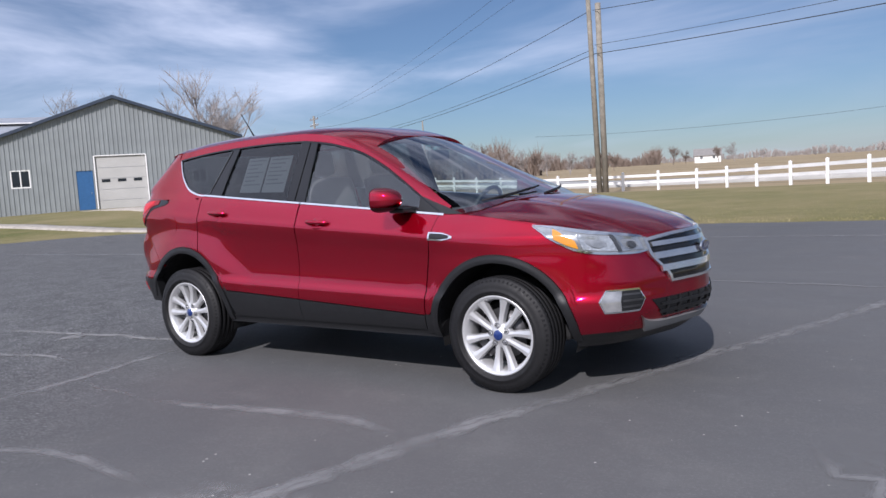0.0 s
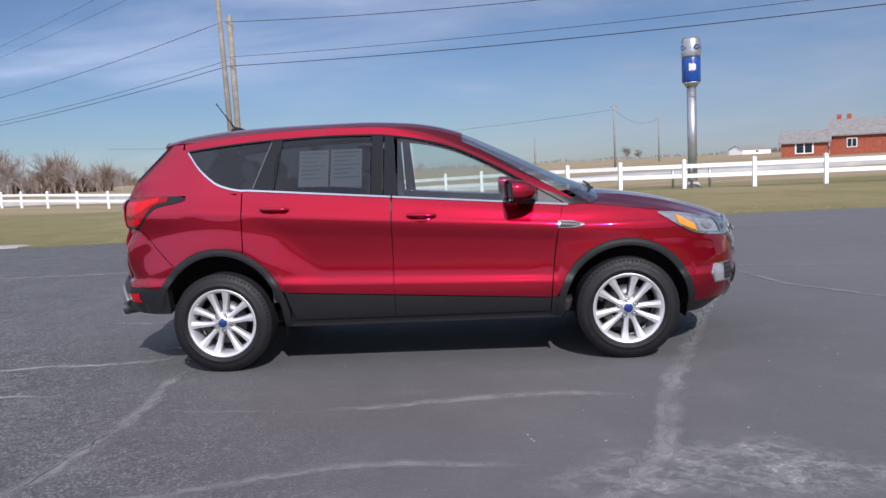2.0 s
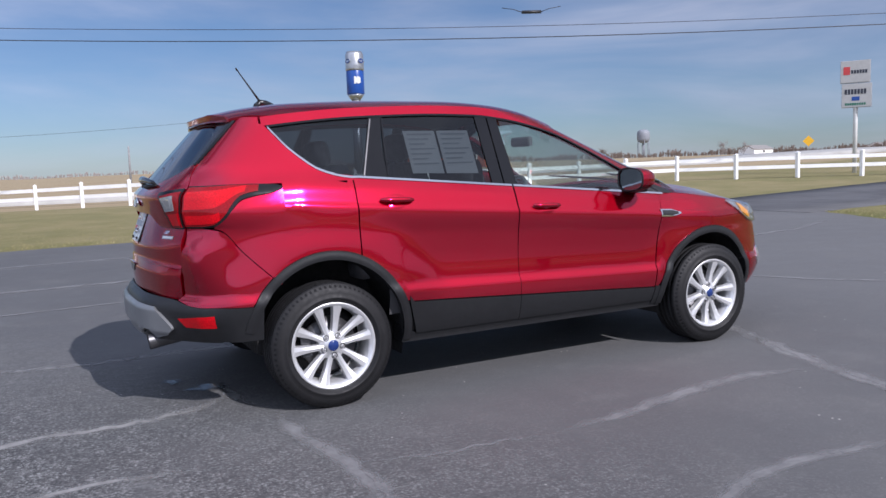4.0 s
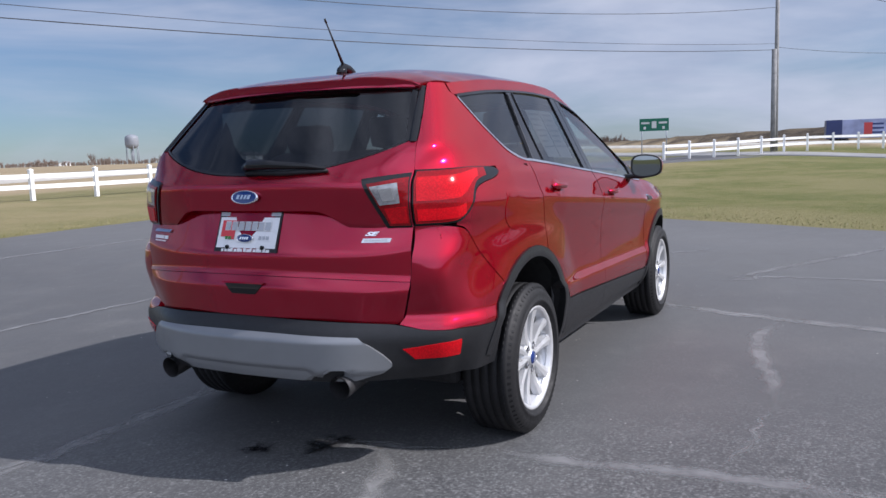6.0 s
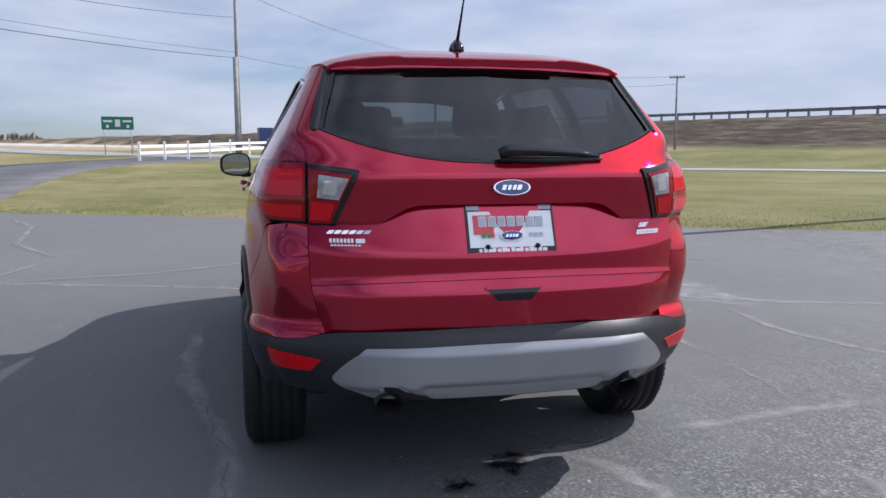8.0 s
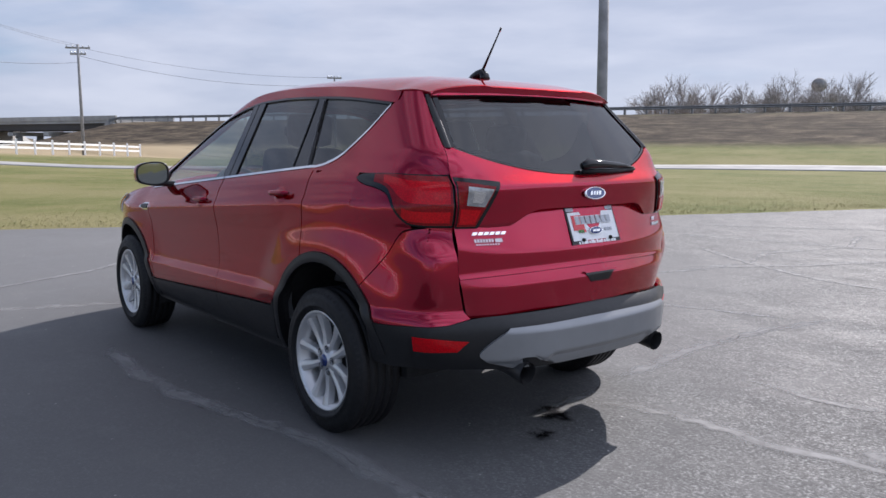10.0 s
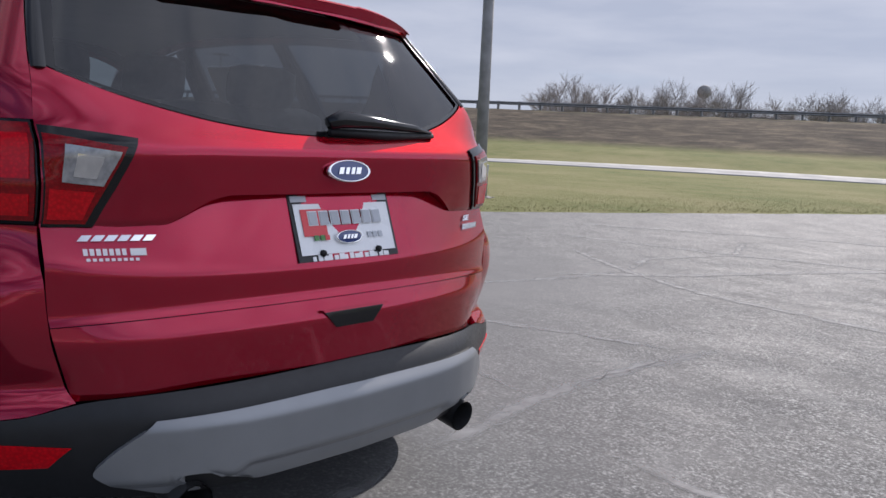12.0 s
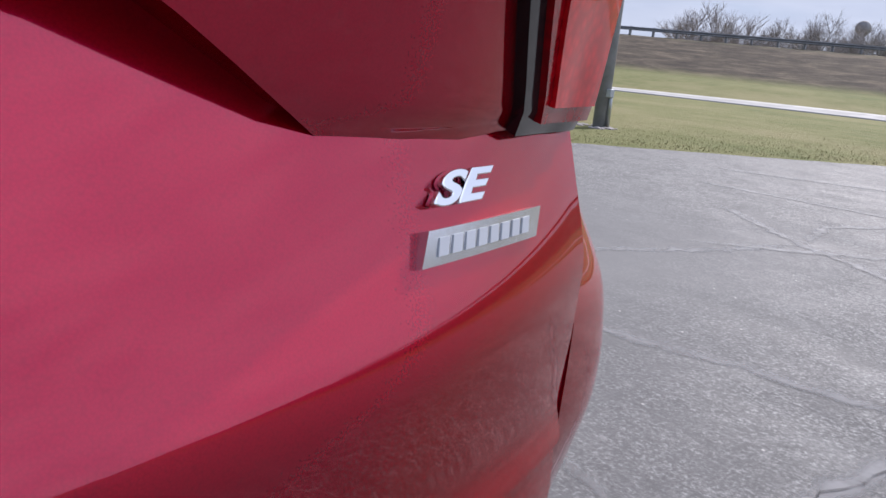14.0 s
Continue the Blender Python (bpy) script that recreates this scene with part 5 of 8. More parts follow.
box_part("floor_pan", (-1.86, 0, 0.50), (0.40, 1.05, 0.18), "car_underside", car, "dark underbody", bevel=0.03)
box_part("fuel_tank", (-0.75, 0.1, 0.28), (0.9, 1.0, 0.12), "car_underside", car, bevel=0.03)
for xx in (-1.345, 1.345):
    tube_part("axle", [(xx, -0.7, 0.335), (xx, 0.7, 0.335)], 0.04, "steel_dark", car, "dark steel axle")


# ---------------------------------------------------------------- nose
def nose_fn(u, v):
    s = 2 * u - 1
    c = 2 - 2 * abs(s) if abs(s) > 0.5 else 1 + (1 - 2 * abs(s))
    c = mix(2.0, 0.0, abs(s))
    top = 0.868 if c > 1.2 else mix(0.765, 0.868, c / 1.2)
    lowz = mix(0.340, 0.348, sstep(c))
    p = wrap_nose(c, mix(lowz, top, v), 1.80, 0.0)
    return Vector((p.x, p.y if s >= 0 else -p.y, p.z))


bumper = panel("front_bumper", nose_fn, 80, 30, "car_paint", car, depth=0.02)
panel("front_lip", lambda u, v: (lambda s, p: Vector((p.x, p.y if s >= 0 else -p.y, p.z)))(2 * u - 1, wrap_nose(mix(2, 0, abs(2 * u - 1)), mix(0.262, mix(0.340, 0.346, sstep(mix(2, 0, abs(2 * u - 1)))), v), 1.76, 0.0)), 60, 6, "car_plastic", car, "black plastic lip under the front bumper", depth=0.08)


def on_nose(ya, yb, za, zb):
    return lambda u, v: Vector((x_nose(mix(ya(v), yb(v), u), mix(za(u), zb(u), v)), mix(ya(v), yb(v), u), mix(za(u), zb(u), v)))


grille = panel("grille", on_nose(lambda v: -mix(0.36, 0.475, sstep(v * 1.4)), lambda v: mix(0.36, 0.475, sstep(v * 1.4)), lambda u: 0.600, lambda u: 0.852 - 0.02 * (2 * u - 1) ** 2), 30, 10, "car_gloss_black", car, "hexagonal grille with bright bars", off=0.006)
for zc, hw, h in ((0.803, 0.455, 0.024), (0.742, 0.46, 0.034), (0.672, 0.43, 0.034)):
    panel("grille_bar", on_nose(lambda v, hw=hw: -hw, lambda v, hw=hw: hw, lambda u, zc=zc, h=h: zc - h / 2, lambda u, zc=zc, h=h: zc + h / 2), 24, 4, "satin_chrome", grille, "bright chrome grille bar", off=0.020, depth=0.016)
for s in (-1, 1):
    panel("grille_frame", lambda u, v, s=s: Vector((x_nose(mix(0.36, 0.475, sstep(v * 1.4)) + 0.02 * u, mix(0.60, 0.845, v)), s * (mix(0.36, 0.475, sstep(v * 1.4)) + 0.022 * u - 0.006), mix(0.60, 0.845, v))), 3, 10, "satin_chrome", grille, "chrome grille surround", off=0.018, depth=0.016)
panel("grille_frame", on_nose(lambda v: -0.37, lambda v: 0.37, lambda u: 0.592, lambda u: 0.606), 24, 2, "satin_chrome", grille, "chrome grille surround", off=0.014)
panel("grille_frame", on_nose(lambda v: -0.48, lambda v: 0.48, lambda u: 0.842 - 0.02 * (2 * u - 1) ** 2, lambda u: 0.858 - 0.02 * (2 * u - 1) ** 2), 24, 2, "satin_chrome", grille, "chrome grille surround", off=0.018)


def oval_badge(name, centre, axis_u, axis_v, nrm, a, b2, parent):
    bm = bmesh.new()
    n = 32
    c, U, V, N = Vector(centre), Vector(axis_u).normalized(), Vector(axis_v).normalized(), Vector(nrm).normalized()
    def ring(k, h):
        return [bm.verts.new(c + U * a * k * math.cos(t) + V * b2 * k * math.sin(t) + N * h) for t in [2 * math.pi * i / n for i in range(n)]]
    rs = [ring(1.0, 0), ring(1.0, 0.006), ring(0.95, 0.010), ring(0.88, 0.008)]
    for r0, r1 in zip(rs, rs[1:]):
        for i in range(n):
            bm.faces.new((r0[i], r0[(i + 1) % n], r1[(i + 1) % n], r1[i]))
    ob = part(name, bm, "chrome", parent, "oval badge with a chrome rim", smooth=True)
    bm = bmesh.new()
    rs = ring(0.885, 0.0075)
    mid = bm.verts.new(c + N * 0.0105)
    for i in range(n):
        bm.faces.new((rs[i], rs[(i + 1) % n], mid))
    part("badge_field", bm, "badge_blue", ob, "dark blue enamel field")
    bm = bmesh.new()
    for k, w in ((-0.42, 0.20), (-0.14, 0.16), (0.12, 0.16), (0.38, 0.22)):
        q = c + U * a * k + N * 0.0115
        add = [bm.verts.new(q + U * a * w * 0.5 * i + V * b2 * 0.30 * j + U * b2 * 0.12 * j) for i, j in ((-1, -1), (1, -1), (1, 1), (-1, 1))]
        bm.faces.new(add)
    part("badge_script", bm, "chrome", ob, "plain silver bars in place of the script")
    return ob


oval_badge("front_badge", (nose_x(0.755) + 0.026, 0, 0.755), (0, 1, 0), (0, 0, 1), (1, 0, 0.15), 0.085, 0.035, grille)
intake = panel("lower_intake", on_nose(lambda v: -mix(0.42, 0.52, v), lambda v: mix(0.42, 0.52, v), lambda u: 0.405, lambda u: 0.512), 30, 6, "car_gloss_black", car, "black lower air intake", off=0.004)
for zc in (0.437, 0.477):
    panel("intake_bar", on_nose(lambda v: -0.45, lambda v: 0.45, lambda u, zc=zc: zc - 0.008, lambda u, zc=zc: zc + 0.008), 24, 2, "car_plastic", intake, off=0.014)
for k in range(-4, 5):
    panel("intake_bar", on_nose(lambda v, k=k: k * 0.1 - 0.007, lambda v, k=k: k * 0.1 + 0.007, lambda u: 0.410, lambda u: 0.507), 2, 4, "car_plastic", intake, off=0.013)
panel("front_skid", on_nose(lambda v: -mix(0.50, 0.58, v), lambda v: mix(0.50, 0.58, v), lambda u: 0.350 - 0.012 * abs(2 * u - 1) ** 3, lambda u: 0.388 - 0.004 * abs(2 * u - 1) ** 3 + 0.05 * abs(2 * u - 1) ** 10), 40, 5, "car_silver", car, "satin silver skid lip under the intake", off=0.018, depth=0.03)


heads = both("headlight", head_fn, 30, 10, "lamp_housing", car, "clear headlight with an amber marker", off=0.006)
for k, hl in enumerate(heads):
    mr = bool(k)
    panel("amber_marker", lambda u, v: head_fn(mix(0.24, 0.43, u), mix(0.15, 0.80 - 0.30 * u, v)), 20, 8, "amber", hl, "amber side marker", off=0.0135, mirror=mr)
    for ua, ub, va, vb, bowl in ((0.46, 0.70, 0.14, 0.80, "lamp_silver"), (0.735, 0.95, 0.14, 0.86, "satin_chrome")):
        rb = panel("reflector_bowl", lambda u, v, ua=ua, ub=ub, va=va, vb=vb: head_fn(mix(ua, ub, u), mix(va, vb, v)) - Vector((0.018 * math.sin(math.pi * u) * math.sin(math.pi * v), 0, 0)), 14, 10, bowl, hl, "bright reflector bowl behind the lens", off=0.012, mirror=mr)
        um, ur = (ua + ub) / 2, (ub - ua) * 0.20
        panel("bulb", lambda u, v, um=um, ur=ur: head_fn(um + ur * mix(0.05, 1.0, v) * math.cos(2 * math.pi * u), 0.46 + 0.17 * mix(0.05, 1.0, v) * math.sin(2 * math.pi * u)), 18, 3, "lamp_housing" if bowl == "lamp_silver" else "steel_dark", rb, "dull bulb holder", off=0.0135, mirror=mr, rim=False)
    panel("chamber_wall", lambda u, v: head_fn(mix(0.705, 0.73, u), mix(0.10, 0.88, v)), 2, 6, "steel_dark", hl, "dark wall between the chambers", off=0.013, mirror=mr)
    panel("headlight_trim", lambda u, v: head_fn(u, mix(0.0, 0.09, v)), 24, 2, "chrome", hl, "bright lower edge", off=0.010, mirror=mr)
    panel("brow", lambda u, v: head_fn(u, mix(0.86, 1.0, v)), 24, 2, "chrome", hl, "bright upper edge", off=0.010, mirror=mr)
    panel("lens", head_fn, 30, 10, "lens_clear", hl, "clear outer lens", off=0.018, rim=False, mirror=mr)


def fog_fn(u, v):
    c = mix(0.66, 1.72, u)
    w = 1 - abs(2 * v - 1)
    c += (0.16 * (1 - w)) * (1 if u < 0.5 else -1) * abs(2 * u - 1)
    return wrap_nose(c, mix(0.462, 0.588, v), 1.80, 0.50)


fogs = both("fog_bezel", fog_fn, 16, 8, "chrome", car, "bright bezel round the fog lamp", off=0.006)
for k, fg in enumerate(fogs):
    mr = bool(k)
    panel("fog_lens", lambda u, v: fog_fn(mix(0.05, 0.46, u), mix(0.08, 0.92, v)), 8, 6, "lamp_housing", fg, "clear fog lamp lens", off=0.011, mirror=mr)
    panel("fog_grille", lambda u, v: fog_fn(mix(0.46, 0.96, u), mix(0.08, 0.92, v)), 8, 6, "car_plastic", fg, "black slatted insert", off=0.010, mirror=mr)
    for q in (0.25, 0.5, 0.75):
        panel("fog_slat", lambda u, v, q=q: fog_fn(mix(0.49, 0.93, u), q + 0.08 * (v - 0.5)), 6, 1, "steel_dark", fg, off=0.014, mirror=mr)


# ---------------------------------------------------------------- fittings on the flanks
def vent_fn(u, v):
    x = mix(0.905, 1.075, u)
    h = 0.018 * (1 - max(0, u - 0.55) / 0.45) + 0.004
    z = 0.900 - 0.10 * (x - 0.905) * 0.5 + (v - 0.5) * 2 * h
    return Vector((x, y_side(x, z), z))


vents = both("fender_vent", vent_fn, 12, 4, "chrome", car, "chrome arrow-shaped fender vent", off=0.007)
for k, vt in enumerate(vents):
    panel("vent_mesh", lambda u, v: vent_fn(mix(0.08, 0.85, u), mix(0.2, 0.8, v)), 10, 3, "car_plastic", vt, "dark mesh insert", off=0.010, mirror=bool(k))


def handles(xc, zc, doors):
    for k, d in enumerate(doors):
        mr = bool(k)
        panel("handle_cup", lambda u, v: (lambda a, r: Vector((xc + r * 0.060 * math.cos(a), y_side(xc, zc - 0.002 + r * 0.040 * math.sin(a)) + 0.0035 * math.sin(math.pi * r), zc - 0.002 + r * 0.040 * math.sin(a))))(2 * math.pi * u, v), 28, 8, "car_paint", d, "shallow cup behind the handle", off=0.0008, mirror=mr, rim=False)

        def bar(u, v):
            x = xc - 0.098 + 0.196 * u
            a = 2 * math.pi * v
            r = 0.014 * (1 - abs(2 * u - 1) ** 6 * 0.6)
            y = y_side(x, zc) + 0.010 + 0.018 * (1 - abs(2 * u - 1) ** 4)
            return Vector((x, y + r * 0.75 * math.cos(a), zc + 0.006 + r * math.sin(a) - 0.004 * (2 * u - 1)))
        panel("door_handle", bar, 18, 10, "car_paint", d, "red door handle", mirror=mr, rim=False)


handles(0.022, 0.992, front_doors)
handles(-0.946, 1.072, rear_doors)
# fuel flap: a fine round seam on the passenger side
panel("fuel_flap", lambda u, v: (lambda a, r: (lambda x, z: Vector((x, y_side(x, z), z)))(-1.497 + r * math.cos(a), 1.0 + r * math.sin(a)))(2 * math.pi * u, 0.002 + 0.078 * v), 36, 6, "car_paint", car, off=0.0025, depth=0.004, mirror=True)


# door mirrors
def boxy(c):
    """Squares off a circle's sine or cosine."""
    return math.copysign(abs(c) ** 0.62, c)


def mirror_body(u, v):
    """Housing from its round front (v 0) to the flat rear rim (v 1)."""
    a = 2 * math.pi * u
    r = (1 - (1 - v) ** 2.4) ** 0.55
    x = 0.772 - 0.176 * v
    y = 0.948 + 0.100 * r * boxy(math.cos(a)) * (0.92 if math.cos(a) < 0 else 1.0)
    z = 1.128 + 0.074 * r * boxy(math.sin(a)) * (1 - 0.14 * max(0.0, boxy(math.cos(a))))
    return Vector((x + 0.020 * boxy(math.cos(a)) * r * v, y, z))


def mirror_ring(a, r, x0):
    """A ring in the plane of the housing's rear rim, scaled by r."""
    p = mirror_body(a / (2 * math.pi), 1.0)
    return Vector((x0 + 0.020 * boxy(math.cos(a)) * r, 0.948 + (p.y - 0.948) * r, 1.128 + (p.z - 1.128) * r))


for k, d in enumerate(front_doors):
    mr = bool(k)
    mb = panel("door_mirror", mirror_body, 32, 18, "car_paint", d, "red door mirror with a black foot", rim=False, mirror=mr)
    sgn = -1 if mr else 1
    box_part("mirror_foot", (0.71, sgn * 0.850, 1.058), (0.11, 0.14, 0.030), "car_plastic", mb, "black mirror foot", bevel=0.012)
    panel("mirror_base", lambda u, v: (lambda p: Vector((p.x, p.y, min(p.z, 1.082))))(mirror_body(u, v) + Vector((0, 0, -0.003))), 32, 18, "car_plastic", mb, "black lower cover", rim=False, mirror=mr)
    panel("mirror_face", lambda u, v: (lambda p: Vector((p.x + 0.10 * ((p.y - 0.948) ** 2 + (p.z - 1.128) ** 2), p.y, p.z)))(mirror_ring(2 * math.pi * u, 0.90 * v, 0.600)), 32, 6, "mirror_glass", mb, "mirror glass", rim=False, mirror=mr)
    panel("mirror_bezel", lambda u, v: mirror_ring(2 * math.pi * u, mix(0.885, 1.012, v), 0.594 - 0.006 * math.sin(math.pi * v)), 32, 4, "car_plastic", mb, "black bezel round the mirror glass", rim=False, mirror=mr)


# antenna
bm = bmesh.new()
add_tube(bm, [(-1.325, 0, 1.632), (-1.37, 0, 1.642), (-1.405, 0, 1.655), (-1.435, 0, 1.667), (-1.45, 0, 1.646), (-1.46, 0, 1.620)], [0.008, 0.022, 0.024, 0.017, 0.024, 0.024], 14)
ant = part("antenna_base", bm, "car_gloss_black", car, "black shark-fin antenna foot", smooth=True)
tube_part("antenna_mast", [(-1.43, 0, 1.663), (-1.47, 0, 1.722), (-1.565, 0, 1.860)], [0.008, 0.0055, 0.003], "rubber", ant, "thin black antenna mast", sides=8)
tube_part("antenna_tip", [(-1.556, 0, 1.847), (-1.568, 0, 1.865)], 0.005, "rubber", ant, sides=8)

# rear wiper
def on_glass(y, z, out):
    return Vector((x_tail(y, z) - out, y, z))
bm = bmesh.new()
add_tube(bm, [on_glass(0.03, 1.215, 0.03), on_glass(0.0, 1.228, 0.045), on_glass(-0.10, 1.226, 0.045), on_glass(-0.27, 1.216, 0.03), on_glass(-0.345, 1.206, 0.022)], [0.017, 0.022, 0.018, 0.011, 0.005], 12)
wiper = part("rear_wiper", bm, "car_gloss_black", car, "gloss black rear wiper lying across the glass", smooth=True)
bm = bmesh.new()
add_tube(bm, [on_glass(0.025, 1.196, 0.012), on_glass(-0.16, 1.192, 0.012), on_glass(-0.352, 1.198, 0.014)], [0.010, 0.012, 0.007], 8)
part("wiper_blade", bm, "rubber", wiper, "rubber wiper blade", smooth=True)
for y0, y1 in ((-0.62, 0.02), (-0.02, 0.60)):
    pts = [Vector((x_shield(mix(y0, y1, t), 1.10 + 0.03 * t) + 0.02, mix(y0, y1, t), 1.10 - 0.02 * abs(mix(y0, y1, t)) + 0.05 * t)) for t in (0, 0.25, 0.5, 0.75, 1)]
    tube_part("front_wiper", pts, [0.007, 0.009, 0.009, 0.008, 0.006], "rubber", car, "black windscreen wiper", sides=6)


# ---------------------------------------------------------------- badges and plate
oval_badge("rear_badge", (x_tail(0, 1.102) - 0.008, 0, 1.102), (0, -1, 0), (0.25, 0, 1), (-1, 0, 0.25), 0.067, 0.0275, upper_gate)
box_part("rear_camera", (-2.140, 0, 1.058), (0.03, 0.034, 0.016), "car_gloss_black", upper_gate, "small black reversing camera", bevel=0.005)

PX = -2.158
plate = panel("number_plate", lambda u, v: Vector((PX + 0.060 * (v - 0.5), mix(-0.157, 0.157, u), mix(0.888, 1.042, v))), 2, 2, "car_plastic", car, "white dealer plate in a black frame", off=0.006, depth=0.02)


def plate_pt(y, z, out):
    return Vector((PX + 0.060 * ((z - 0.888) / 0.156 - 0.5) - out, -y, z))


def plate_mark(name, y0, y1, z0, z1, mat, out, label="", skew=0.0, parent=None):
    vs = [plate_pt(y0, z0, out), plate_pt(y1, z0, out), plate_pt(y1 + skew, z1, out), plate_pt(y0 + skew, z1, out)]
    vs += [v + Vector((0.0015, 0, 0)) for v in vs]
    return solid(name, vs, [(0, 1, 2, 3), (0, 4, 5, 1), (1, 5, 6, 2), (2, 6, 7, 3), (3, 7, 4, 0)], mat, parent or plate, label)


plate_mark("plate_insert", -0.148, 0.148, 0.905, 1.022, "plate_white", 0.0085, "white printed insert")
plate_mark("plate_print", -0.132, -0.062, 0.948, 1.010, "print_red", 0.0115, "red patch of the dealer's mark")
for i in range(7):
    y0 = -0.112 + i * 0.0335
    plate_mark("letter_edge", y0 - 0.002, y0 + 0.026, 0.972, 1.006, "plate_white", 0.0128, "pale edge of the block")
    plate_mark("plate_print", y0, y0 + 0.024, 0.974, 1.004, "print_grey", 0.0145, "grey block standing for a letter")
for i in range(7):
    y0 = -0.072 + i * 0.0212
    plate_mark("frame_print", y0, y0 + 0.016, 1.0265, 1.0415, "plate_white", 0.0085, "white block standing for a letter")
for i in range(15):
    y0 = -0.118 + i * 0.016
    plate_mark("frame_print", y0, y0 + 0.010 + 0.003 * (i % 3), 0.8905, 0.901 + 0.003 * (i % 2), "plate_white", 0.0085, "white block standing for a letter")
for y0 in (-0.152, 0.104):
    plate_mark("frame_print", y0, y0 + 0.046, 1.027, 1.041, "print_grey", 0.0085)
oval_badge("plate_oval", plate_pt(-0.002, 0.942, 0.010), (0, -1, 0), (0.18, 0, 1), (-1, 0, 0.18), 0.042, 0.0165, plate)
for y0, mt in ((-0.106, "print_green"), (-0.088, "print_green"), (-0.074, "print_red")):
    plate_mark("plate_print", y0, y0 + 0.013, 0.938, 0.950, mt, 0.0145)
for i in range(3):
    plate_mark("plate_print", 0.062 + i * 0.018, 0.075 + i * 0.018, 0.938, 0.951, "print_grey", 0.0115)
for y0 in (-0.088, 0.088):
    tube_part("plate_screw", [plate_pt(y0, 0.908, 0.008), plate_pt(y0, 0.908, 0.016)], 0.008, "rubber", plate, "black screw cap", sides=12)


def gate_text(body, y, z, size, mat, name, label, shear=0.25, depth=0.002, out=0.006, parent=None):
    cu = bpy.data.curves.new(name, "FONT")
    cu.body, cu.size, cu.extrude, cu.bevel_depth, cu.shear, cu.offset = body, size, depth, 0.0006, shear, size * 0.02
    tmp = bpy.data.objects.new(name, cu)
    me = bpy.data.meshes.new_from_object(tmp)
    bpy.data.objects.remove(tmp)
    ym, zm = y - 0.028, z + 0.014
    U = (recess_pt(ym - 0.01, zm) - recess_pt(ym + 0.01, zm)).normalized()
    V = (recess_pt(ym, zm + 0.008) - recess_pt(ym, zm - 0.008)).normalized()
    p0 = recess_pt(ym, zm) - U * 0.028 - V * 0.014
    N = U.cross(V).normalized()
    V = N.cross(U)
    m = Matrix.Translation(p0 + N * out) @ Matrix((U, V, N)).transposed().to_4x4() @ Matrix.Diagonal((2.1, 1, 1, 1))
    me.transform(m)
    me.materials.append(MATS[mat])
    ob = new(name, me)
    ob.parent, ob["label"] = parent or upper_gate, label
    return ob


def recess_pt(y, z):
    lo, hi = 0.0, 1.0
    for _ in range(24):
        m2 = (lo + hi) / 2
        if recess_fn(0.5 + 0.5 * y / gate_in(z), m2).z < z:
            lo = m2
        else:
            hi = m2
    p = recess_fn(0.5 + 0.5 * y / gate_in(z), lo)
    return Vector((p.x, y, z))


def gate_normal(y, z):
    du = recess_pt(y - 0.008, z) - recess_pt(y + 0.008, z)
    dv = recess_pt(y, z + 0.006) - recess_pt(y, z - 0.006)
    n = du.cross(dv).normalized()
    return n if n.x < 0 else -n


def gate_block(name, y0, y1, z0, z1, mat, label, out, skew=0.0, parent=None, thick=0.004, cols=1):
    """A small raised piece that follows the bent gate."""
    zm = (z0 + z1) / 2
    verts, faces = [], []
    for i in range(cols + 1):
        y = mix(y0, y1, i / cols)
        n = gate_normal(y, zm)
        c = recess_pt(y, zm)
        dv = (recess_pt(y, zm + 0.006) - recess_pt(y, zm - 0.006)).normalized()
        for k, o in ((-1, out - thick), (-1, out), (1, out), (1, out - thick)):
            verts.append(c + dv * k * (z1 - z0) / 2 + n * o + Vector((0, -skew * k, 0)))
    for i in range(cols):
        a, b = i * 4, i * 4 + 4
        faces += [(a + k, a + k + 1, b + k + 1, b + k) for k in range(3)]
    faces += [(0, 3, 2, 1), (cols * 4, cols * 4 + 1, cols * 4 + 2, cols * 4 + 3)]
    return solid(name, verts, faces, mat, parent or upper_gate, label)


gate_text("SE", -0.500, 0.950, 0.0205, "chrome", "trim_badge", "chrome trim-level letters", shear=0.5, depth=0.0022, out=0.0030)
eb = gate_block("engine_badge", -0.494, -0.597, 0.925, 0.9415, "satin_chrome", "chrome badge plate below the letters", 0.0045, 0.003, thick=0.006, cols=8)
for i in range(8):
    gate_block("badge_mark", -0.503 - i * 0.0106, -0.5105 - i * 0.0106, 0.929, 0.9375, "print_grey", "small printed bar", 0.0052, 0.001, parent=eb, thick=0.001)
for i in range(6):
    gate_block("model_badge", 0.605 - i * 0.0235, 0.587 - i * 0.0235, 0.950, 0.962, "chrome", "chrome block standing for a letter", 0.006, 0.006)
for i in range(7):
    gate_block("dealer_mark", 0.602 - i * 0.0115, 0.594 - i * 0.0115, 0.922, 0.936, "plate_white", "white block standing for a letter", 0.003, thick=0.0015)
gate_block("dealer_mark", 0.518, 0.488, 0.921, 0.936, "plate_white", "white oval mark", 0.003, thick=0.0015)
for i in range(9):
    gate_block("dealer_mark", 0.598 - i * 0.011, 0.591 - i * 0.011, 0.911, 0.917, "plate_white", "white block standing for a letter", 0.003, thick=0.0015)


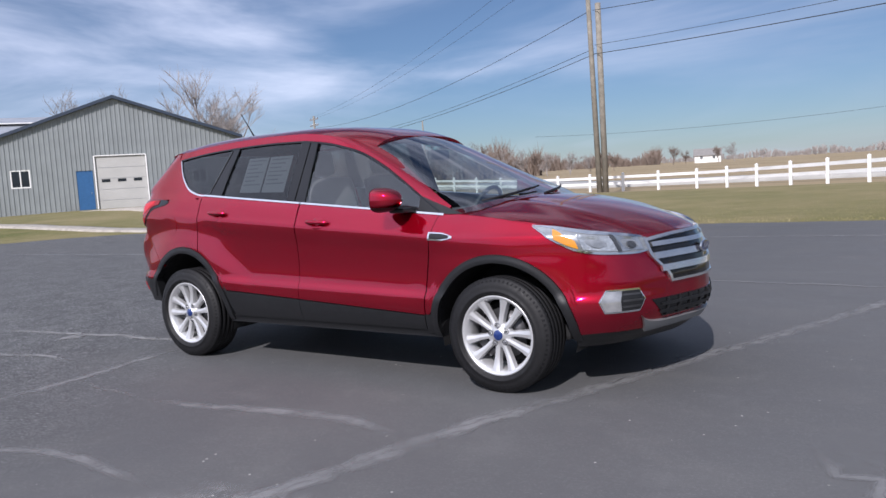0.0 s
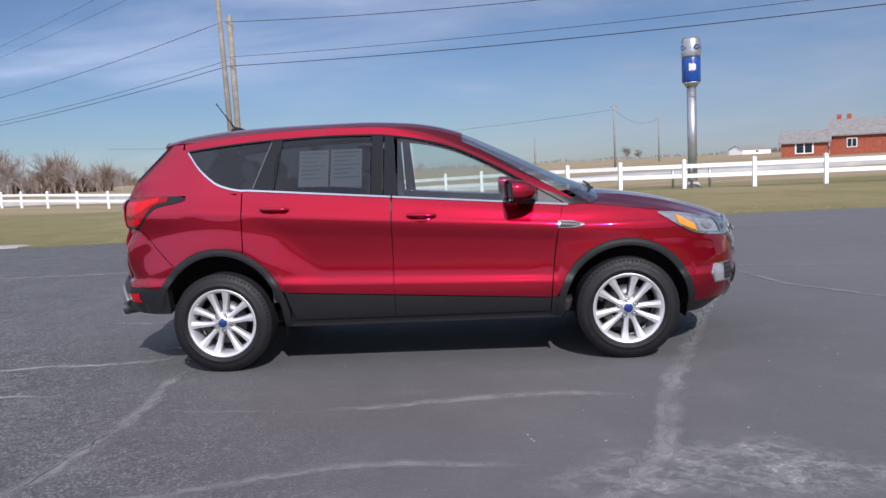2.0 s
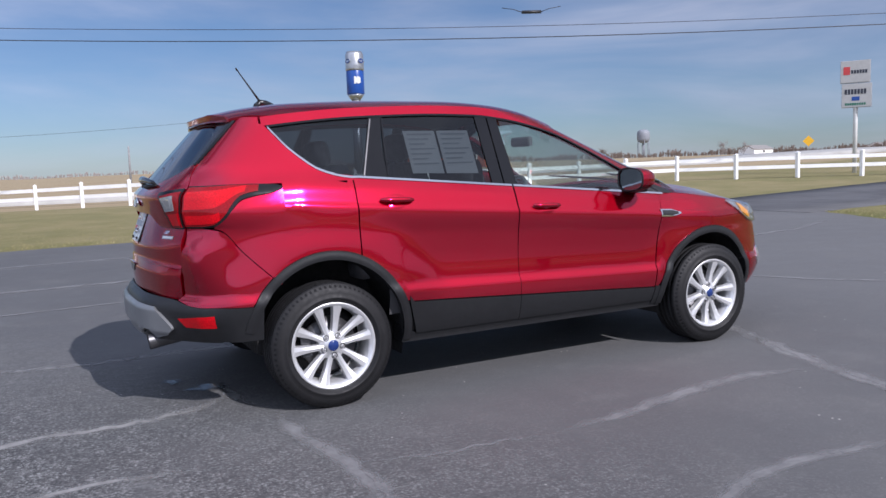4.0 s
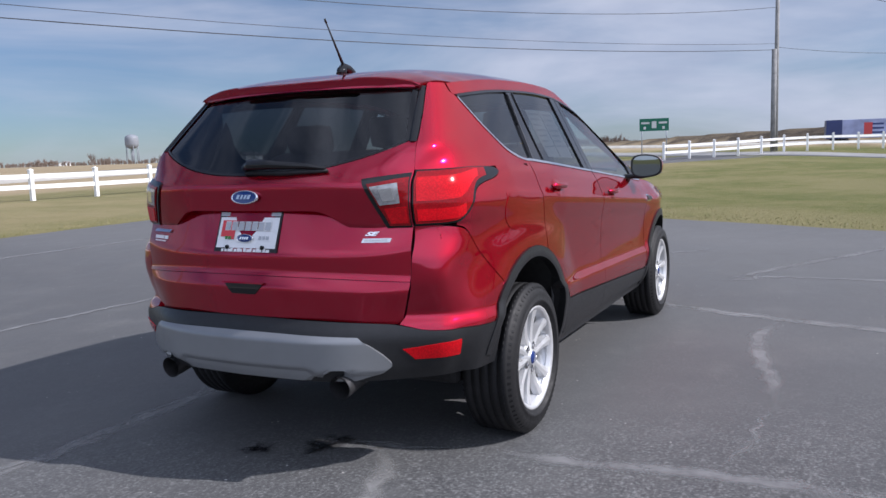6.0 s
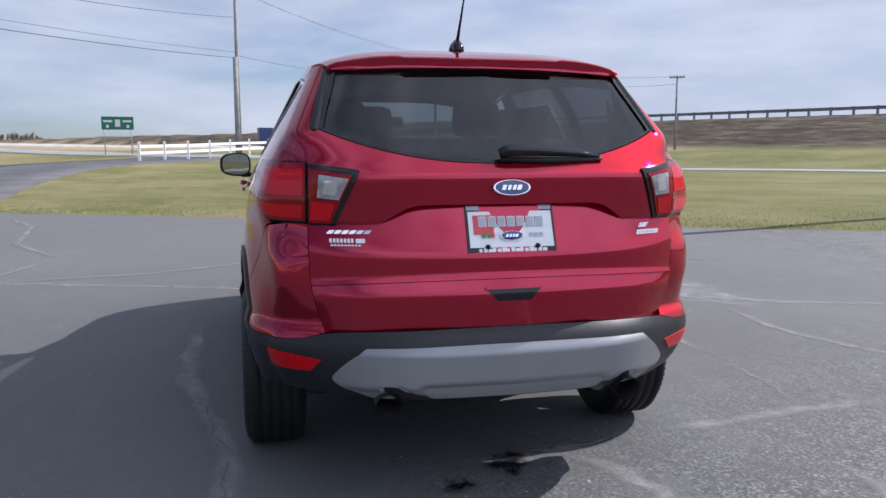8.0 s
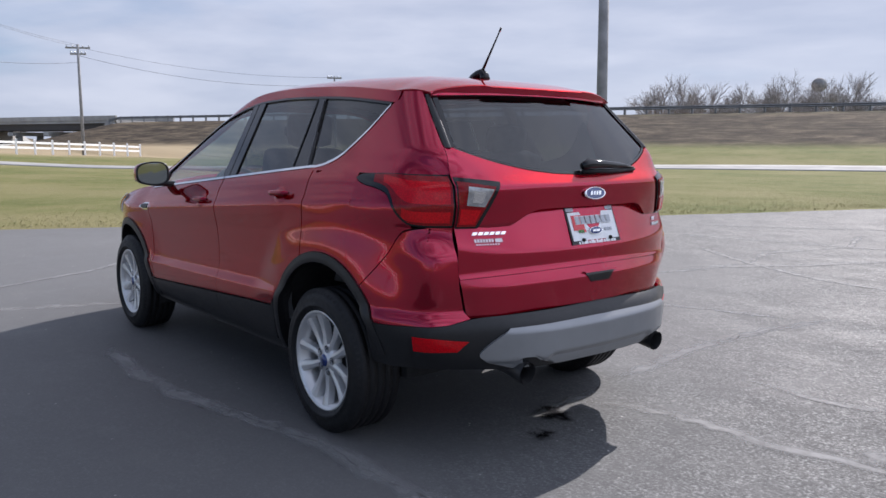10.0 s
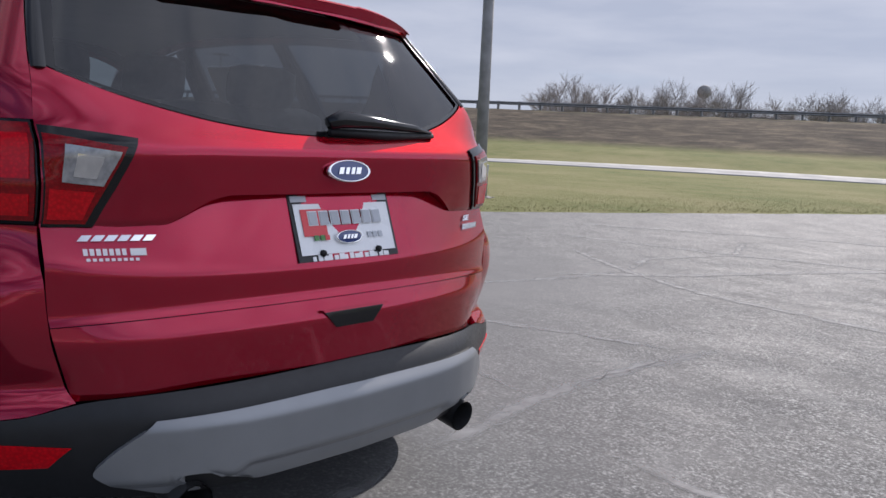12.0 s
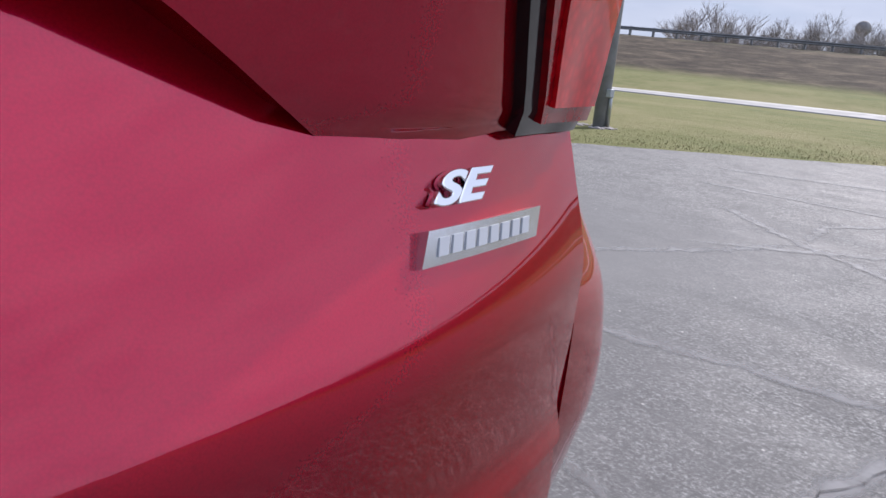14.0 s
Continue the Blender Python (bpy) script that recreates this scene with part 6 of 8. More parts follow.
# ---------------------------------------------------------------- wheels
def lathe(profile, sides, name, mat, parent, label="", smooth=True, closed=False):
    verts, faces = [], []
    n = len(profile)
    for k in range(sides):
        a = 2 * math.pi * k / sides
        for r, y in profile:
            verts.append((r * math.cos(a), y, r * math.sin(a)))
    for k in range(sides):
        k2 = (k + 1) % sides
        for i in range(n if closed else n - 1):
            j = (i + 1) % n
            faces.append((k * n + i, k * n + j, k2 * n + j, k2 * n + i))
    ob = solid(name, verts, faces, mat, parent, label, smooth)
    return ob


def build_wheel():
    """A wheel whose outer face looks along +y, centred on its hub's middle plane."""
    w = new("wheel")
    tyre_prof = [(0.236, -0.105), (0.255, -0.116), (0.290, -0.120), (0.318, -0.112), (0.336, -0.096)]
    for y in (-0.078, -0.040, 0.0, 0.040, 0.078):
        tyre_prof += [(0.3445, y - 0.016), (0.3450, y + 0.013), (0.3385, y + 0.015), (0.3385, y + 0.021)]
    tyre_prof = tyre_prof[:-2] + [(0.336, 0.096), (0.318, 0.112), (0.292, 0.121), (0.274, 0.120), (0.271, 0.1235), (0.260, 0.1235), (0.257, 0.118), (0.238, 0.107), (0.230, 0.10)]
    tyre = lathe(tyre_prof, 72, "tyre", "rubber", w, "black road tyre with grooved tread")
    lug = []
    faces = []
    for k in range(72):
        a = 2 * math.pi * k / 72
        for y0, y1 in ((0.080, 0.112), (-0.112, -0.080)):
            b = len(lug)
            for da, rr in ((-0.022, 0.0), (0.012, 0.0)):
                for y in (y0, y1):
                    r = 0.3452 if abs(y) < 0.1 else 0.3215
                    lug.append(((r + 0.0015) * math.cos(a + da), y, (r + 0.0015) * math.sin(a + da)))
            faces.append((b, b + 1, b + 3, b + 2))
    tb = solid("tread_block", lug, faces, "rubber", tyre, "shoulder blocks of the tread")
    tb["kind"] = "stuff"
    rim = lathe([(0.205, -0.10), (0.217, -0.105), (0.222, -0.09), (0.205, -0.07), (0.190, 0.0), (0.192, 0.055), (0.204, 0.085), (0.217, 0.098), (0.2235, 0.104), (0.2235, 0.109), (0.217, 0.110), (0.206, 0.101), (0.198, 0.085)],
                64, "rim", "alloy", w, "bright silver five twin-spoke alloy rim")
    # five pairs of spokes
    for i in range(5):
        for s in (-1, 1):
            base = math.pi / 2 + 2 * math.pi * i / 5
            verts, faces = [], []
            n = 9
            for k in range(n):
                t = k / (n - 1)
                r = mix(0.048, 0.206, t)
                ang = base + s * mix(0.30, 0.255, sstep(t))
                wd = 0.0170 + 0.013 * max(0, (t - 0.35) / 0.65) ** 1.6
                y = 0.083 - 0.020 * math.sin(math.pi * t) * 0.4 + 0.014 * t
                c, sn = math.cos(ang), math.sin(ang)
                for o, yy in ((-wd, y - 0.030), (-wd * 0.82, y), (0, y + 0.0045), (wd * 0.82, y), (wd, y - 0.030)):
                    verts.append((r * c - o * sn, yy, r * sn + o * c))
            for k in range(n - 1):
                for j in range(4):
                    a, b = k * 5 + j, (k + 1) * 5 + j
                    faces.append((a, a + 1, b + 1, b))
            solid("spoke", verts, faces, "alloy", rim, smooth=False)
    lathe([(0.0, 0.094), (0.029, 0.094), (0.032, 0.090), (0.034, 0.086), (0.066, 0.083), (0.073, 0.075), (0.075, 0.045)], 40, "hub", "alloy", rim, "silver hub")
    lathe([(0.0, 0.1005), (0.024, 0.0995), (0.029, 0.094)], 28, "centre_cap", "badge_blue", rim, "dark blue centre cap")
    for i in range(5):
        a = math.pi / 2 + math.pi / 5 + 2 * math.pi * i / 5
        bm = bmesh.new()
        add_tube(bm, [(0.053 * math.cos(a), 0.070, 0.053 * math.sin(a)), (0.053 * math.cos(a), 0.092, 0.053 * math.sin(a))], [0.010, 0.008], 6)
        part("lug_nut", bm, "chrome", rim, "chrome wheel nut")
        lathe_at = [(0.0165, 0.0865), (0.012, 0.0868), (0.011, 0.080)]
        well = lathe(lathe_at, 18, "nut_well", "steel_dark", rim, "dark well round the wheel nut")
        well.data.transform(Matrix.Translation((0.053 * math.cos(a), 0, 0.053 * math.sin(a))))
    # the rim and all on it a little larger across
    for o in [rim] + list(rim.children):
        o.data.transform(Matrix.Diagonal((1.075, 1, 1.075, 1)))
    lathe([(0.06, 0.028), (0.152, 0.028), (0.152, 0.004), (0.06, 0.004)], 40, "brake_disc", "steel_dark", w, "dark steel brake disc")
    bm = bmesh.new()
    add_box(bm, (0.135, 0.016, 0.03), (0.06, 0.062, 0.15), bevel=0.012)
    part("brake_caliper", bm, "steel_dark", w, "grey brake caliper")
    lathe([(0.0, -0.03), (0.188, -0.04)], 40, "back_plate", "car_underside", w, "dark back plate")
    return w


proto = build_wheel()
for x, side, turn in ((-1.345, -1, 0.1), (1.345, -1, 0.768), (-1.345, 1, 0.4), (1.345, 1, 0.9)):
    m = Matrix.Translation((x, side * 0.782, 0.333)) @ (Matrix.Rotation(math.pi, 4, "Z") if side < 0 else Matrix.Identity(4)) @ Matrix.Rotation(turn, 4, "Y") @ Matrix.Diagonal((0.963, 1, 0.963, 1))
    wv = copy_thing(proto, m)
    wv.parent = car
    wv["label"] = "silver alloy wheel on a black tyre"
for o in [proto] + list(proto.children_recursive):
    bpy.data.objects.remove(o)


# ---------------------------------------------------------------- cabin
def cushion(name, c, s, parent, mat="seat_cloth", label="", rx=0.0, bevel=0.05):
    bm = bmesh.new()
    vs = add_box(bm, (0, 0, 0), s, bevel=bevel)
    m = Matrix.Translation(c) @ Matrix.Rotation(rx, 4, "Y")
    for v in bm.verts:
        v.co = m @ v.co
    return part(name, bm, mat, parent, label, smooth=True)


def front_seat(y):
    s = cushion("front_seat", (0.02, y, 0.66), (0.52, 0.52, 0.16), car, label="dark cloth front seat with a headrest")
    cushion("seat_back", (-0.28, y, 0.99), (0.15, 0.50, 0.60), s, rx=-0.22)
    cushion("headrest", (-0.385, y, 1.39), (0.10, 0.27, 0.19), s, rx=-0.15)
    for dy in (-0.06, 0.06):
        tube_part("headrest_post", [(-0.35, y + dy, 1.22), (-0.38, y + dy, 1.34)], 0.007, "steel_dark", s, sides=6)


for y in (-0.38, 0.38):
    front_seat(y)
bench = cushion("rear_seat", (-0.85, 0, 0.70), (0.50, 1.26, 0.16), car, label="dark cloth rear bench with headrests")
for y in (-0.33, 0.33):
    cushion("seat_back", (-1.12, y, 1.00), (0.15, 0.62, 0.56), bench, rx=-0.25)
    cushion("headrest", (-1.22, y * 1.12, 1.34), (0.10, 0.26, 0.15), bench, rx=-0.2)
dash = cushion("dashboard", (0.93, 0, 0.93), (0.46, 1.42, 0.22), car, "dash_plastic", "dark plastic dashboard", bevel=0.07)
cushion("centre_console", (0.25, 0, 0.62), (0.85, 0.24, 0.20), car, "dash_plastic", "dark centre console")
bm = bmesh.new()
ring = [Vector((0.56 + 0.185 * math.sin(a) * 0.42, 0.38 + 0.185 * math.cos(a), 0.98 + 0.185 * math.sin(a) * 0.9)) for a in [2 * math.pi * k / 28 for k in range(29)]]
add_tube(bm, ring, 0.015, 8, cap=False)
wheel_s = part("steering_wheel", bm, "dash_plastic", car, "black steering wheel", smooth=True)
tube_part("steering_column", [(0.56, 0.38, 0.98), (0.80, 0.38, 0.88)], [0.055, 0.05], "dash_plastic", wheel_s)
for a in (0.2, math.pi - 0.2, -math.pi / 2):
    tube_part("wheel_spoke", [(0.56, 0.38, 0.98), (0.56 + 0.18 * math.sin(a) * 0.42, 0.38 + 0.18 * math.cos(a), 0.98 + 0.18 * math.sin(a) * 0.9)], 0.014, "dash_plastic", wheel_s, sides=6)
panel("headliner", lambda u, v: (lambda p: Vector((p.x, p.y * 0.97, p.z - 0.035)))(roof_fn(mix(0.12, 0.93, u), v)), 20, 12, "headliner", car, "pale cloth headliner", rim=False)
cushion("cargo_cover", (-1.62, 0, 0.98), (0.75, 1.20, 0.05), car, "dash_plastic", "dark luggage cover", bevel=0.02)
cushion("rear_view_mirror", (0.42, 0, 1.40), (0.04, 0.24, 0.07), car, "dash_plastic", "dark rear view mirror", bevel=0.02)
both("door_card", lambda u, v: Vector((mix(-1.0, 0.92, u), y_side(mix(-1.0, 0.92, u), mix(0.45, belt(mix(-1.0, 0.92, u)) - 0.01, v)) - 0.055, mix(0.45, belt(mix(-1.0, 0.92, u)) - 0.01, v))), 14, 8, "dash_plastic", car, "dark inner door trim", rim=False)
both("pillar_trim", flank_fn(-1.56, -1.10, lambda x: 1.15, lambda x: min(quarter_sweep(x) + 0.0, 1.44), lambda x, z: y_glass(x, z) - 0.05), 8, 6, "dash_plastic", car, "dark pillar trim", rim=False)
# price sheets behind the passenger-side rear door window
for x0, x1 in ((-0.80, -0.60), (-0.585, -0.375)):
    sh = solid("window_sheet", [Vector((x, -(y_glass(x, z) - 0.016), z)) for x, z in ((x0, 1.215 - 0.03 * (x0 + 0.8)), (x1, 1.215 - 0.03 * (x1 + 0.8)), (x1, 1.455), (x0, 1.455))] +
               [Vector((x, -(y_glass(x, z) - 0.018), z)) for x, z in ((x0, 1.215 - 0.03 * (x0 + 0.8)), (x1, 1.215 - 0.03 * (x1 + 0.8)), (x1, 1.455), (x0, 1.455))],
               [(0, 1, 2, 3), (4, 5, 6, 7)], "paper", car, "white printed sheet behind the glass")
    for i in range(7):
        z = 1.435 - i * 0.028
        xa, xb = x0 + 0.02, x1 - 0.02 - 0.03 * (i % 3)
        solid("print_line", [Vector((x, -(y_glass(x, zz) - 0.0135), zz)) for x, zz in ((xa, z - 0.004), (xb, z - 0.004), (xb, z + 0.004), (xa, z + 0.004))], [(0, 1, 2, 3)], "print_pale", sh, "faint printed line")


# ---------------------------------------------------------------- fences, poles, wires and signs
def fence(name, pts, spacing, label, h=0.98):
    path = [Vector(p) for p in pts]
    seg = [(b - a).length for a, b in zip(path, path[1:])]
    n = max(2, round(sum(seg) / spacing))
    posts = []
    for k in range(n + 1):
        d = sum(seg) * k / n
        for a, b, L in zip(path, path[1:], seg):
            if d <= L + 1e-6:
                posts.append(a + (b - a) * (d / L))
                break
            d -= L
    f = empty(name, pose(posts[0].x, posts[0].y, terrain(*posts[0])), label, "fence")
    o = f.matrix_world.translation

    def at(p, z):
        return Vector((p.x, p.y, terrain(p.x, p.y) + z)) - o
    bm = bmesh.new()
    add_box(bm, (0, 0, h / 2 - 0.02), (0.125, 0.125, h + 0.04), bevel=0.008)
    add_box(bm, (0, 0, h + 0.012), (0.15, 0.15, 0.024))
    add_box(bm, (0, 0, h + 0.045), (0.13, 0.13, 0.045), taper=0.15)
    first = part("post", bm, "vinyl_white", f)
    first.location = at(posts[0], 0)
    for p in posts[1:]:
        q = first.copy()
        scene.collection.objects.link(q)
        q.location = at(p, 0)
    for p, q in zip(posts, posts[1:]):
        for z in (0.80, 0.46):
            a, b = at(p, z), at(q, z)
            d = (b - a).normalized()
            s = Vector((-d.y, d.x, 0)) * 0.02
            vs = [c + s * k + Vector((0, 0, zz)) for c in (a, b) for k, zz in ((-1, -0.07), (1, -0.07), (1, 0.07), (-1, 0.07))]
            solid("rail", vs, [(0, 1, 2, 3), (4, 7, 6, 5), (0, 4, 5, 1), (1, 5, 6, 2), (2, 6, 7, 3), (3, 7, 4, 0)], "vinyl_white", f)
    return f


fence("vinyl_fence", [(-35.6, 45.6), (-27.0, 40.6), (-20.8, 38.7), (-14, 37.2), (-7.4, 35.2), (-2.2, 30.4), (2.5, 25.6), (6, 22.6), (10, 21.3), (14, 20.9), (20, 20.6), (29, 11.8)], 2.3, "white two-rail vinyl fence along the mown grass")
fence("vinyl_fence", [(38.6, 6.5), (46.2, 0.3), (57.5, -13.4), (62, -19)], 1.75, "white two-rail vinyl fence beside the far driveway")


def chain_link(a, b, h):
    """Posts, a top rail and an open mesh of crossing wires."""
    a, b = Vector(a), Vector(b)
    L = (b - a).length
    d = (b - a) / L
    z0 = terrain(a.x, a.y)
    f = empty("chain_link_fence", pose(a.x, a.y, z0), "low grey chain-link fence beside the barn's yard", "fence")

    def at(s, z):
        p = d * s
        return Vector((p.x, p.y, terrain(a.x + p.x, a.y + p.y) - z0 + z))
    n = max(2, round(L / 2.6))
    for k in range(n + 1):
        tube_part("post", [at(L * k / n, -0.1), at(L * k / n, h + 0.05)], 0.03, "galv", f, sides=8)
    tube_part("rail", [at(L * k / n, h) for k in range(n + 1)], 0.022, "galv", f, sides=6)
    verts, faces = [], []
    s = -h
    while s < L:
        for e in (1, -1):
            s0, s1 = max(0.0, s), min(L, s + h)
            if s1 - s0 > 0.05:
                t0, t1 = (s0 - s) / h, (s1 - s) / h
                za, zb = (t0 * h, t1 * h) if e > 0 else (h - t0 * h, h - t1 * h)
                q = len(verts)
                verts += [at(s0, za - 0.007), at(s1, zb - 0.007), at(s1, zb + 0.007), at(s0, za + 0.007)]
                faces.append((q, q + 1, q + 2, q + 3))
        s += 0.09
    m = solid("wire_mesh", verts, faces, "galv", f, "open mesh of grey wire")
    m["kind"] = "stuff"
    return f


chain_link((-32.6, 27.0), (-30.3, 36.8), 1.6)


def pole(x, y, top, r, mat, label, lean=(0, 0), arms=(), stub=None):
    z0 = terrain(x, y)
    p = empty("utility_pole", pose(x, y, z0), label, "pole")
    H = top - z0
    tube_part("shaft", [(0, 0, -0.3), (lean[0] * 0.5, lean[1] * 0.5, H / 2), (lean[0], lean[1], H)], [r, r * 0.85, r * 0.68], mat, p, sides=12)
    for za, yaw, L in arms:
        t = (za - z0) / H
        box_part("crossarm", (lean[0] * t, lean[1] * t, za - z0), (L, 0.10, 0.12), "pole_grey", p, rz=yaw)
        for k in (-0.45, -0.2, 0.2, 0.45):
            c = Vector((lean[0] * t + math.cos(yaw) * L * k, lean[1] * t + math.sin(yaw) * L * k, za - z0))
            tube_part("insulator", [c + Vector((0, 0, 0.06)), c + Vector((0, 0, 0.20))], [0.035, 0.045], "galv", p, sides=8)
    if stub:
        dx, dy, hz = stub
        tube_part("stub_pole", [(dx, dy, -0.3), (dx - 0.05, dy, hz - z0)], [r * 1.05, r * 0.95], mat, p, "shorter stub pole strapped beside the main pole", sides=12)
    return p


pole(-10.75, 29.7, 12.6, 0.135, "pole_wood", "tall weathered wooden utility pole with a stub beside it", lean=(-0.35, 0.1), arms=((11.6, 2.7, 2.2),), stub=(0.25, 0.10, 8.6))
pole(47.0, 1.6, 11.2, 0.15, "pole_grey", "tall grey utility pole with a stub beside it", arms=((10.75, 1.0, 1.9),), stub=(-0.35, 0.1, 6.75))
pole(58.8, -13.8, 8.6, 0.13, "pole_grey", "grey utility pole with a crossarm", arms=((8.35, 1.1, 1.7), (7.9, 1.1, 1.1)))
pole(54.0, -32.8, 7.0, 0.10, "pole_grey", "grey utility pole with a crossarm", arms=((6.85, 1.1, 1.2),))
pole(-60, 64, 9.0, 0.16, "pole_wood", "weathered wooden utility pole with crossarms", arms=((8.6, 2.7, 2.4), (7.9, 2.7, 2.4)))
pole(-64, 92, 9.5, 0.14, "pole_wood", "weathered wooden utility pole", lean=(-0.3, 0))
pole(20.6, 113, 9.6, 0.17, "pole_grey", "far utility pole with a lamp arm", arms=((9.2, 0.2, 1.2),))
pole(36.5, 155, 10.0, 0.17, "pole_grey", "far bare utility pole")
pole(8.2, 105, 5.0, 0.15, "pole_grey", "far short utility pole")
pole(74, -75, 8.8, 0.13, "pole_grey", "utility pole behind the embankment", arms=((8.6, 1.1, 1.2),))

# the light pole on the lawn
lp = empty("light_pole", pose(6.93, -10.98, terrain(6.93, -10.98)), "grey weathered light pole with a conduit at its foot", "pole")
tube_part("shaft", [(0, 0, -0.3), (0.02, 0, 2.6), (0.04, 0, 5.4)], [0.125, 0.115, 0.105], "pole_grey", lp, sides=16)
tube_part("conduit", [(-0.15, -0.03, 0), (-0.14, -0.03, 0.5), (-0.135, -0.03, 0.62)], [0.035, 0.035, 0.02], "galv", lp, "grey conduit", sides=10)
box_part("meter_box", (-0.15, 0.02, 0.62), (0.10, 0.10, 0.14), "galv", lp, "small grey junction box", bevel=0.01)
tube_part("guy_wire", [(0.09, -0.1, 0.9), (0.30, -0.35, 0.0)], 0.008, "galv", lp, sides=6)
bm = bmesh.new()
random.seed(2)
for k in range(26):
    a, r = random.uniform(0, 6.3), random.uniform(0.1, 0.42)
    bmesh.ops.create_icosphere(bm, subdivisions=1, radius=random.uniform(0.03, 0.07), matrix=Matrix.Translation((r * math.cos(a), r * math.sin(a), 0.02)) @ Matrix.Diagonal((1.3, 1, 0.6, 1)))
mulch = part("mulch", bm, "bark", None)
mulch.location = (6.93, -10.98, terrain(6.93, -10.98))
tagged(mulch, "dark bark mulch round the foot of the pole", "mulch", kind="stuff")


def wire(a, b, sag, r, label="black overhead wire between the poles"):
    a, b = Vector(a), Vector(b)
    pts = [a + (b - a) * t - Vector((0, 0, sag * 4 * t * (1 - t))) for t in [k / 28 for k in range(29)]]
    bm = bmesh.new()
    add_tube(bm, pts, r, 5)
    ob = part("overhead_wire", bm, "wire_black", None, smooth=True)
    return tagged(ob, label, "wire")


P1, P2, P0, P6 = (-10.75, 29.7), (47.0, 1.6), (-60, 64), (58.8, -13.8)
wire((*P1, 6.35), (*P2, 6.75), 1.05, 0.016)
wire((*P1, 6.75), (*P2, 7.1), 1.05, 0.010)
wire((*P1, 8.3), (*P2, 9.2), 1.9, 0.014)
wire((P1[0] - 0.3, P1[1], 8.25), (*P0, 7.6), 1.1, 0.014)
wire((P1[0], P1[1], 6.35), (*P0, 5.9), 0.9, 0.016)
wire((P1[0], P1[1], 6.6), (*P0, 6.3), 1.0, 0.012)
for k in (-0.7, 0.7):
    wire((P1[0] + k, P1[1] + k * 0.4, 11.75), (P0[0] + k, P0[1], 8.8), 1.0, 0.008)
    wire((P2[0] + k, P2[1] - k * 0.6, 10.9), (P6[0] + k * 0.6, P6[1], 8.5), 0.5, 0.009)
wire((*P2, 6.9), (*P6, 7.3), 0.6, 0.012)
wire((P6[0], P6[1], 8.4), (54.0, -32.8, 6.9), 0.6, 0.009)
wire((P6[0], P6[1], 7.8), (54.0, -32.8, 6.3), 0.8, 0.012)
wire((20.6, 113, 8.8), (36.5, 155, 9.4), 1.5, 0.02)
wire((20.6, 113, 8.8), (-60, 120, 7), 1.5, 0.02)
# splice box hanging on the lower wires
cl = empty("cable_splice", pose(12.74, 18.2, 6.33), "black splice case hanging on the overhead cable", "cable box")
tube_part("case", [(-0.30, 0.14, 0), (0.30, -0.14, 0)], 0.055, "wire_black", cl, sides=10)
tube_part("loop", [(-0.30, 0.14, 0), (-0.55, 0.26, 0.10), (-0.9, 0.44, 0.16)], 0.012, "wire_black", cl, sides=6)
tube_part("loop", [(0.30, -0.14, 0), (0.55, -0.26, 0.10), (0.9, -0.44, 0.16)], 0.012, "wire_black", cl, sides=6)


# dealer's pylon sign
def pylon(x, y):
    s = empty("pylon_sign", pose(x, y, terrain(x, y)), "blue and silver capsule sign on a grey steel column", "sign")
    tube_part("column", [(0, 0, -0.1), (0, 0, 3.72)], 0.165, "galv", s, sides=24)
    tube_part("foot", [(0, 0, 0), (0, 0, 0.22)], [0.34, 0.20], "concrete", s, "pale concrete footing", sides=20)
    tube_part("collar", [(0, 0, 3.60), (0, 0, 3.70), (0, 0, 3.78)], [0.19, 0.26, 0.31], "galv", s, sides=28)
    tube_part("drum", [(0, 0, 3.78), (0, 0, 3.80), (0, 0, 4.62), (0, 0, 4.64)], [0.315, 0.325, 0.325, 0.315], "sign_blue", s, "blue sign drum", sides=32)
    tube_part("cap", [(0, 0, 4.64), (0, 0, 4.70), (0, 0, 5.22), (0, 0, 5.33)], [0.33, 0.34, 0.33, 0.28], "galv", s, "silver cap", sides=32)
    for a in (0.3, 1.9, 3.5, 5.1):
        c = Vector((math.cos(a), math.sin(a), 0))
        t = Vector((-math.sin(a), math.cos(a), 0))
        oval_badge("sign_oval", c * 0.333 + Vector((0, 0, 4.97)), t, (0, 0, 1), c, 0.14, 0.10, s)
    for k, (a, w) in enumerate(((-1.95, 0.06), (-1.78, 0.05), (-1.60, 0.05), (-1.44, 0.06))):
        c = Vector((math.cos(a), math.sin(a), 0)) * 0.330
        box_part("sign_mark", c + Vector((0, 0, 4.28)), (0.008, 0.075, 0.26 if k % 2 == 0 else 0.20), "sign_white", s, "white bar standing for a letter", rz=a)
    for a in (0.4, 2.5, 4.4):
        tube_part("guard_post", [(0.75 * math.cos(a), 0.75 * math.sin(a), 0), (0.75 * math.cos(a), 0.75 * math.sin(a), 0.75)], 0.05, "galv", s, "low guard post", sides=8)


pylon(8.1, 23.0)


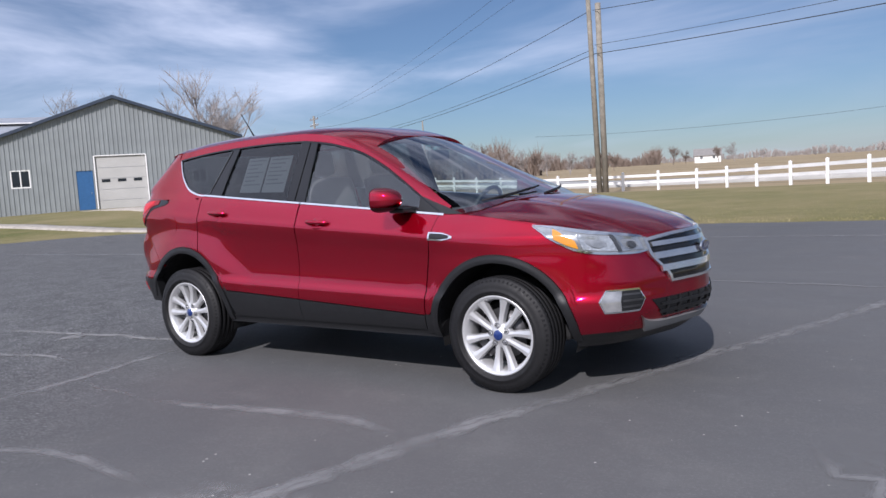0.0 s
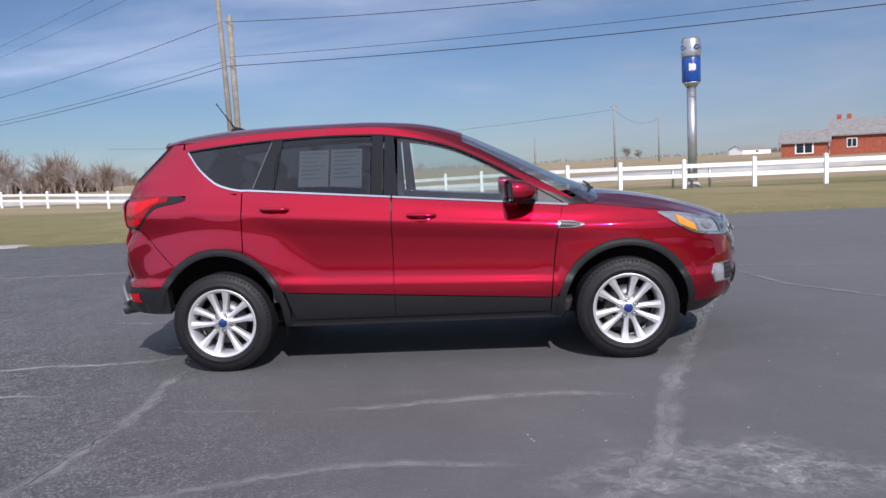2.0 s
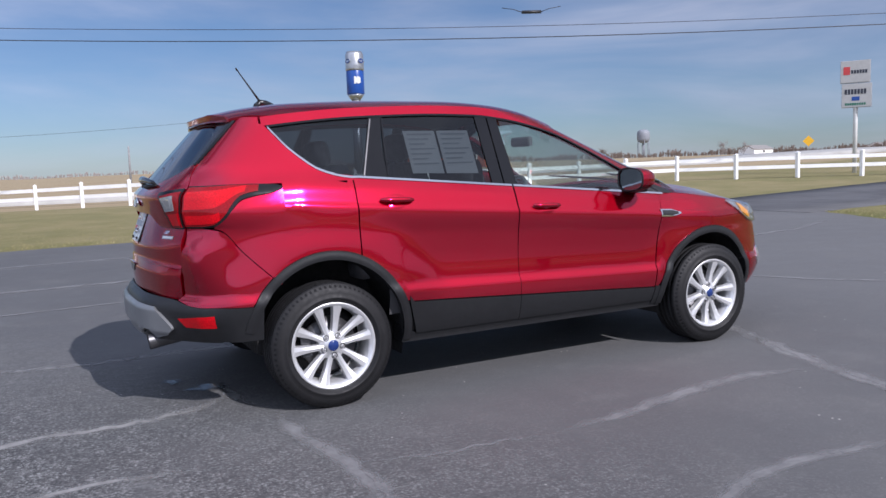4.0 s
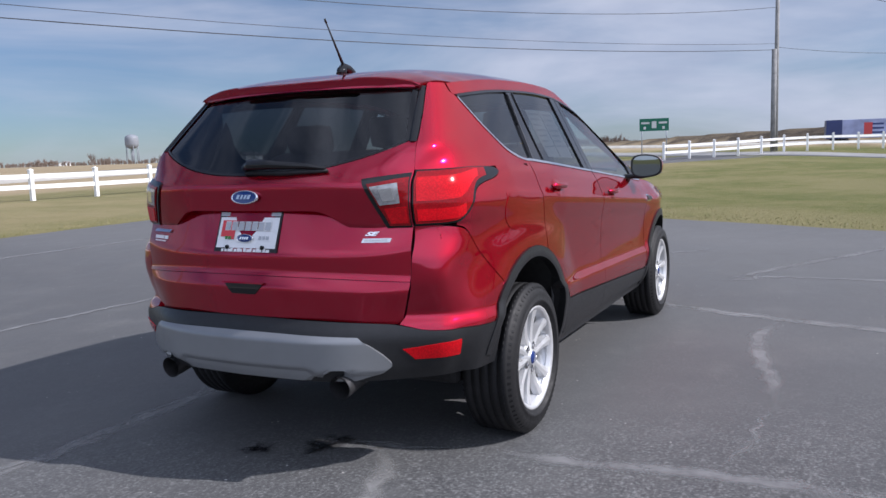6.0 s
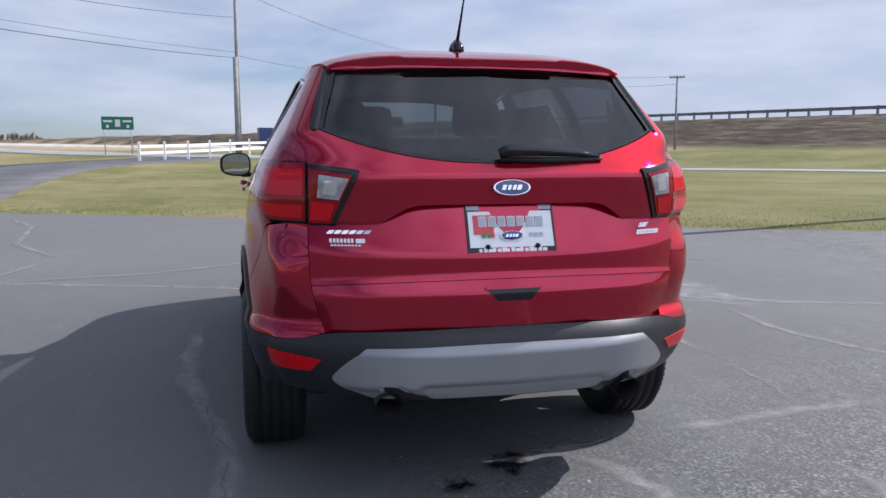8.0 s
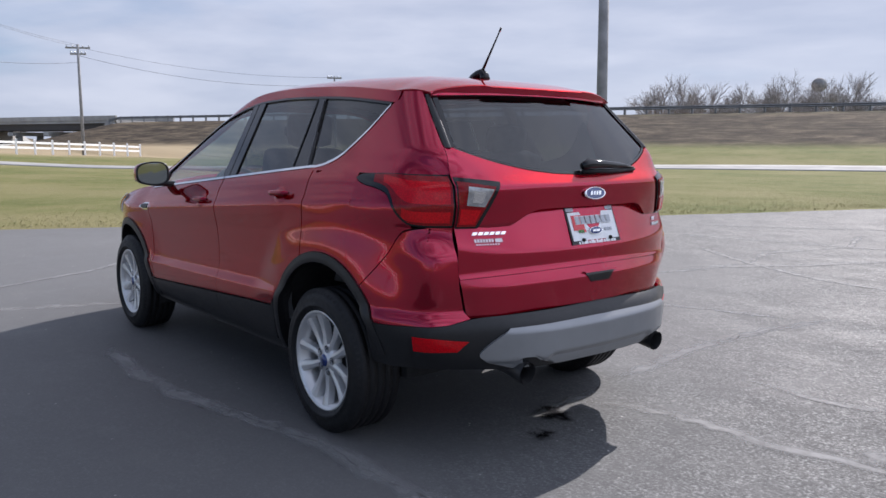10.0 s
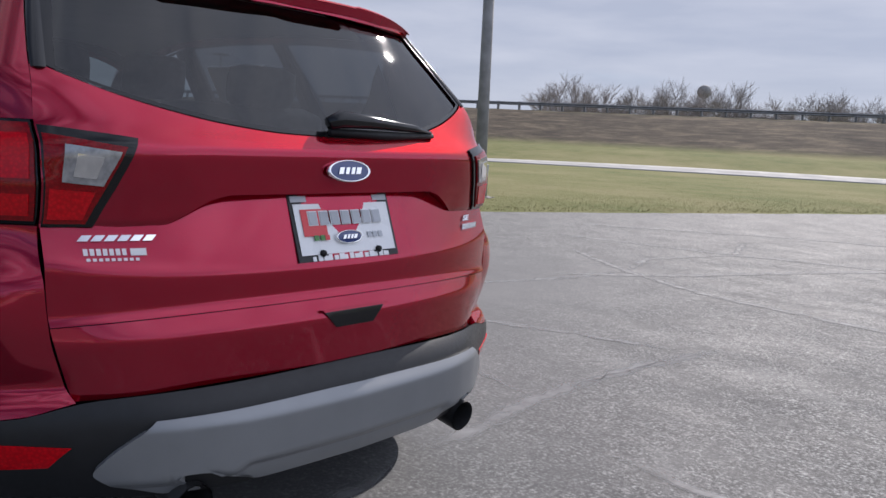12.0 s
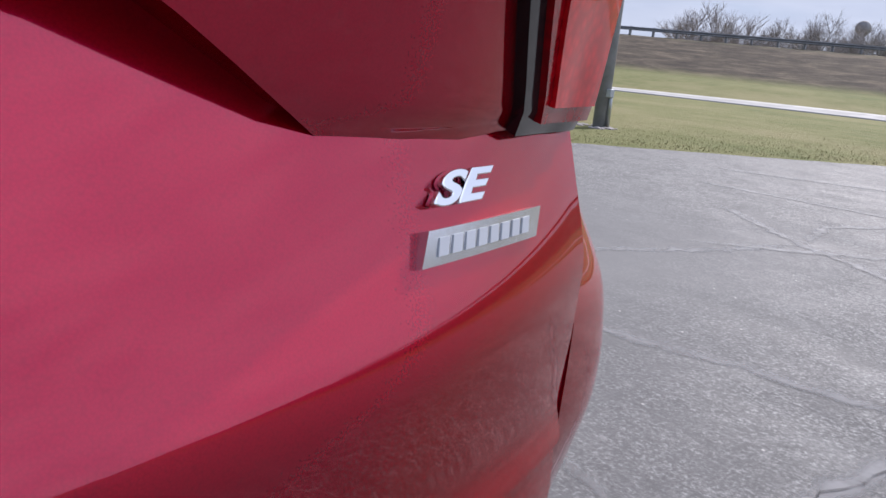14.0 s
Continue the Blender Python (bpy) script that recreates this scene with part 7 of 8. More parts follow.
def board_sign(x, y, z0, z1, w, yaw, label):
    g = terrain(x, y)
    s = empty("board_sign", pose(x, y, g, 0, 0, yaw), label, "sign")
    tube_part("post", [(0, 0.10, -0.1), (0, 0.10, z1 - g - 0.2)], 0.085, "sign_white", s, "pale painted steel post", sides=14)
    zm = z0 + (z1 - z0) * 0.52
    for a, b, dx in ((z0, zm - 0.03, 0.03), (zm + 0.02, z1, -0.03)):
        box_part("panel", (dx, 0, (a + b) / 2 - g), (w, 0.17, b - a), "sign_white_shaded", s, "white sign panel in a grey case", bevel=0.012)
        box_part("panel_edge", (dx, 0.02, (a + b) / 2 - g), (w + 0.03, 0.13, b - a + 0.03), "galv", s)
    def bar(x0, x1, za, zb, mat, lb):
        box_part("sign_mark", ((x0 + x1) / 2, -0.088, (za + zb) / 2 - g), (x1 - x0, 0.008, zb - za), mat, s, lb)
    for k in range(7):
        bar(-0.40 + k * 0.115, -0.40 + k * 0.115 + 0.085, z0 + 0.52, z0 + 0.72, "sign_dark", "dark bar standing for a letter")
    bar(-0.14, 0.14, z0 + 0.26, z0 + 0.42, "sign_blue", "blue oval mark")
    for k in range(9):
        bar(-0.38 + k * 0.085, -0.38 + k * 0.085 + 0.06, z0 + 0.08, z0 + 0.17, "sign_green", "green bar standing for a letter")
    bar(-0.46, -0.22, zm + 0.34, zm + 0.66, "sign_red", "red mark")
    for k in range(6):
        bar(-0.18 + k * 0.10, -0.18 + k * 0.10 + 0.075, zm + 0.38, zm + 0.52, "sign_dark", "dark bar standing for a letter")


board_sign(27.1, 16.3, 3.03, 4.88, 1.06, -58, "white two-panel dealer sign on a steel post")


def road_sign(x, y, z0, z1, w, yaw, mat, label, marks=True, two=True, diamond=False):
    g = terrain(x, y)
    s = empty("road_sign", pose(x, y, g, 0, 0, yaw), label, "road sign")
    for dx in ((-w * 0.42, w * 0.42) if two else (0,)):
        tube_part("post", [(dx, 0.04, -0.1), (dx, 0.04, z1 - g)], 0.035, "galv", s, "grey steel post", sides=8)
    b = box_part("panel", (0, 0, (z0 + z1) / 2 - g), (w, 0.03, z1 - z0), mat, s)
    if diamond:
        b.data.transform(Matrix.Translation((0, 0, (z0 + z1) / 2 - g)) @ Matrix.Rotation(math.pi / 4, 4, "Y") @ Matrix.Translation((0, 0, -(z0 + z1) / 2 + g)))
    elif marks:
        for k in (-1, 1):
            box_part("sign_mark", (k * w * 0.30, -0.018, (z0 * 0.35 + z1 * 0.65) - g), (w * 0.28, 0.006, (z1 - z0) * 0.16), "sign_white", s, "white bar standing for a word")
            box_part("sign_mark", (k * w * 0.32, -0.018, (z0 * 0.75 + z1 * 0.25) - g), (w * 0.08, 0.006, (z1 - z0) * 0.22), "sign_white", s, "white arrow mark")
        box_part("sign_mark", (0, -0.018, (z0 + z1) / 2 - g), (w * 0.16, 0.006, (z1 - z0) * 0.55), "sign_white", s, "white route shield")


road_sign(46.6, 8.7, 2.28, 3.06, 1.80, -80, "sign_green", "green highway guide sign on two posts")
road_sign(88, 66, 2.3, 3.3, 1.0, -53, "sign_yellow", "yellow diamond warning sign on a post", two=False, diamond=True)
road_sign(74, 31, 2.9, 3.8, 1.6, -68, "galv", "back of a grey road sign on two posts", marks=False)
road_sign(100, 38, 2.0, 2.9, 0.9, -70, "sign_yellow", "yellow diamond warning sign on a post", two=False, diamond=True)
road_sign(-33, 44, 2.0, 2.75, 0.6, 40, "sign_white", "pale road sign on a post", marks=False, two=False)
mp = empty("marker_post", pose(18.0, -7.8, terrain(18.0, -7.8)), "thin rusty steel post standing in the grass", "post")
tube_part("rod", [(0, 0, 0), (0.02, 0, 2.15 - terrain(18, -7.8))], 0.022, "rust_steel", mp, sides=8)


# ---------------------------------------------------------------- buildings
def steel_barn():
    c = Vector((-31.0, 26.2))
    d = Vector((-0.56, -0.83)).normalized()
    n = Vector((-d.y, d.x))          # into the building
    if n.x > 0:
        n = -n
    g = 0.42
    W, D, HE, HP = 12.6, 22.0, 3.75, 5.95
    b = empty("steel_barn", Matrix.Translation((c.x, c.y, g)) @ Matrix(((d.x, n.x, 0), (d.y, n.y, 0), (0, 0, 1))).to_4x4(), "grey ribbed steel barn with a white garage door", "barn")

    def gable(x):
        return HE + (HP - HE) * (1 - abs(x / W - 0.5) * 2)
    # front wall with real openings: door, garage door, two windows
    holes = [(7.60, 8.42, 0.0, 2.20), (4.93, 7.45, 0.0, 2.92), (10.58, 11.5, 1.45, 2.38), (1.75, 2.55, 1.25, 2.0)]
    xs = sorted({0.0, W, W / 2} | {h[0] for h in holes} | {h[1] for h in holes})
    rib = 0.23
    verts, faces = [], []

    def wall_piece(x0, x1, za, zb0, zb1):
        k = max(1, int(round((x1 - x0) / rib)))
        for i in range(k):
            a, e = x0 + (x1 - x0) * i / k, x0 + (x1 - x0) * (i + 1) / k
            st = [a, a + (e - a) * 0.62, a + (e - a) * 0.70, a + (e - a) * 0.92, e]
            dp = [0, 0, -0.035, -0.035, 0]
            for j in range(4):
                p0, p1 = st[j], st[j + 1]
                t0, t1 = (p0 - x0) / (x1 - x0), (p1 - x0) / (x1 - x0)
                q = len(verts)
                verts.extend([(p0, dp[j], za), (p1, dp[j + 1], za), (p1, dp[j + 1], zb0 + (zb1 - zb0) * t1), (p0, dp[j], zb0 + (zb1 - zb0) * t0)])
                faces.append((q, q + 1, q + 2, q + 3))
    for x0, x1 in zip(xs, xs[1:]):
        mid = (x0 + x1) / 2
        h = [h for h in holes if h[0] < mid < h[1]]
        if h:
            if h[0][2] > 0:
                wall_piece(x0, x1, 0, h[0][2], h[0][2])
            wall_piece(x0, x1, h[0][3], gable(x0), gable(x1))
        else:
            wall_piece(x0, x1, 0, gable(x0), gable(x1))
    solid("front_wall", verts, faces, "barn_steel", b, "grey ribbed steel wall")
    verts, faces = [], []
    for x in (0, W):
        for i in range(48):
            y0, y1 = D * i / 48, D * (i + 1) / 48
            q = len(verts)
            dx = -0.03 if x == 0 else 0.03
            verts += [(x, y0, 0), (x, y0 + 0.32, 0), (x + dx, y0 + 0.36, 0), (x + dx, y1, 0), (x, y0, HE), (x, y0 + 0.32, HE), (x + dx, y0 + 0.36, HE), (x + dx, y1, HE)]
            faces += [(q, q + 1, q + 5, q + 4), (q + 1, q + 2, q + 6, q + 5), (q + 2, q + 3, q + 7, q + 6)]
    solid("side_wall", verts, faces, "barn_steel", b)
    solid("back_wall", [(0, D, 0), (W, D, 0), (W, D, HE), (W / 2, D, HP), (0, D, HE)], [(0, 1, 2, 3, 4)], "barn_steel", b)
    for s in (0, 1):
        x0, x1 = (-0.3, W / 2) if s == 0 else (W + 0.3, W / 2)
        z0 = HE - 0.10
        vs = [(x0, -0.25, z0), (x1, -0.25, HP + 0.02), (x1, D + 0.2, HP + 0.02), (x0, D + 0.2, z0)]
        vs += [(x, y, z + 0.06) for x, y, z in vs]
        solid("roof", vs, [(3, 2, 1, 0), (4, 5, 6, 7), (0, 1, 5, 4), (1, 2, 6, 5), (2, 3, 7, 6), (3, 0, 4, 7)], "roof_steel", b, "grey steel roof")
        a, e = Vector((x0, -0.28, z0 - 0.02)), Vector((x1, -0.28, HP - 0.0))
        vs = [a, e, e + Vector((0, 0, 0.17)), a + Vector((0, 0, 0.17))]
        vs += [v + Vector((0, 0.05, 0)) for v in vs]
        solid("rake_trim", vs, [(0, 1, 2, 3), (4, 7, 6, 5), (0, 4, 5, 1), (3, 2, 6, 7), (0, 3, 7, 4), (1, 5, 6, 2)], "barn_trim", b, "dark blue roof trim")
    gd = box_part("garage_door", (6.19, 0.06, 1.46), (2.48, 0.06, 2.88), "garage_white", b, "white sectional garage door")
    for k in range(1, 5):
        box_part("panel_joint", (6.19, 0.026, k * 0.58), (2.46, 0.012, 0.012), "galv", gd)
    for k in (-0.80, 0.0, 0.80):
        box_part("door_light", (6.19 + k, 0.024, 1.62), (0.42, 0.014, 0.16), "dark_window", gd, "dark narrow window")
    for x in (4.90, 7.49):
        box_part("jamb", (x, 0.0, 1.48), (0.07, 0.12, 2.96), "white_paint", b, "white door jamb")
    box_part("jamb", (6.195, 0.0, 2.95), (2.52, 0.12, 0.05), "white_paint", b, "white door jamb")
    dr = box_part("door", (8.01, 0.05, 1.10), (0.80, 0.05, 2.18), "blue_door", b, "blue steel door")
    tube_part("knob", [(7.74, 0.0, 1.0), (7.74, 0.05, 1.0)], 0.03, "galv", dr, sides=8)
    for x0, x1, z0, z1 in holes[2:]:
        w = box_part("window", ((x0 + x1) / 2, 0.06, (z0 + z1) / 2), (x1 - x0, 0.03, z1 - z0), "dark_window", b, "small dark sliding window in a white frame")
        for dx in (x0 + 0.03, (x0 + x1) / 2, x1 - 0.03):
            box_part("window_frame", (dx, 0.025, (z0 + z1) / 2), (0.06, 0.05, z1 - z0), "white_paint", w)
        for z in (z0 + 0.03, z1 - 0.03):
            box_part("window_frame", ((x0 + x1) / 2, 0.023, z), (x1 - x0 - 0.12, 0.045, 0.06), "white_paint", w)
    for x in (0.0, W):
        box_part("corner_trim", (x, -0.02, HE / 2 - 0.05), (0.12, 0.10, HE - 0.1), "barn_trim" if x else "barn_steel", b)
    # low lean-to roof beyond the far corner, with skylights
    wing = [(W, 3.0, HE + 0.2), (W + 12, 3.0, HE + 0.2), (W + 12, 14, HE + 2.6), (W - 5, 14, HE + 2.6)]
    solid("lean_to_roof", wing + [(x, y, z - 0.12) for x, y, z in wing], [(0, 1, 2, 3), (7, 6, 5, 4), (0, 4, 5, 1), (3, 2, 6, 7), (0, 3, 7, 4)], "roof_steel", b, "grey sloping steel roof")
    for k, mt in ((0, "sign_dark"), (1, "white_paint")):
        box_part("skylight", (W + 2.5 - 3.0 * k, 7.0 + 3.2 * k, HE + 1.18 + 0.7 * k), (3.4, 0.7, 0.06), mt, b, "roof light strip")
    solid("lean_to_wall", [(W, 3.05, 0), (W + 12, 3.05, 0), (W + 12, 3.05, HE + 0.15), (W, 3.05, HE + 0.15)], [(0, 1, 2, 3)], "barn_steel", b)


steel_barn()


def house(name, x, y, yaw, w, d, he, hp, wall, label, category, windows, chimney=False, annex=False):
    g = terrain(x, y) - 0.05
    h = empty(name, pose(x, y, g, 0, 0, yaw), label, category)
    solid("wall", [(-w / 2, -d / 2, 0), (w / 2, -d / 2, 0), (w / 2, d / 2, 0), (-w / 2, d / 2, 0), (-w / 2, -d / 2, he), (w / 2, -d / 2, he), (w / 2, d / 2, he), (-w / 2, d / 2, he), (-w / 2, 0, hp), (w / 2, 0, hp)],
          [(0, 1, 5, 4), (2, 3, 7, 6), (1, 2, 6, 9, 5), (3, 0, 4, 8, 7)], wall, h)
    for s in (-1, 1):
        vs = [(-w / 2 - 0.4, s * (d / 2 + 0.4), he - 0.25), (w / 2 + 0.4, s * (d / 2 + 0.4), he - 0.25), (w / 2 + 0.4, 0, hp + 0.05), (-w / 2 - 0.4, 0, hp + 0.05)]
        vs += [(a, b, c + 0.18) for a, b, c in vs]
        solid("roof", vs, [(0, 1, 2, 3), (4, 7, 6, 5), (0, 4, 5, 1), (1, 5, 6, 2), (2, 6, 7, 3), (3, 7, 4, 0)], "shingle", h, "grey shingle roof")
    for px, pz, pw, ph in windows:
        wn = box_part("window", (px, -d / 2 - 0.03, pz), (pw, 0.08, ph), "white_paint", h, "white framed window")
        for k in (-0.5, 0.5):
            box_part("pane", (px + k * pw * 0.45, -d / 2 - 0.08, pz), (pw * 0.38, 0.03, ph * 0.82), "dark_window", wn, "dark pane")
    if chimney:
        for k in (0, 1.2, w * 0.90):
            box_part("chimney", (-w * 0.42 + k, 0.2, hp + 0.35), (0.55, 0.55, 1.0), "brick_red", h, "brick chimney")
    return h


house("brick_house", 52.2, 99.6, -26, 10.8, 8, 2.65, 4.45, "brick_red", "low red brick house with a grey roof beyond the field", "house", [(-2.9, 1.5, 1.2, 1.2), (2.7, 1.5, 2.4, 1.3)], chimney=True)
house("garage_shed", 43.5, 101, -24, 5.5, 6, 2.0, 3.3, "brick_red", "small shed with a grey roof beside the brick house", "shed", [(0, 1.2, 2.2, 1.6)])
house("farmhouse", -72, 272, 15, 8.5, 6, 2.6, 4.6, "white_paint", "far white farmhouse among bare trees", "house", [(-2, 1.8, 0.9, 1.2), (2, 1.8, 0.9, 1.2)])
for x, y, w in ((160, 330, 14), (470, 612, 14), (300, 260, 16), (330, 140, 16), (420, 240, 22), (450, 300, 16), (130, 380, 20)):
    house("far_building", x, y, random.uniform(-40, 40), w, 8, 2.6, 4.2, "white_paint", "pale low building far across the fields", "building", [(0, 1.4, 2.0, 1.2)])


# ---------------------------------------------------------------- overpass, guard rail, vehicles
def overpass():
    a, b = CREST + CDIR * 89, CREST + CDIR * 122
    n = Vector((-CDIR.y, CDIR.x))
    L = (b - a).length
    yaw = math.degrees(math.atan2(CDIR.y, CDIR.x))
    o = empty("overpass", Matrix.Translation((*((a + b) / 2 - n * 4.5), 0)) @ Matrix.Rotation(math.radians(yaw), 4, "Z"), "steel girder road overpass on concrete piers", "bridge")
    box_part("deck", (0, 0, 4.05), (L, 9.5, 0.35), "concrete", o, "pale concrete deck")
    for y in (-4.0, 0, 4.0):
        box_part("girder", (0, y, 3.48), (L - 2, 0.4, 0.80), "rust_steel", o, "dark steel girder")
    for y in (-4.75, 4.75):
        box_part("parapet", (0, y, 4.50), (L, 0.25, 0.55), "concrete", o, "pale parapet")
    for x in (-3.5, 3.5):
        for y in (-3.2, 0, 3.2):
            tube_part("pier", [(x, y, 0.3), (x, y, 2.4)], 0.45, "concrete", o, "concrete pier", sides=16)
        box_part("pier_cap", (x, 0, 2.62), (1.0, 9.0, 0.5), "concrete", o, "concrete pier cap")
    for s in (-1, 1):
        vs = [(s * L * 0.49, -5.2, 3.9), (s * L * 0.49, 5.2, 3.9), (s * L * 0.33, 5.6, 0.6), (s * L * 0.33, -5.6, 0.6)]
        vs += [(x + s * 0.6, y, z - 0.3) for x, y, z in vs]
        solid("abutment", vs, [(0, 1, 2, 3), (4, 7, 6, 5), (0, 4, 5, 1), (1, 5, 6, 2), (2, 6, 7, 3), (3, 7, 4, 0)], "concrete", o, "sloped pale concrete abutment")
        vs = [(s * L * 0.50, 5.0, 4.3), (s * L * 0.46, 5.0, 4.3), (s * L * 0.40, 5.6, 0.9), (s * L * 0.44, 5.6, 0.9)]
        vs += [(x, y - 0.5, z) for x, y, z in vs]
        solid("wing_wall", vs, [(0, 1, 2, 3), (4, 7, 6, 5), (0, 4, 5, 1), (1, 5, 6, 2), (2, 6, 7, 3), (3, 7, 4, 0)], "concrete", o, "pale slanting wing wall")


overpass()


def guard_rail():
    n = Vector((-CDIR.y, CDIR.x))
    p0 = CREST + CDIR * -95 + n * 0.6
    g = empty("guard_rail", pose(p0.x, p0.y, terrain(p0.x, p0.y)), "dark weathered steel guard rail on posts along the embankment", "guard rail")
    o = g.matrix_world.translation
    first = None
    prev = None
    for k in range(98):
        q = p0 + CDIR * 1.905 * k
        z = terrain(q.x, q.y)
        c = Vector((q.x, q.y, z)) - o
        if first is None:
            first = box_part("post", (0, 0, 0.34), (0.16, 0.16, 0.78), "pole_grey", g)
            first.location = c
        else:
            r = first.copy()
            scene.collection.objects.link(r)
            r.location = c
        if prev is not None:
            prof = [(0.09, 0.42), (0.13, 0.47), (0.09, 0.53), (0.09, 0.57), (0.13, 0.63), (0.09, 0.70)]
            N3 = Vector((n.x, n.y, 0))
            vs = [e + N3 * a + Vector((0, 0, zz)) for e in (prev, c) for a, zz in prof]
            vs += [v - N3 * 0.01 for v in vs]
            fs = [(i, i + 1, i + 7, i + 6) for i in range(5)] + [(i + 12, i + 18, i + 19, i + 13) for i in range(5)]
            solid("rail", vs, fs, "rail_steel", g)
        prev = c


guard_rail()


def box_truck(x, y, yaw):
    g = terrain(x, y)
    t = empty("box_truck", pose(x, y, g, 0, 0, yaw), "white-cabbed box truck with a dark blue and violet body", "truck")
    box_part("box_body", (-1.0, 0, 1.75), (6.4, 2.3, 2.2), "truck_violet", t, "violet printed box body", bevel=0.04)
    box_part("box_front", (-3.35, 0, 1.75), (1.75, 2.33, 2.23), "truck_blue", t, "dark blue panel of the box")
    box_part("side_mark", (0.3, -1.16, 1.75), (0.9, 0.03, 1.4), "sign_red", t, "red printed figure-like blotch")
    for k in range(3):
        box_part("side_mark", (1.35, -1.16, 2.25 - 0.5 * k), (1.2, 0.03, 0.22), "truck_blue", t, "dark bar standing for words")
    cab = box_part("cab", (3.05, 0, 1.35), (1.5, 2.1, 1.75), "white_paint", t, "white cab", bevel=0.18)
    box_part("cab_window", (3.25, -1.05, 1.75), (0.8, 0.04, 0.6), "dark_window", cab)
    box_part("bonnet", (4.0, 0, 0.95), (0.9, 1.9, 0.8), "white_paint", cab, bevel=0.15)
    for px in (-3.2, -2.2, 3.5):
        for py in (-0.95, 0.95):
            wl = tube_part("wheel", [(px, py - 0.13, 0.45), (px, py + 0.13, 0.45)], 0.45, "rubber", t, "black truck wheel", sides=20)


box_truck(104, -4.2, -84)


def water_tower(x, y, z):
    """A broad steel tank on a ring of legs, far across the fields."""
    t = empty("water_tower", pose(x, y, z), "pale grey water tower far across the fields", "water tower")
    tank = lathe([(0.0, 10.4), (2.2, 10.7), (4.0, 11.8), (4.6, 13.4), (4.6, 17.6), (4.1, 19.1), (2.4, 20.2), (0.0, 20.6)], 32, "tank", "tank_grey", t, "pale grey tank")
    tank.data.transform(Matrix.Rotation(radians(90), 4, "X"))
    for k in range(6):
        a = math.pi * k / 3
        tube_part("leg", [(4.5 * math.cos(a), 4.5 * math.sin(a), -1), (4.1 * math.cos(a), 4.1 * math.sin(a), 12.4)], 0.26, "tank_grey", t, sides=8)
    tube_part("riser", [(0, 0, -1), (0, 0, 10.8)], 0.5, "tank_grey", t, sides=10)


water_tower(395.4, 445.5, terrain(395.4, 445.5))


# water tank behind the trees
wt = empty("water_tank", pose(58, -126, 1.5), "dark round water tank on thin legs behind the trees", "water tank")
bm = bmesh.new()
bmesh.ops.create_uvsphere(bm, u_segments=24, v_segments=14, radius=1.15, matrix=Matrix.Translation((0, 0, 9.4)) @ Matrix.Diagonal((1, 1, 1.02, 1)))
part("tank", bm, "pole_grey", wt, "dark grey tank", smooth=True)
for a in (0.5, 2.1, 3.6, 5.2):
    tube_part("leg", [(1.3 * math.cos(a), 1.3 * math.sin(a), 0), (0.85 * math.cos(a), 0.85 * math.sin(a), 9.0)], 0.07, "galv", wt, sides=6)


# ---------------------------------------------------------------- bare winter trees
def bare_tree(seed, h, depth, spread, mat, name="bare_tree"):
    rnd = random.Random(seed)
    tv, tf, cv, cf = [], [], [], []

    def limb(p, d, L, r, lvl):
        out_v, out_f = (tv, tf) if lvl <= 1 else (cv, cf)
        seg = 3 if lvl < 3 else 2
        sides = 6 if lvl < 1 else (4 if lvl < 3 else 3)
        base = len(out_v)
        pts = [p.copy()]
        for k in range(seg):
            d = (d + Vector((rnd.gauss(0, 0.13), rnd.gauss(0, 0.13), rnd.gauss(0.05, 0.07)))).normalized()
            pts.append(pts[-1] + d * L / seg)
        for k, q in enumerate(pts):
            rr = r * (1 - 0.42 * k / seg) if lvl < depth else r * (1 - 0.8 * k / seg)
            a = d.cross(Vector((0.3, 0.5, 0.8))).normalized()
            b = d.cross(a)
            for s in range(sides):
                t = 2 * math.pi * s / sides
                out_v.append(q + (a * math.cos(t) + b * math.sin(t)) * rr)
        for k in range(seg):
            for s in range(sides):
                i, j = base + k * sides + s, base + k * sides + (s + 1) % sides
                out_f.append((i, j, j + sides, i + sides))
        if lvl >= depth:
            return
        nb = rnd.choice((3, 4, 4)) if lvl < depth - 1 else rnd.choice((5, 6, 7))
        for k in range(nb):
            t = rnd.uniform(0.35, 1.0) if lvl else rnd.uniform(0.30, 1.0)
            i = min(seg - 1, int(t * seg))
            q = pts[i] + (pts[i + 1] - pts[i]) * (t * seg - i)
            yaw = rnd.uniform(0, 6.283)
            side = Vector((math.cos(yaw), math.sin(yaw), 0))
            nd = (d * rnd.uniform(0.7, 1.1) + side * rnd.uniform(0.55, 1.05) * spread + Vector((0, 0, 0.20))).normalized()
            limb(q, nd, L * rnd.uniform(0.55, 0.80), r * rnd.uniform(0.42, 0.62), lvl + 1)
        limb(pts[-1], d, L * 0.72, r * 0.56, lvl + 1)

    limb(Vector((0, 0, -0.2)), Vector((0, 0, 1)), h * 0.27, h * 0.016, 0)
    t = new(name)
    solid("trunk", tv, tf, mat, t, "grey-brown trunk and main limbs")
    solid("crown", cv, cf, mat, t, "open crown of fine leafless twigs")
    return t


protos = [bare_tree(11 + k, 9.0, 5, sp, mt) for k, (sp, mt) in enumerate(((1.0, "bark"), (1.25, "bark"), (0.9, "bark_warm"), (1.15, "bark_warm")))]
rng = random.Random(5)


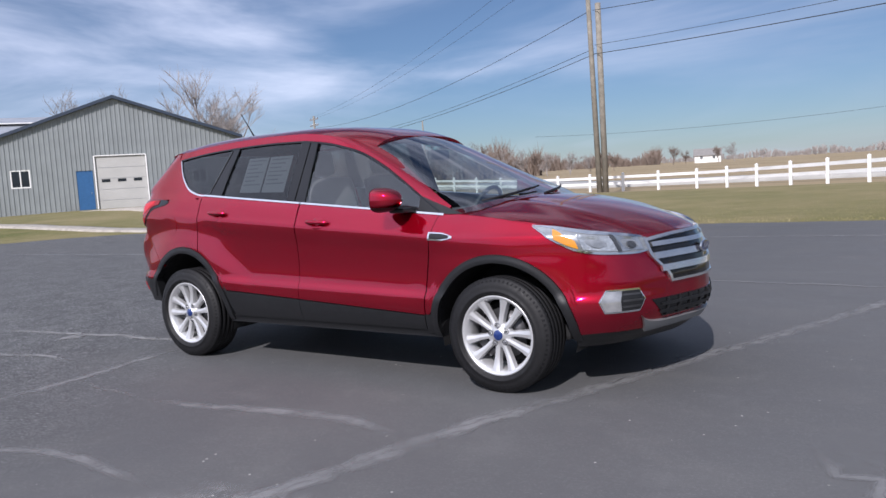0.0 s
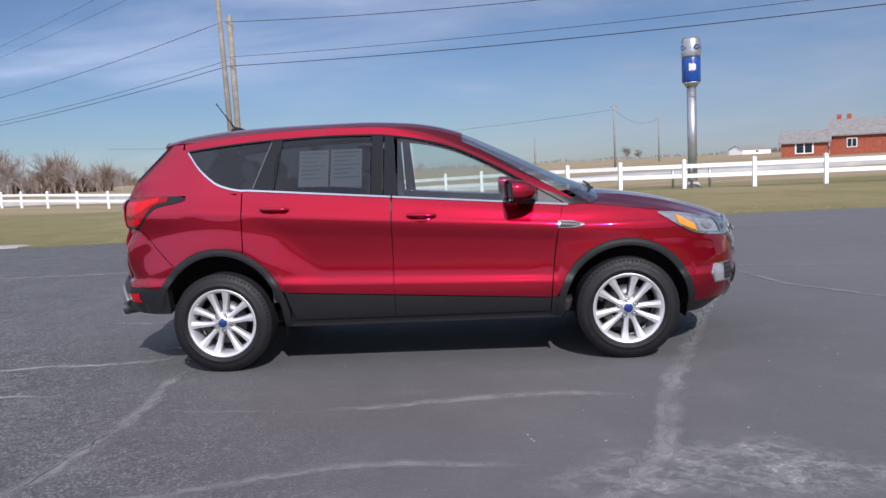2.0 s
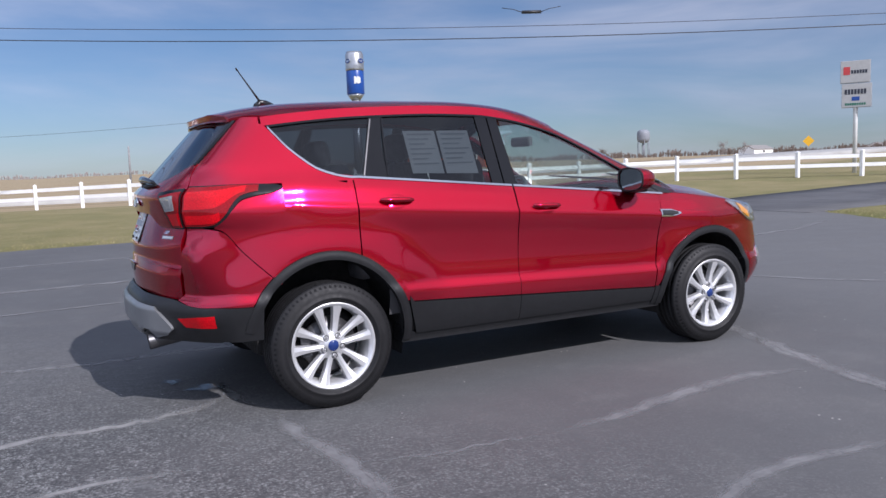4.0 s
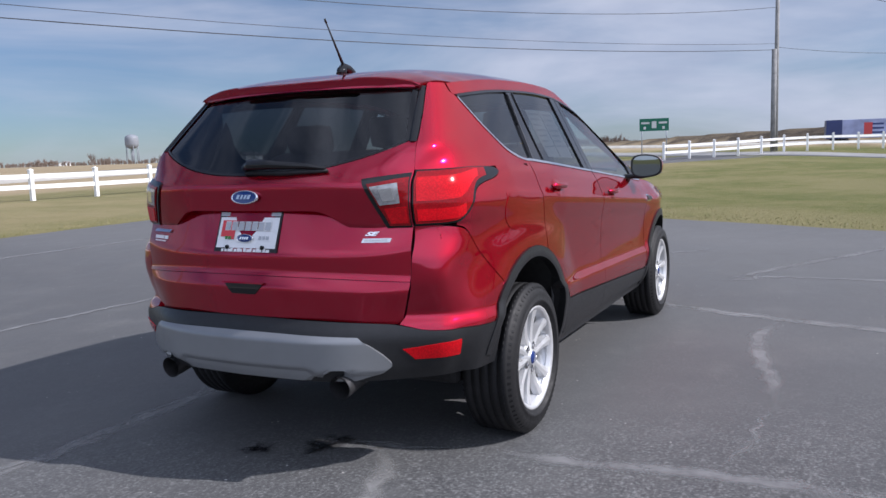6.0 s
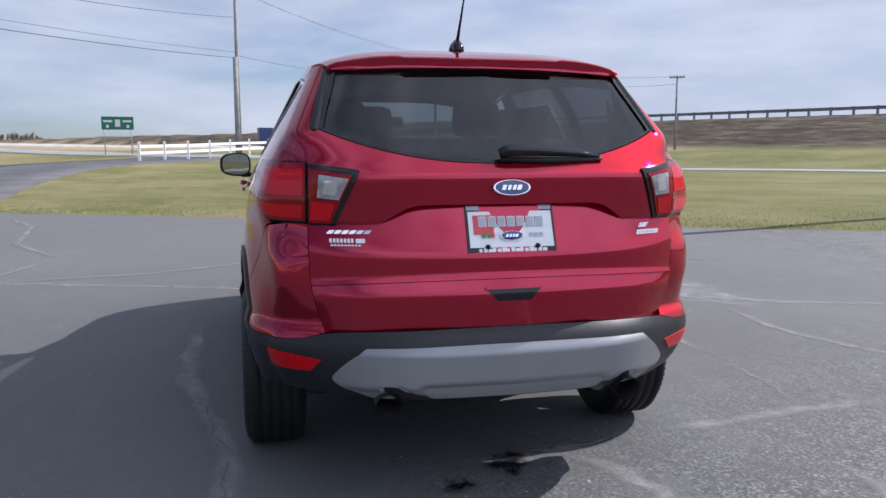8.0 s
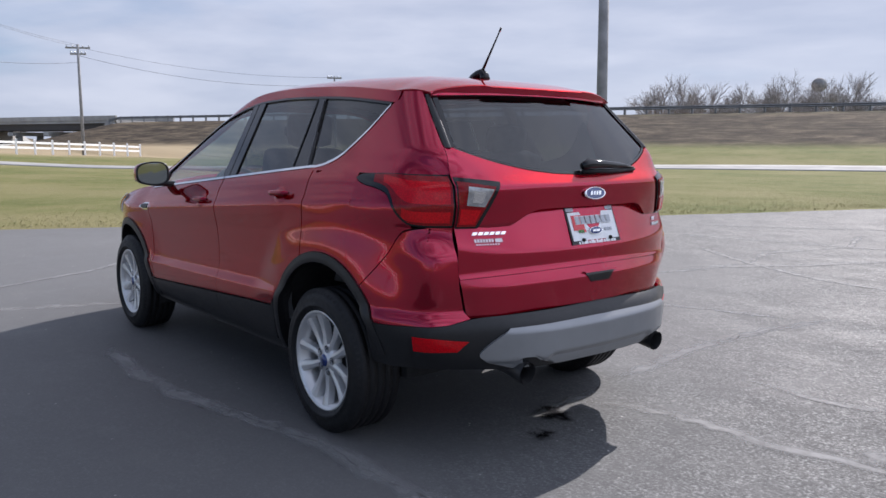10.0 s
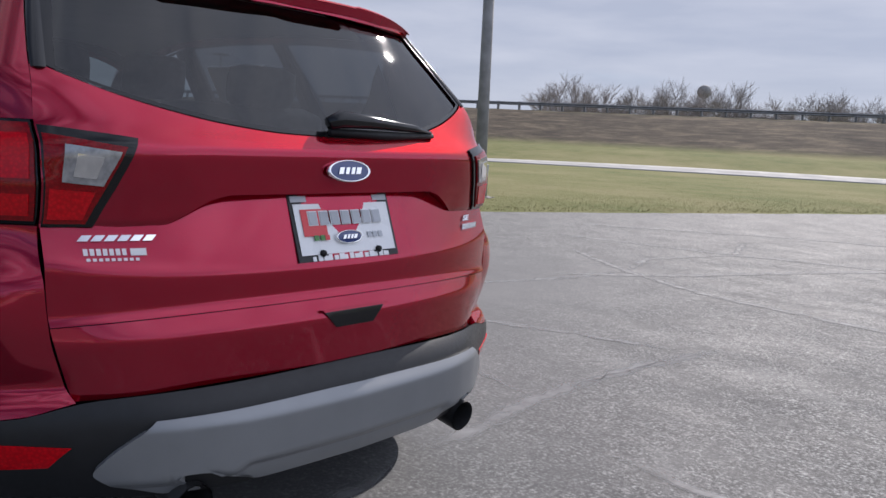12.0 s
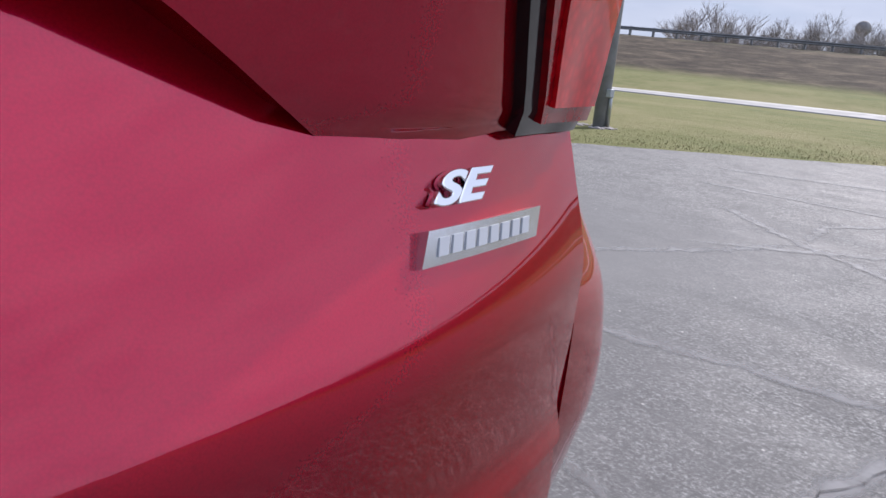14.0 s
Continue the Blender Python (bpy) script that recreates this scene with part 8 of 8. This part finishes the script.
def plant(x, y, h, kind=None, label="leafless grey winter tree standing in a row"):
    k = rng.randrange(4) if kind is None else kind
    t = copy_thing(protos[k], Matrix.Translation((x, y, terrain(x, y))) @ Matrix.Rotation(rng.uniform(0, 6.28), 4, "Z") @ Matrix.Scale(h / 9.0, 4))
    return tagged(t, label, "tree", group="winter trees")


def polar(az, d, ox=0.0, oy=-2.0):
    return ox + d * math.sin(math.radians(az)), oy + d * math.cos(math.radians(az))


plant(*polar(-51.5, 78, 3.6, -4.7), 17.0, 0, "large leafless tree behind the steel barn")
plant(*polar(-49.6, 80, 3.6, -4.7), 14.5, 1, "large leafless tree behind the steel barn")
plant(*polar(-58.6, 84, 3.6, -4.7), 16.5, 1, "leafless tree behind the barn roof")
for az, d, h in ((-46.5, 84, 8.3), (-45, 92, 9.2), (-43.2, 90, 7.2), (-41.8, 95, 8.2), (-40.0, 100, 11.5), (-38.2, 95, 11.0), (-36.8, 105, 10.5), (-34.6, 100, 7.6), (-33.3, 110, 9.6), (-31.6, 115, 7.8), (-30.2, 112, 8.2),
                 (-28.6, 120, 6.4), (-27.2, 125, 6.2), (-25.6, 130, 5.8), (-24.0, 135, 5.6), (-44, 110, 7.5), (-39, 118, 8), (-35.5, 120, 7.6), (-32.4, 128, 7.2), (-29.4, 130, 6.6), (-26.4, 140, 6.0), (-22.6, 150, 5.0), (-21.0, 160, 4.6)):
    plant(*polar(az, d, 2, -5), h, None, "leafless brownish tree in a far hedgerow")
for k in range(36):
    az = 143.5 + k * 0.76 + rng.uniform(-0.4, 0.4)
    plant(*polar(az, 122 + rng.uniform(-6, 10), -3.5, 1), rng.uniform(11.5, 15.5), rng.choice((0, 1)), "leafless grey tree behind the embankment")
for k in range(9):
    az = 93 + k * 1.5 + rng.uniform(-0.5, 0.5)
    plant(*polar(az, 215 + rng.uniform(-15, 15), -4.8, 0), rng.uniform(6, 8.5), None, "leafless tree beyond the overpass")
for az, d, h in ((-17.2, 260, 8.5), (-14.2, 262, 7.5), (-13.2, 268, 8.8), (-16.4, 285, 7.0), (-11.5, 290, 5.0), (-18.6, 300, 5.5), (10.2, 300, 7.5), (11.0, 300, 6.5), (46, 330, 9), (47.5, 335, 8), (38, 330, 7)):
    plant(*polar(az, d, 2, -5), h, None, "leafless tree far across the fields")


def far_woods(name, az0, az1, d, h, n, seed):
    """A far belt of bare woodland: many thin leafless stems and twigs in one mesh."""
    rnd = random.Random(seed)
    verts, faces = [], []
    for k in range(n):
        az = rnd.uniform(az0, az1)
        dd = d * rnd.uniform(0.95, 1.08)
        x, y = polar(az, dd)
        z = terrain(x, y)
        H = h * rnd.uniform(0.45, 1.1) * (0.75 + 0.25 * math.sin(az * 1.7 + seed))
        for j in range(14):
            a = rnd.uniform(0, 6.28)
            zb = z + H * rnd.uniform(0, 0.55)
            r = H * rnd.uniform(0.08, 0.34)
            q = len(verts)
            w = 0.05 + 0.0007 * d * 0.5
            px, py = -math.cos(math.radians(az)) * w, math.sin(math.radians(az)) * w
            tx, ty, tz = x + r * math.cos(a), y + r * math.sin(a), min(z + H, zb + H * rnd.uniform(0.25, 0.5))
            verts += [(x - px, y - py, zb), (x + px, y + py, zb), (tx, ty, tz)]
            faces.append((q, q + 1, q + 2))
        q = len(verts)
        verts += [(x - 0.12, y, z), (x + 0.12, y, z), (x, y, z + H)]
        faces.append((q, q + 1, q + 2))
    ob = solid(name, verts, faces, "bark_warm" if seed % 2 else "bark")
    tagged(ob, "far belt of leafless woodland along the horizon", "woods", kind="stuff")


far_woods("far_woods", -30, -18, 330, 8.0, 520, 1)
far_woods("far_woods", -18, -4, 420, 5.5, 380, 2)
far_woods("far_woods", 20, 78, 520, 5.5, 1400, 3)
far_woods("far_woods", 55, 92, 430, 6.0, 900, 5)
far_woods("far_woods", -4, 22, 620, 4.0, 420, 4)
far_woods("far_woods", -60, -26, 150, 8.0, 1500, 7)
for t in protos:
    for o in list(t.children_recursive) + [t]:
        bpy.data.objects.remove(o)


# ---------------------------------------------------------------- grass along the lot
def grass():
    rnd = random.Random(9)
    verts, faces = [], []
    def blade(x, y, h):
        z = terrain(x, y) + 0.015
        a = rnd.uniform(0, 6.28)
        w = rnd.uniform(0.006, 0.012)
        lx, ly = rnd.gauss(0, 0.4) * h, rnd.gauss(0, 0.4) * h
        q = len(verts)
        verts.extend([(x - w * math.cos(a), y - w * math.sin(a), z), (x + w * math.cos(a), y + w * math.sin(a), z), (x + lx, y + ly, z + h)])
        faces.append((q, q + 1, q + 2))
    for i in range(2, len(LOT) - 4):
        a, b = Vector(LOT[i]), Vector(LOT[i + 1])
        if 4 <= i <= 5:
            continue
        L = (b - a).length
        d = (b - a) / L
        n = Vector((-d.y, d.x))
        if inside_lot(*((a + b) / 2 + n * 0.3)):
            n = -n
        for k in range(int(L * 380)):
            t, s = rnd.uniform(0, 1), abs(rnd.gauss(0, 1)) * 2.2 + rnd.uniform(-0.06, 0.1)
            p = a + (b - a) * t + n * s
            blade(p.x, p.y, rnd.uniform(0.010, 0.024) * (1.8 if s < 0.15 else 1))
    ob = solid("lawn_grass", verts, faces, "grass_blade")
    tagged(ob, "short dry winter grass along the lot's edge", "grass", kind="stuff")


grass()
